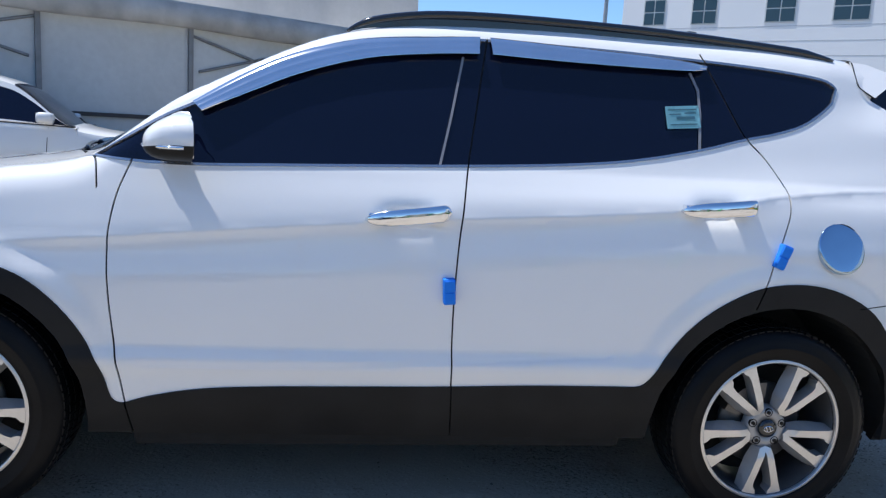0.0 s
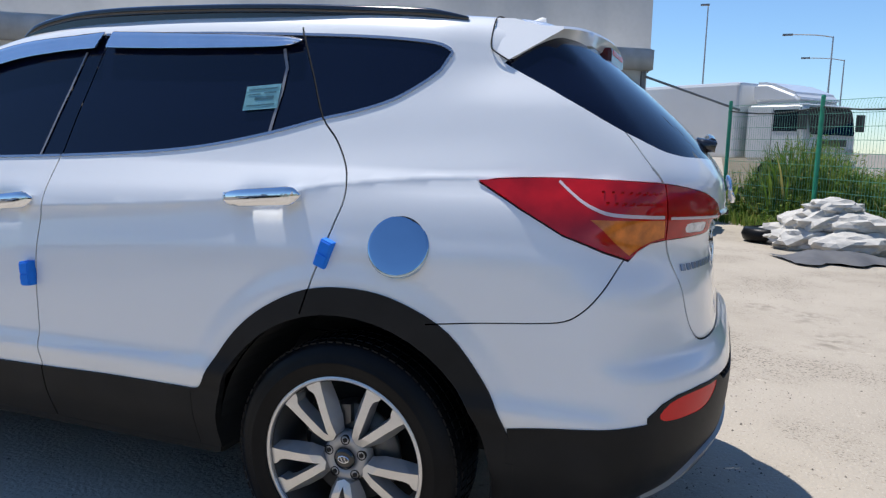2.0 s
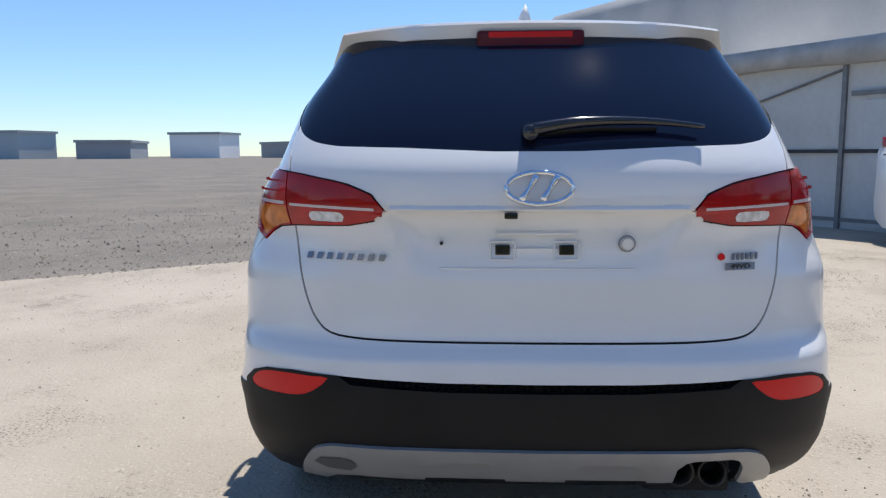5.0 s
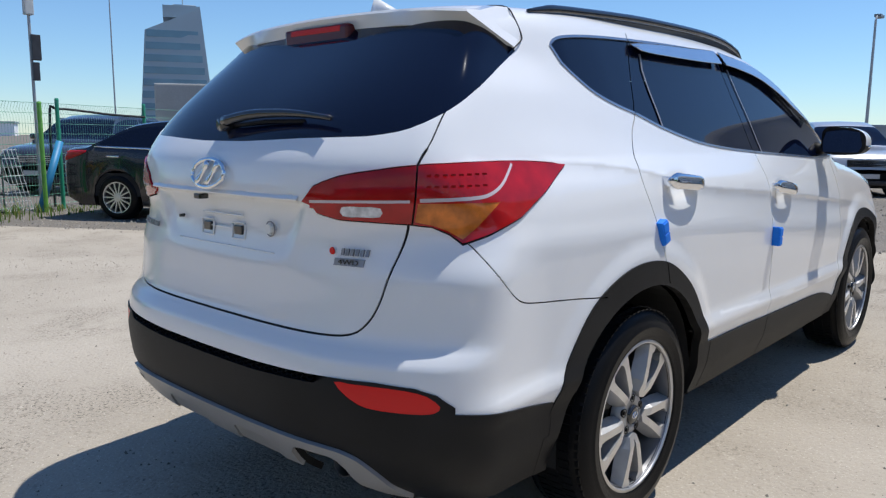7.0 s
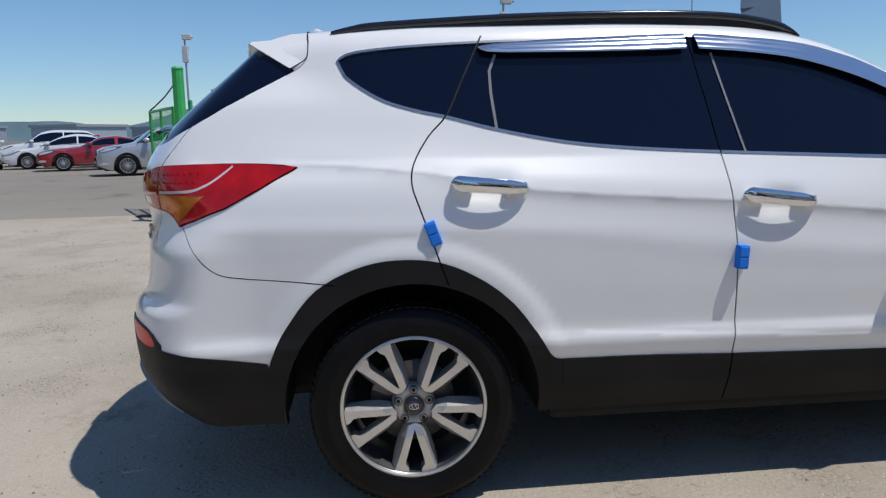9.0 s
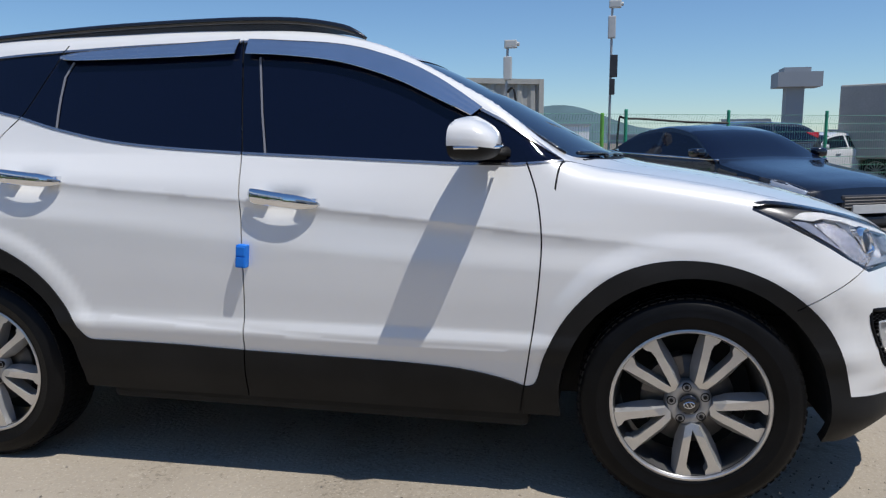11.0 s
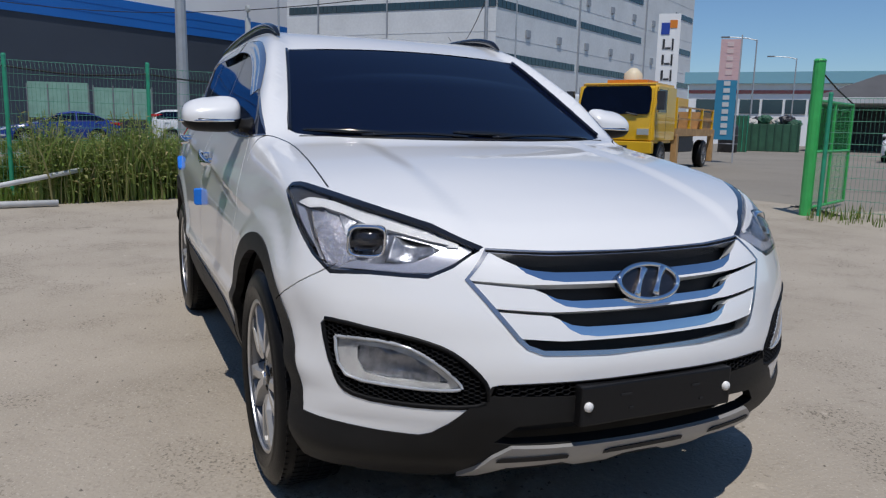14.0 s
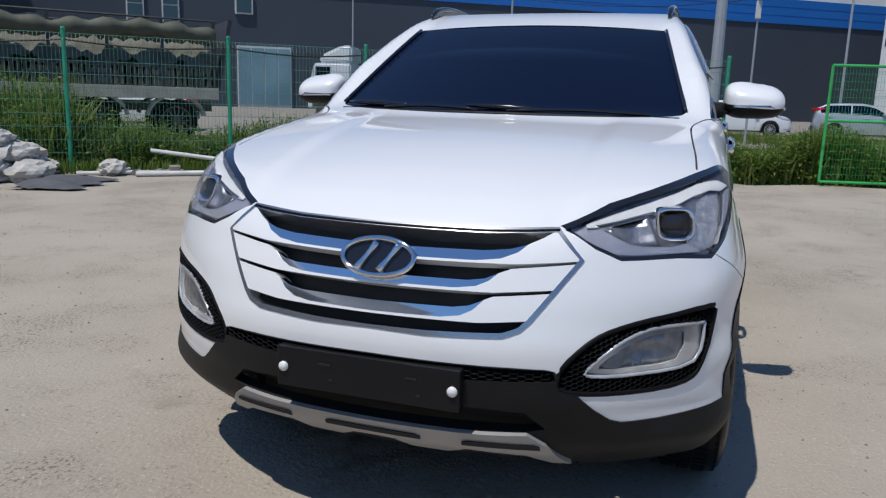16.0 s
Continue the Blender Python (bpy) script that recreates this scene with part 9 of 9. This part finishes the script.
# pale green panels along the far side of the road
for i in range(7):
    pn = thing("site_panel", "pale green site fence panel beyond the road", "fence panel", "site panels", at=pose(-41.6 + i * .32, -21.99 + i * 3.05 + 3.20 * (i > 4), 0, 0, 0, 83))
    block("sheet", -1.4, 1.4, -.03, .03, 1.15, 2.75 + .2 * (i % 2), GREENDEEP if i < 4 else GREENPALE, pn)
    # added dark strip from the ground up to the sheet's lower edge
    block("plinth", -1.4, 1.4, -.06, .06, 0, 1.15, STEELDARK, pn, "dark strip below the sheet")
    for x in (-1.45, -.5, .45, 1.4):
        block("upright", x, x + .06, -.06, .06, 0, 2.85, STEELGREY, pn)


# ---- lamp posts, street furniture ----
def lamp_post(x, y, h, heading, arm=1.6, label="tall grey street lamp with a curved arm", double=False, r=.075):
    lp = thing("street_lamp", label, "street lamp", "street lamps", at=pose(x, y, 0, 0, 0, heading))
    bm = bmesh.new()
    cyl(bm, (0, 0, 0), (0, 0, h), r, r * .6, 10)
    part("pole", bm, POLE, lp)
    for z in ((h, h - .8) if double else (h,)):
        bm = bmesh.new()
        tube(bm, smooth_line([(0, 0, z - .05), (arm * .4, 0, z + .12), (arm, 0, z + .2)], n=4), r * .5, 6)
        a_ = part("arm", bm, POLE, lp)
        block("lamp_head", arm - .1, arm + .5, -.12, .12, z + .14, z + .25, STEELGREY, a_)
    return lp


lamp_post(-5.9, -15.2, 5.6, 20, 1.0, "grey lamp post with two arms beyond the fence", True)
lamp_post(-25.9, 1.3, 11, 90, r=.24, label="thick pale street pole beyond the fence")
lamp_post(-39.9, -9.8, 11, 100)
lamp_post(-47, -23.2, 11, 100)
lamp_post(-8.4, -50.4, 8.3, -6, 2.4)
lamp_post(-10.4, -60.2, 7.9, -6, 2.4)
lamp_post(-16.5, -38.0, 7.4, 200, 2.2)
lamp_post(-40.0, 7.8, 11, 60)
lamp_post(-38, 22.0, 9, 60)
lamp_post(-38.6, 42.5, 7.9, 228, 2.0, r=.08)
lamp_post(-47.1, 56.3, 7.9, 228, 2.0, r=.08)
lamp_post(-61.5, 80.9, 7.9, 228, 2.0, r=.08)
lamp_post(-0.8, -54.6, 11.0, 0, .01, "tall slender lamp mast with a round head")
lamp_post(31.0, 6.0, 6.0, 0, .3, "thin pole far across the gravel lot")
ns = thing("road_sign", "round blue and red no-parking sign on a pole", "road sign", at=pose(-24.6, 13.1, 0, 0, 0, -25))
bm = bmesh.new()
cyl(bm, (0, 0, 0), (0, 0, 7.5), .10, .07, 10)
part("pole", bm, POLE, ns)
bm = bmesh.new()
cyl(bm, (.16, 0, 3.15), (.20, 0, 3.15), .36, seg=28)
part("disc", bm, SIGNRED, ns)
bm = bmesh.new()
cyl(bm, (.20, 0, 3.15), (.22, 0, 3.15), .27, seg=28)
part("inner_disc", bm, SIGNBLUE, ns)
block("bar", .22, .235, -.20, .20, 3.11, 3.19, PANELWHITE, ns)
bm = bmesh.new()
for z, k in ((6.4, 0), (6.9, 1)):
    tube(bm, [(-24.6 - 26 * u, 13.1 + (10 - 34 * k) * u, z - 1.2 * math.sin(math.pi * u) + 1.5 * u) for u in np.linspace(0, 1, 14)], .02, 4)
tagged(part("overhead_cable", bm, CABLE), "black overhead cables from a street pole", "cable")

# hills on the horizon, with the distance haze painted into their colour
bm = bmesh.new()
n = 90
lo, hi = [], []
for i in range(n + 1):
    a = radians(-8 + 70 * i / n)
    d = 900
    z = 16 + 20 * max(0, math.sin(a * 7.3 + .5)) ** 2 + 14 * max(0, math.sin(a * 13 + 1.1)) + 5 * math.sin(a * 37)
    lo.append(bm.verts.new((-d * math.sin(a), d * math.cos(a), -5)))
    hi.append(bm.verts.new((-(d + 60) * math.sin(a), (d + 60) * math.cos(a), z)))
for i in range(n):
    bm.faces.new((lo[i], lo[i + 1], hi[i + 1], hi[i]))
tagged(part("backdrop_hills", bm, HILLS, smooth=True), "blue-green hills far away, haze put into their colour", "hills", kind="structure")
# low far town
for i in range(26):
    a = radians(-75 + 150 * i / 25 + rng.uniform(-2, 2))
    d = rng.uniform(260, 420)
    fb_ = thing("far_building", "pale low building on the horizon", "building", "far buildings", at=pose(-d * math.sin(a), d * math.cos(a), 0, 0, 0, rng.uniform(0, 90)))
    ww, hh = rng.uniform(10, 30), rng.uniform(4, 9)
    block("wall", -ww / 2, ww / 2, -8, 8, 0, hh, rng.choice((WALLWHITE, WALLMID, TOWERFRAME)), fb_)
    block("roof", -ww / 2 - .5, ww / 2 + .5, -8.5, 8.5, hh, hh + .8, WALLMID, fb_)

# ---- rubble, sacks, pipes along the fence ----
for i, (x, y, z, a, sx, sy, sz) in enumerate(((-3.55, -8.05, .12, 35, .50, .30, .15), (-4.00, -7.80, .11, 28, .48, .26, .14), (-3.72, -8.35, .13, 60, .46, .30, .16), (-4.25, -8.05, .12, 30, .42, .28, .14), (-3.35, -8.45, .12, 10, .44, .30, .15),
                                          (-3.70, -8.15, .34, 45, .44, .28, .15), (-4.05, -8.05, .33, 20, .40, .26, .14), (-3.45, -8.30, .33, 80, .38, .26, .14), (-3.80, -8.20, .53, 30, .34, .22, .12), (-5.05, -7.35, .10, 38, .26, .18, .11))):
    bm = bmesh.new()
    crumple(bm, sx, sy, sz, .42)
    o_ = part("sack", bm, BAG)
    o_.matrix_world = pose(x, y, z, 0, 0, a)
    tagged(o_, "crumpled white sacking heaped by the fence" if i < 9 else "small crumpled white sack by the fence", "sack", "sack heap")
for i in range(14):
    bm = bmesh.new()
    ln = rng.uniform(.10, .28)
    cyl(bm, (-ln / 2, 0, .04), (ln / 2, 0, .04), rng.uniform(.025, .045), seg=10)
    o_ = part("pipe_stub", bm, PIPEWHITE if i % 3 else STEELGREY, smooth=False)
    x = rng.uniform(-6.0, -4.6)
    y = float(np.interp(x, [p[0] for p in FENCE], [p[1] for p in FENCE])) + rng.uniform(.40, .75)
    o_.matrix_world = pose(x, y, 0, 0, 0, rng.uniform(20, 80))
    tagged(o_, "short cut end of pale pipe in the rubble", "pipe", "pipe stubs")
bm = bmesh.new()
nx, ny = 16, 10
gr_ = [[bm.verts.new((1.3 * i / nx, .8 * j / ny + .1 * math.sin(i), .02 + .10 * math.sin(math.pi * i / nx) * math.sin(math.pi * j / ny) + .015 * rng.random())) for j in range(ny + 1)] for i in range(nx + 1)]
for i in range(nx):
    for j in range(ny):
        bm.faces.new((gr_[i][j], gr_[i + 1][j], gr_[i + 1][j + 1], gr_[i][j + 1]))
o_ = part("ground_sheet", bm, TARP, smooth=True)
o_.matrix_world = pose(-4.2, -7.55, 0, 0, 0, 20)
tagged(o_, "dark grey sheet lying on the concrete", "sheet")
bm = bmesh.new()
lathe(bm, [(.20, .0), (.33, .02), (.36, .10), (.33, .18), (.20, .20), (.17, .1), (.20, .0)], 28, "z", (-3.05, -8.55, .01))
tagged(part("old_tyre", bm, RUBBER, smooth=True), "old black tyre lying by the sacks", "tyre")
for a, b, r in (((-7.3, -4.6, .05), (-7.75, -2.0, .05), .045), ((-6.75, -4.72, .04), (-5.4, -6.95, .36), .03), ((-7.1, -4.0, .06), (-8.15, -1.7, .48), .035), ((-6.9, -4.9, .04), (-7.5, -2.9, .04), .03), ((-5.0, -6.9, .04), (-6.9, -4.9, .05), .04), ((-4.6, -7.6, .04), (-5.6, -6.7, .04), .03), ((-3.0, -9.4, .05), (-3.4, -8.8, .05), .05)):
    bm = bmesh.new()
    cyl(bm, a, b, r, seg=10)
    tagged(part("pipe", bm, PIPEWHITE, smooth=True), "pale metal pipe lying along the fence", "pipe", "loose pipes")
for i in range(12):
    x = rng.uniform(-6.6, -2.9)
    y = float(np.interp(x, [p[0] for p in FENCE], [p[1] for p in FENCE])) + rng.uniform(.35, .75)
    bm = bmesh.new()
    s0 = rng.uniform(.03, .08)
    bmesh.ops.create_icosphere(bm, subdivisions=1, radius=s0)
    for vv in bm.verts:
        vv.co *= rng.uniform(.7, 1.2)
        vv.co.z *= .7
    o_ = part("stone", bm, STONE)
    o_.matrix_world = pose(x, y, s0 * .4, 0, 0, rng.uniform(0, 360))
    tagged(o_, "broken pale stone in the rubble by the fence", "stone", "rubble stones")
bm = bmesh.new()
box(bm, -.14, .14, -.08, .08, 0, .14, .01)
o_ = part("concrete_block", bm, STONE)
o_.matrix_world = pose(-5.55, -6.65, 0, 0, 0, 40)
tagged(o_, "buff concrete block beside the fence", "block")

# ---- grass and weeds ----
GRASS = bpy.data.materials.new("weed_leaf")
GRASS.use_nodes = True
gt_ = GRASS.node_tree
gi, gm, gc = gt_.nodes.new("ShaderNodeNewGeometry"), gt_.nodes.new("ShaderNodeValToRGB"), gt_.nodes["Principled BSDF"]
gm.color_ramp.elements[0].color, gm.color_ramp.elements[1].color = (.075, .145, .02, 1), (.34, .30, .11, 1)
gm.color_ramp.elements.new(.35).color = (.115, .215, .03, 1)
gm.color_ramp.elements.new(.80).color = (.20, .27, .05, 1)
gt_.links.new(gi.outputs["Random Per Island"], gm.inputs["Fac"])
gt_.links.new(gm.outputs["Color"], gc.inputs["Base Color"])
gc.inputs["Roughness"].default_value = .7
gl_, gx_ = gt_.nodes.new("ShaderNodeBsdfTranslucent"), gt_.nodes.new("ShaderNodeMixShader")
gx_.inputs[0].default_value = .45
gt_.links.new(gm.outputs["Color"], gl_.inputs["Color"])
gt_.links.new(gc.outputs[0], gx_.inputs[1])
gt_.links.new(gl_.outputs[0], gx_.inputs[2])
gt_.links.new(gx_.outputs[0], gt_.nodes["Material Output"].inputs["Surface"])


DRYGRASS = GRASS.copy()
DRYGRASS.name = "browning_weed_leaf"
for q, c_ in zip([n for n in DRYGRASS.node_tree.nodes if n.type == "VALTORGB"][0].color_ramp.elements, ((.17, .25, .05, 1), (.24, .33, .08, 1), (.34, .36, .13, 1), (.48, .40, .20, 1))):
    q.color = c_


def weeds(name, label, count, place, height, width, leaf=GRASS):
    """Many bent blades and leafy stalks."""
    verts, faces = [], []
    for _ in range(count):
        x, y = place()
        h_ = height(x, y) * rng.uniform(.45, 1.1)
        a = rng.uniform(0, 6.283)
        ca, sa = math.cos(a), math.sin(a)
        w_ = width * rng.uniform(.6, 1.5)
        lean = rng.uniform(.08, .55) * h_
        if h_ > .3 and rng.random() < .62:
            # a leafy stalk: leaves set round a thin stem, wider below
            stem = len(verts)
            lean *= .5
            for u in (0, .5, 1):
                for s in (-1, 1):
                    verts.append((x + ca * lean * u * u - sa * .004 * s, y + sa * lean * u * u + ca * .004 * s, h_ * u))
            faces += [(stem, stem + 1, stem + 3, stem + 2), (stem + 2, stem + 3, stem + 5, stem + 4)]
            for q in range(7):
                u = .22 + .78 * (q + rng.random()) / 7
                b_ = rng.uniform(0, 6.283)
                cb, sb = math.cos(b_), math.sin(b_)
                ln, lw = rng.uniform(.05, .13) * (1.25 - .6 * u), rng.uniform(.013, .026) + width * .3
                px_, py_, pz_ = x + ca * lean * u * u, y + sa * lean * u * u, h_ * u
                rise = rng.uniform(-.3, .7)
                i = len(verts)
                for s_, t_, d_ in ((0, 0, 0), (.45, -1, .0), (1, 0, -.35), (.45, 1, .0)):
                    verts.append((px_ + cb * ln * s_ - sb * lw * t_, py_ + sb * ln * s_ + cb * lw * t_, pz_ + ln * (rise * s_ + d_)))
                faces.append((i, i + 1, i + 2, i + 3))
            continue
        base = len(verts)
        for u, ww in ((0, 1), (.4, .9), (.75, .6), (1, .05)):
            ox = lean * u * u
            z = h_ * (u - .22 * u ** 3 * lean / h_)
            for s in (-1, 1):
                verts.append((x + ca * ox - sa * w_ * ww * s, y + sa * ox + ca * w_ * ww * s, z))
        for k in range(3):
            i = base + 2 * k
            faces.append((i, i + 1, i + 3, i + 2))
    me = bpy.data.meshes.new(name)
    me.from_pydata(verts, [], faces)
    me.materials.append(leaf)
    return tagged(new(name, me), label, "grass", kind="stuff")


def along(points, lo, hi):
    seg = [math.dist(a, b) for a, b in zip(points, points[1:])]

    def f():
        u = rng.uniform(0, sum(seg))
        for (a, b), s in zip(zip(points, points[1:]), seg):
            if u <= s:
                break
            u -= s
        d = ((b[0] - a[0]) / s, (b[1] - a[1]) / s)
        o = rng.uniform(lo, hi)
        return a[0] + d[0] * u + d[1] * o, a[1] + d[1] * u - d[0] * o
    return f


clump = lambda x, y: .62 + .30 * math.sin(x * 1.9 + 1) * math.sin(y * 1.3) + .18 * math.sin(x * 4.1 + y * 3.3)
weeds("tall_grass", "tall green weeds growing along the wire fence", 24000, along(FENCE, -.05, 2.6), lambda x, y: max(.25, clump(x, y) * .85), .017)
weeds("tall_grass", "short grass at the foot of the fence", 5000, along(FENCE, -.35, .1), lambda x, y: .25, .007)
weeds("tall_grass", "broad-leaved weeds by the shed end of the fence", 5000, along(FENCE[-3:], .1, 2.4), lambda x, y: 1.15 + .3 * math.sin(x * 3), .028)
weeds("tall_grass", "tall browning weeds crowding the wire fence", 1400, along([(-8.9, -2.5), (-9.4, -.7), (-9.5, -.35)], .1, 1.0), lambda x, y: 1.1 + .15 * math.sin(y * 5), .012, DRYGRASS)
weeds("tall_grass", "weeds beyond the yard gate", 6000, along([(-11.6, 6.2), (-13.6, 7.6), (-15.8, 9.6)], -1.2, 2.2), lambda x, y: .9 + .25 * math.sin(x * 2), .020)
weeds("tall_grass", "dense weeds right behind the yard gate", 9000, along([(-10.3, .9), (-11.3, 2.2), (-11.5, 4.2), (-11.9, 6.2)], -.3, 1.2), lambda x, y: .75 + .2 * math.sin(y * 2.6), .016)
weeds("tall_grass", "grass under the container fence", 1800, along(NF, -.2, .9), lambda x, y: .17 + .08 * math.sin(x * 3), .007)
weeds("tall_grass", "patchy grass strip along the road", 6000, along([(-27, -16), (-27.5, 0), (-27, 8)], -2, 2), lambda x, y: .45, .012)
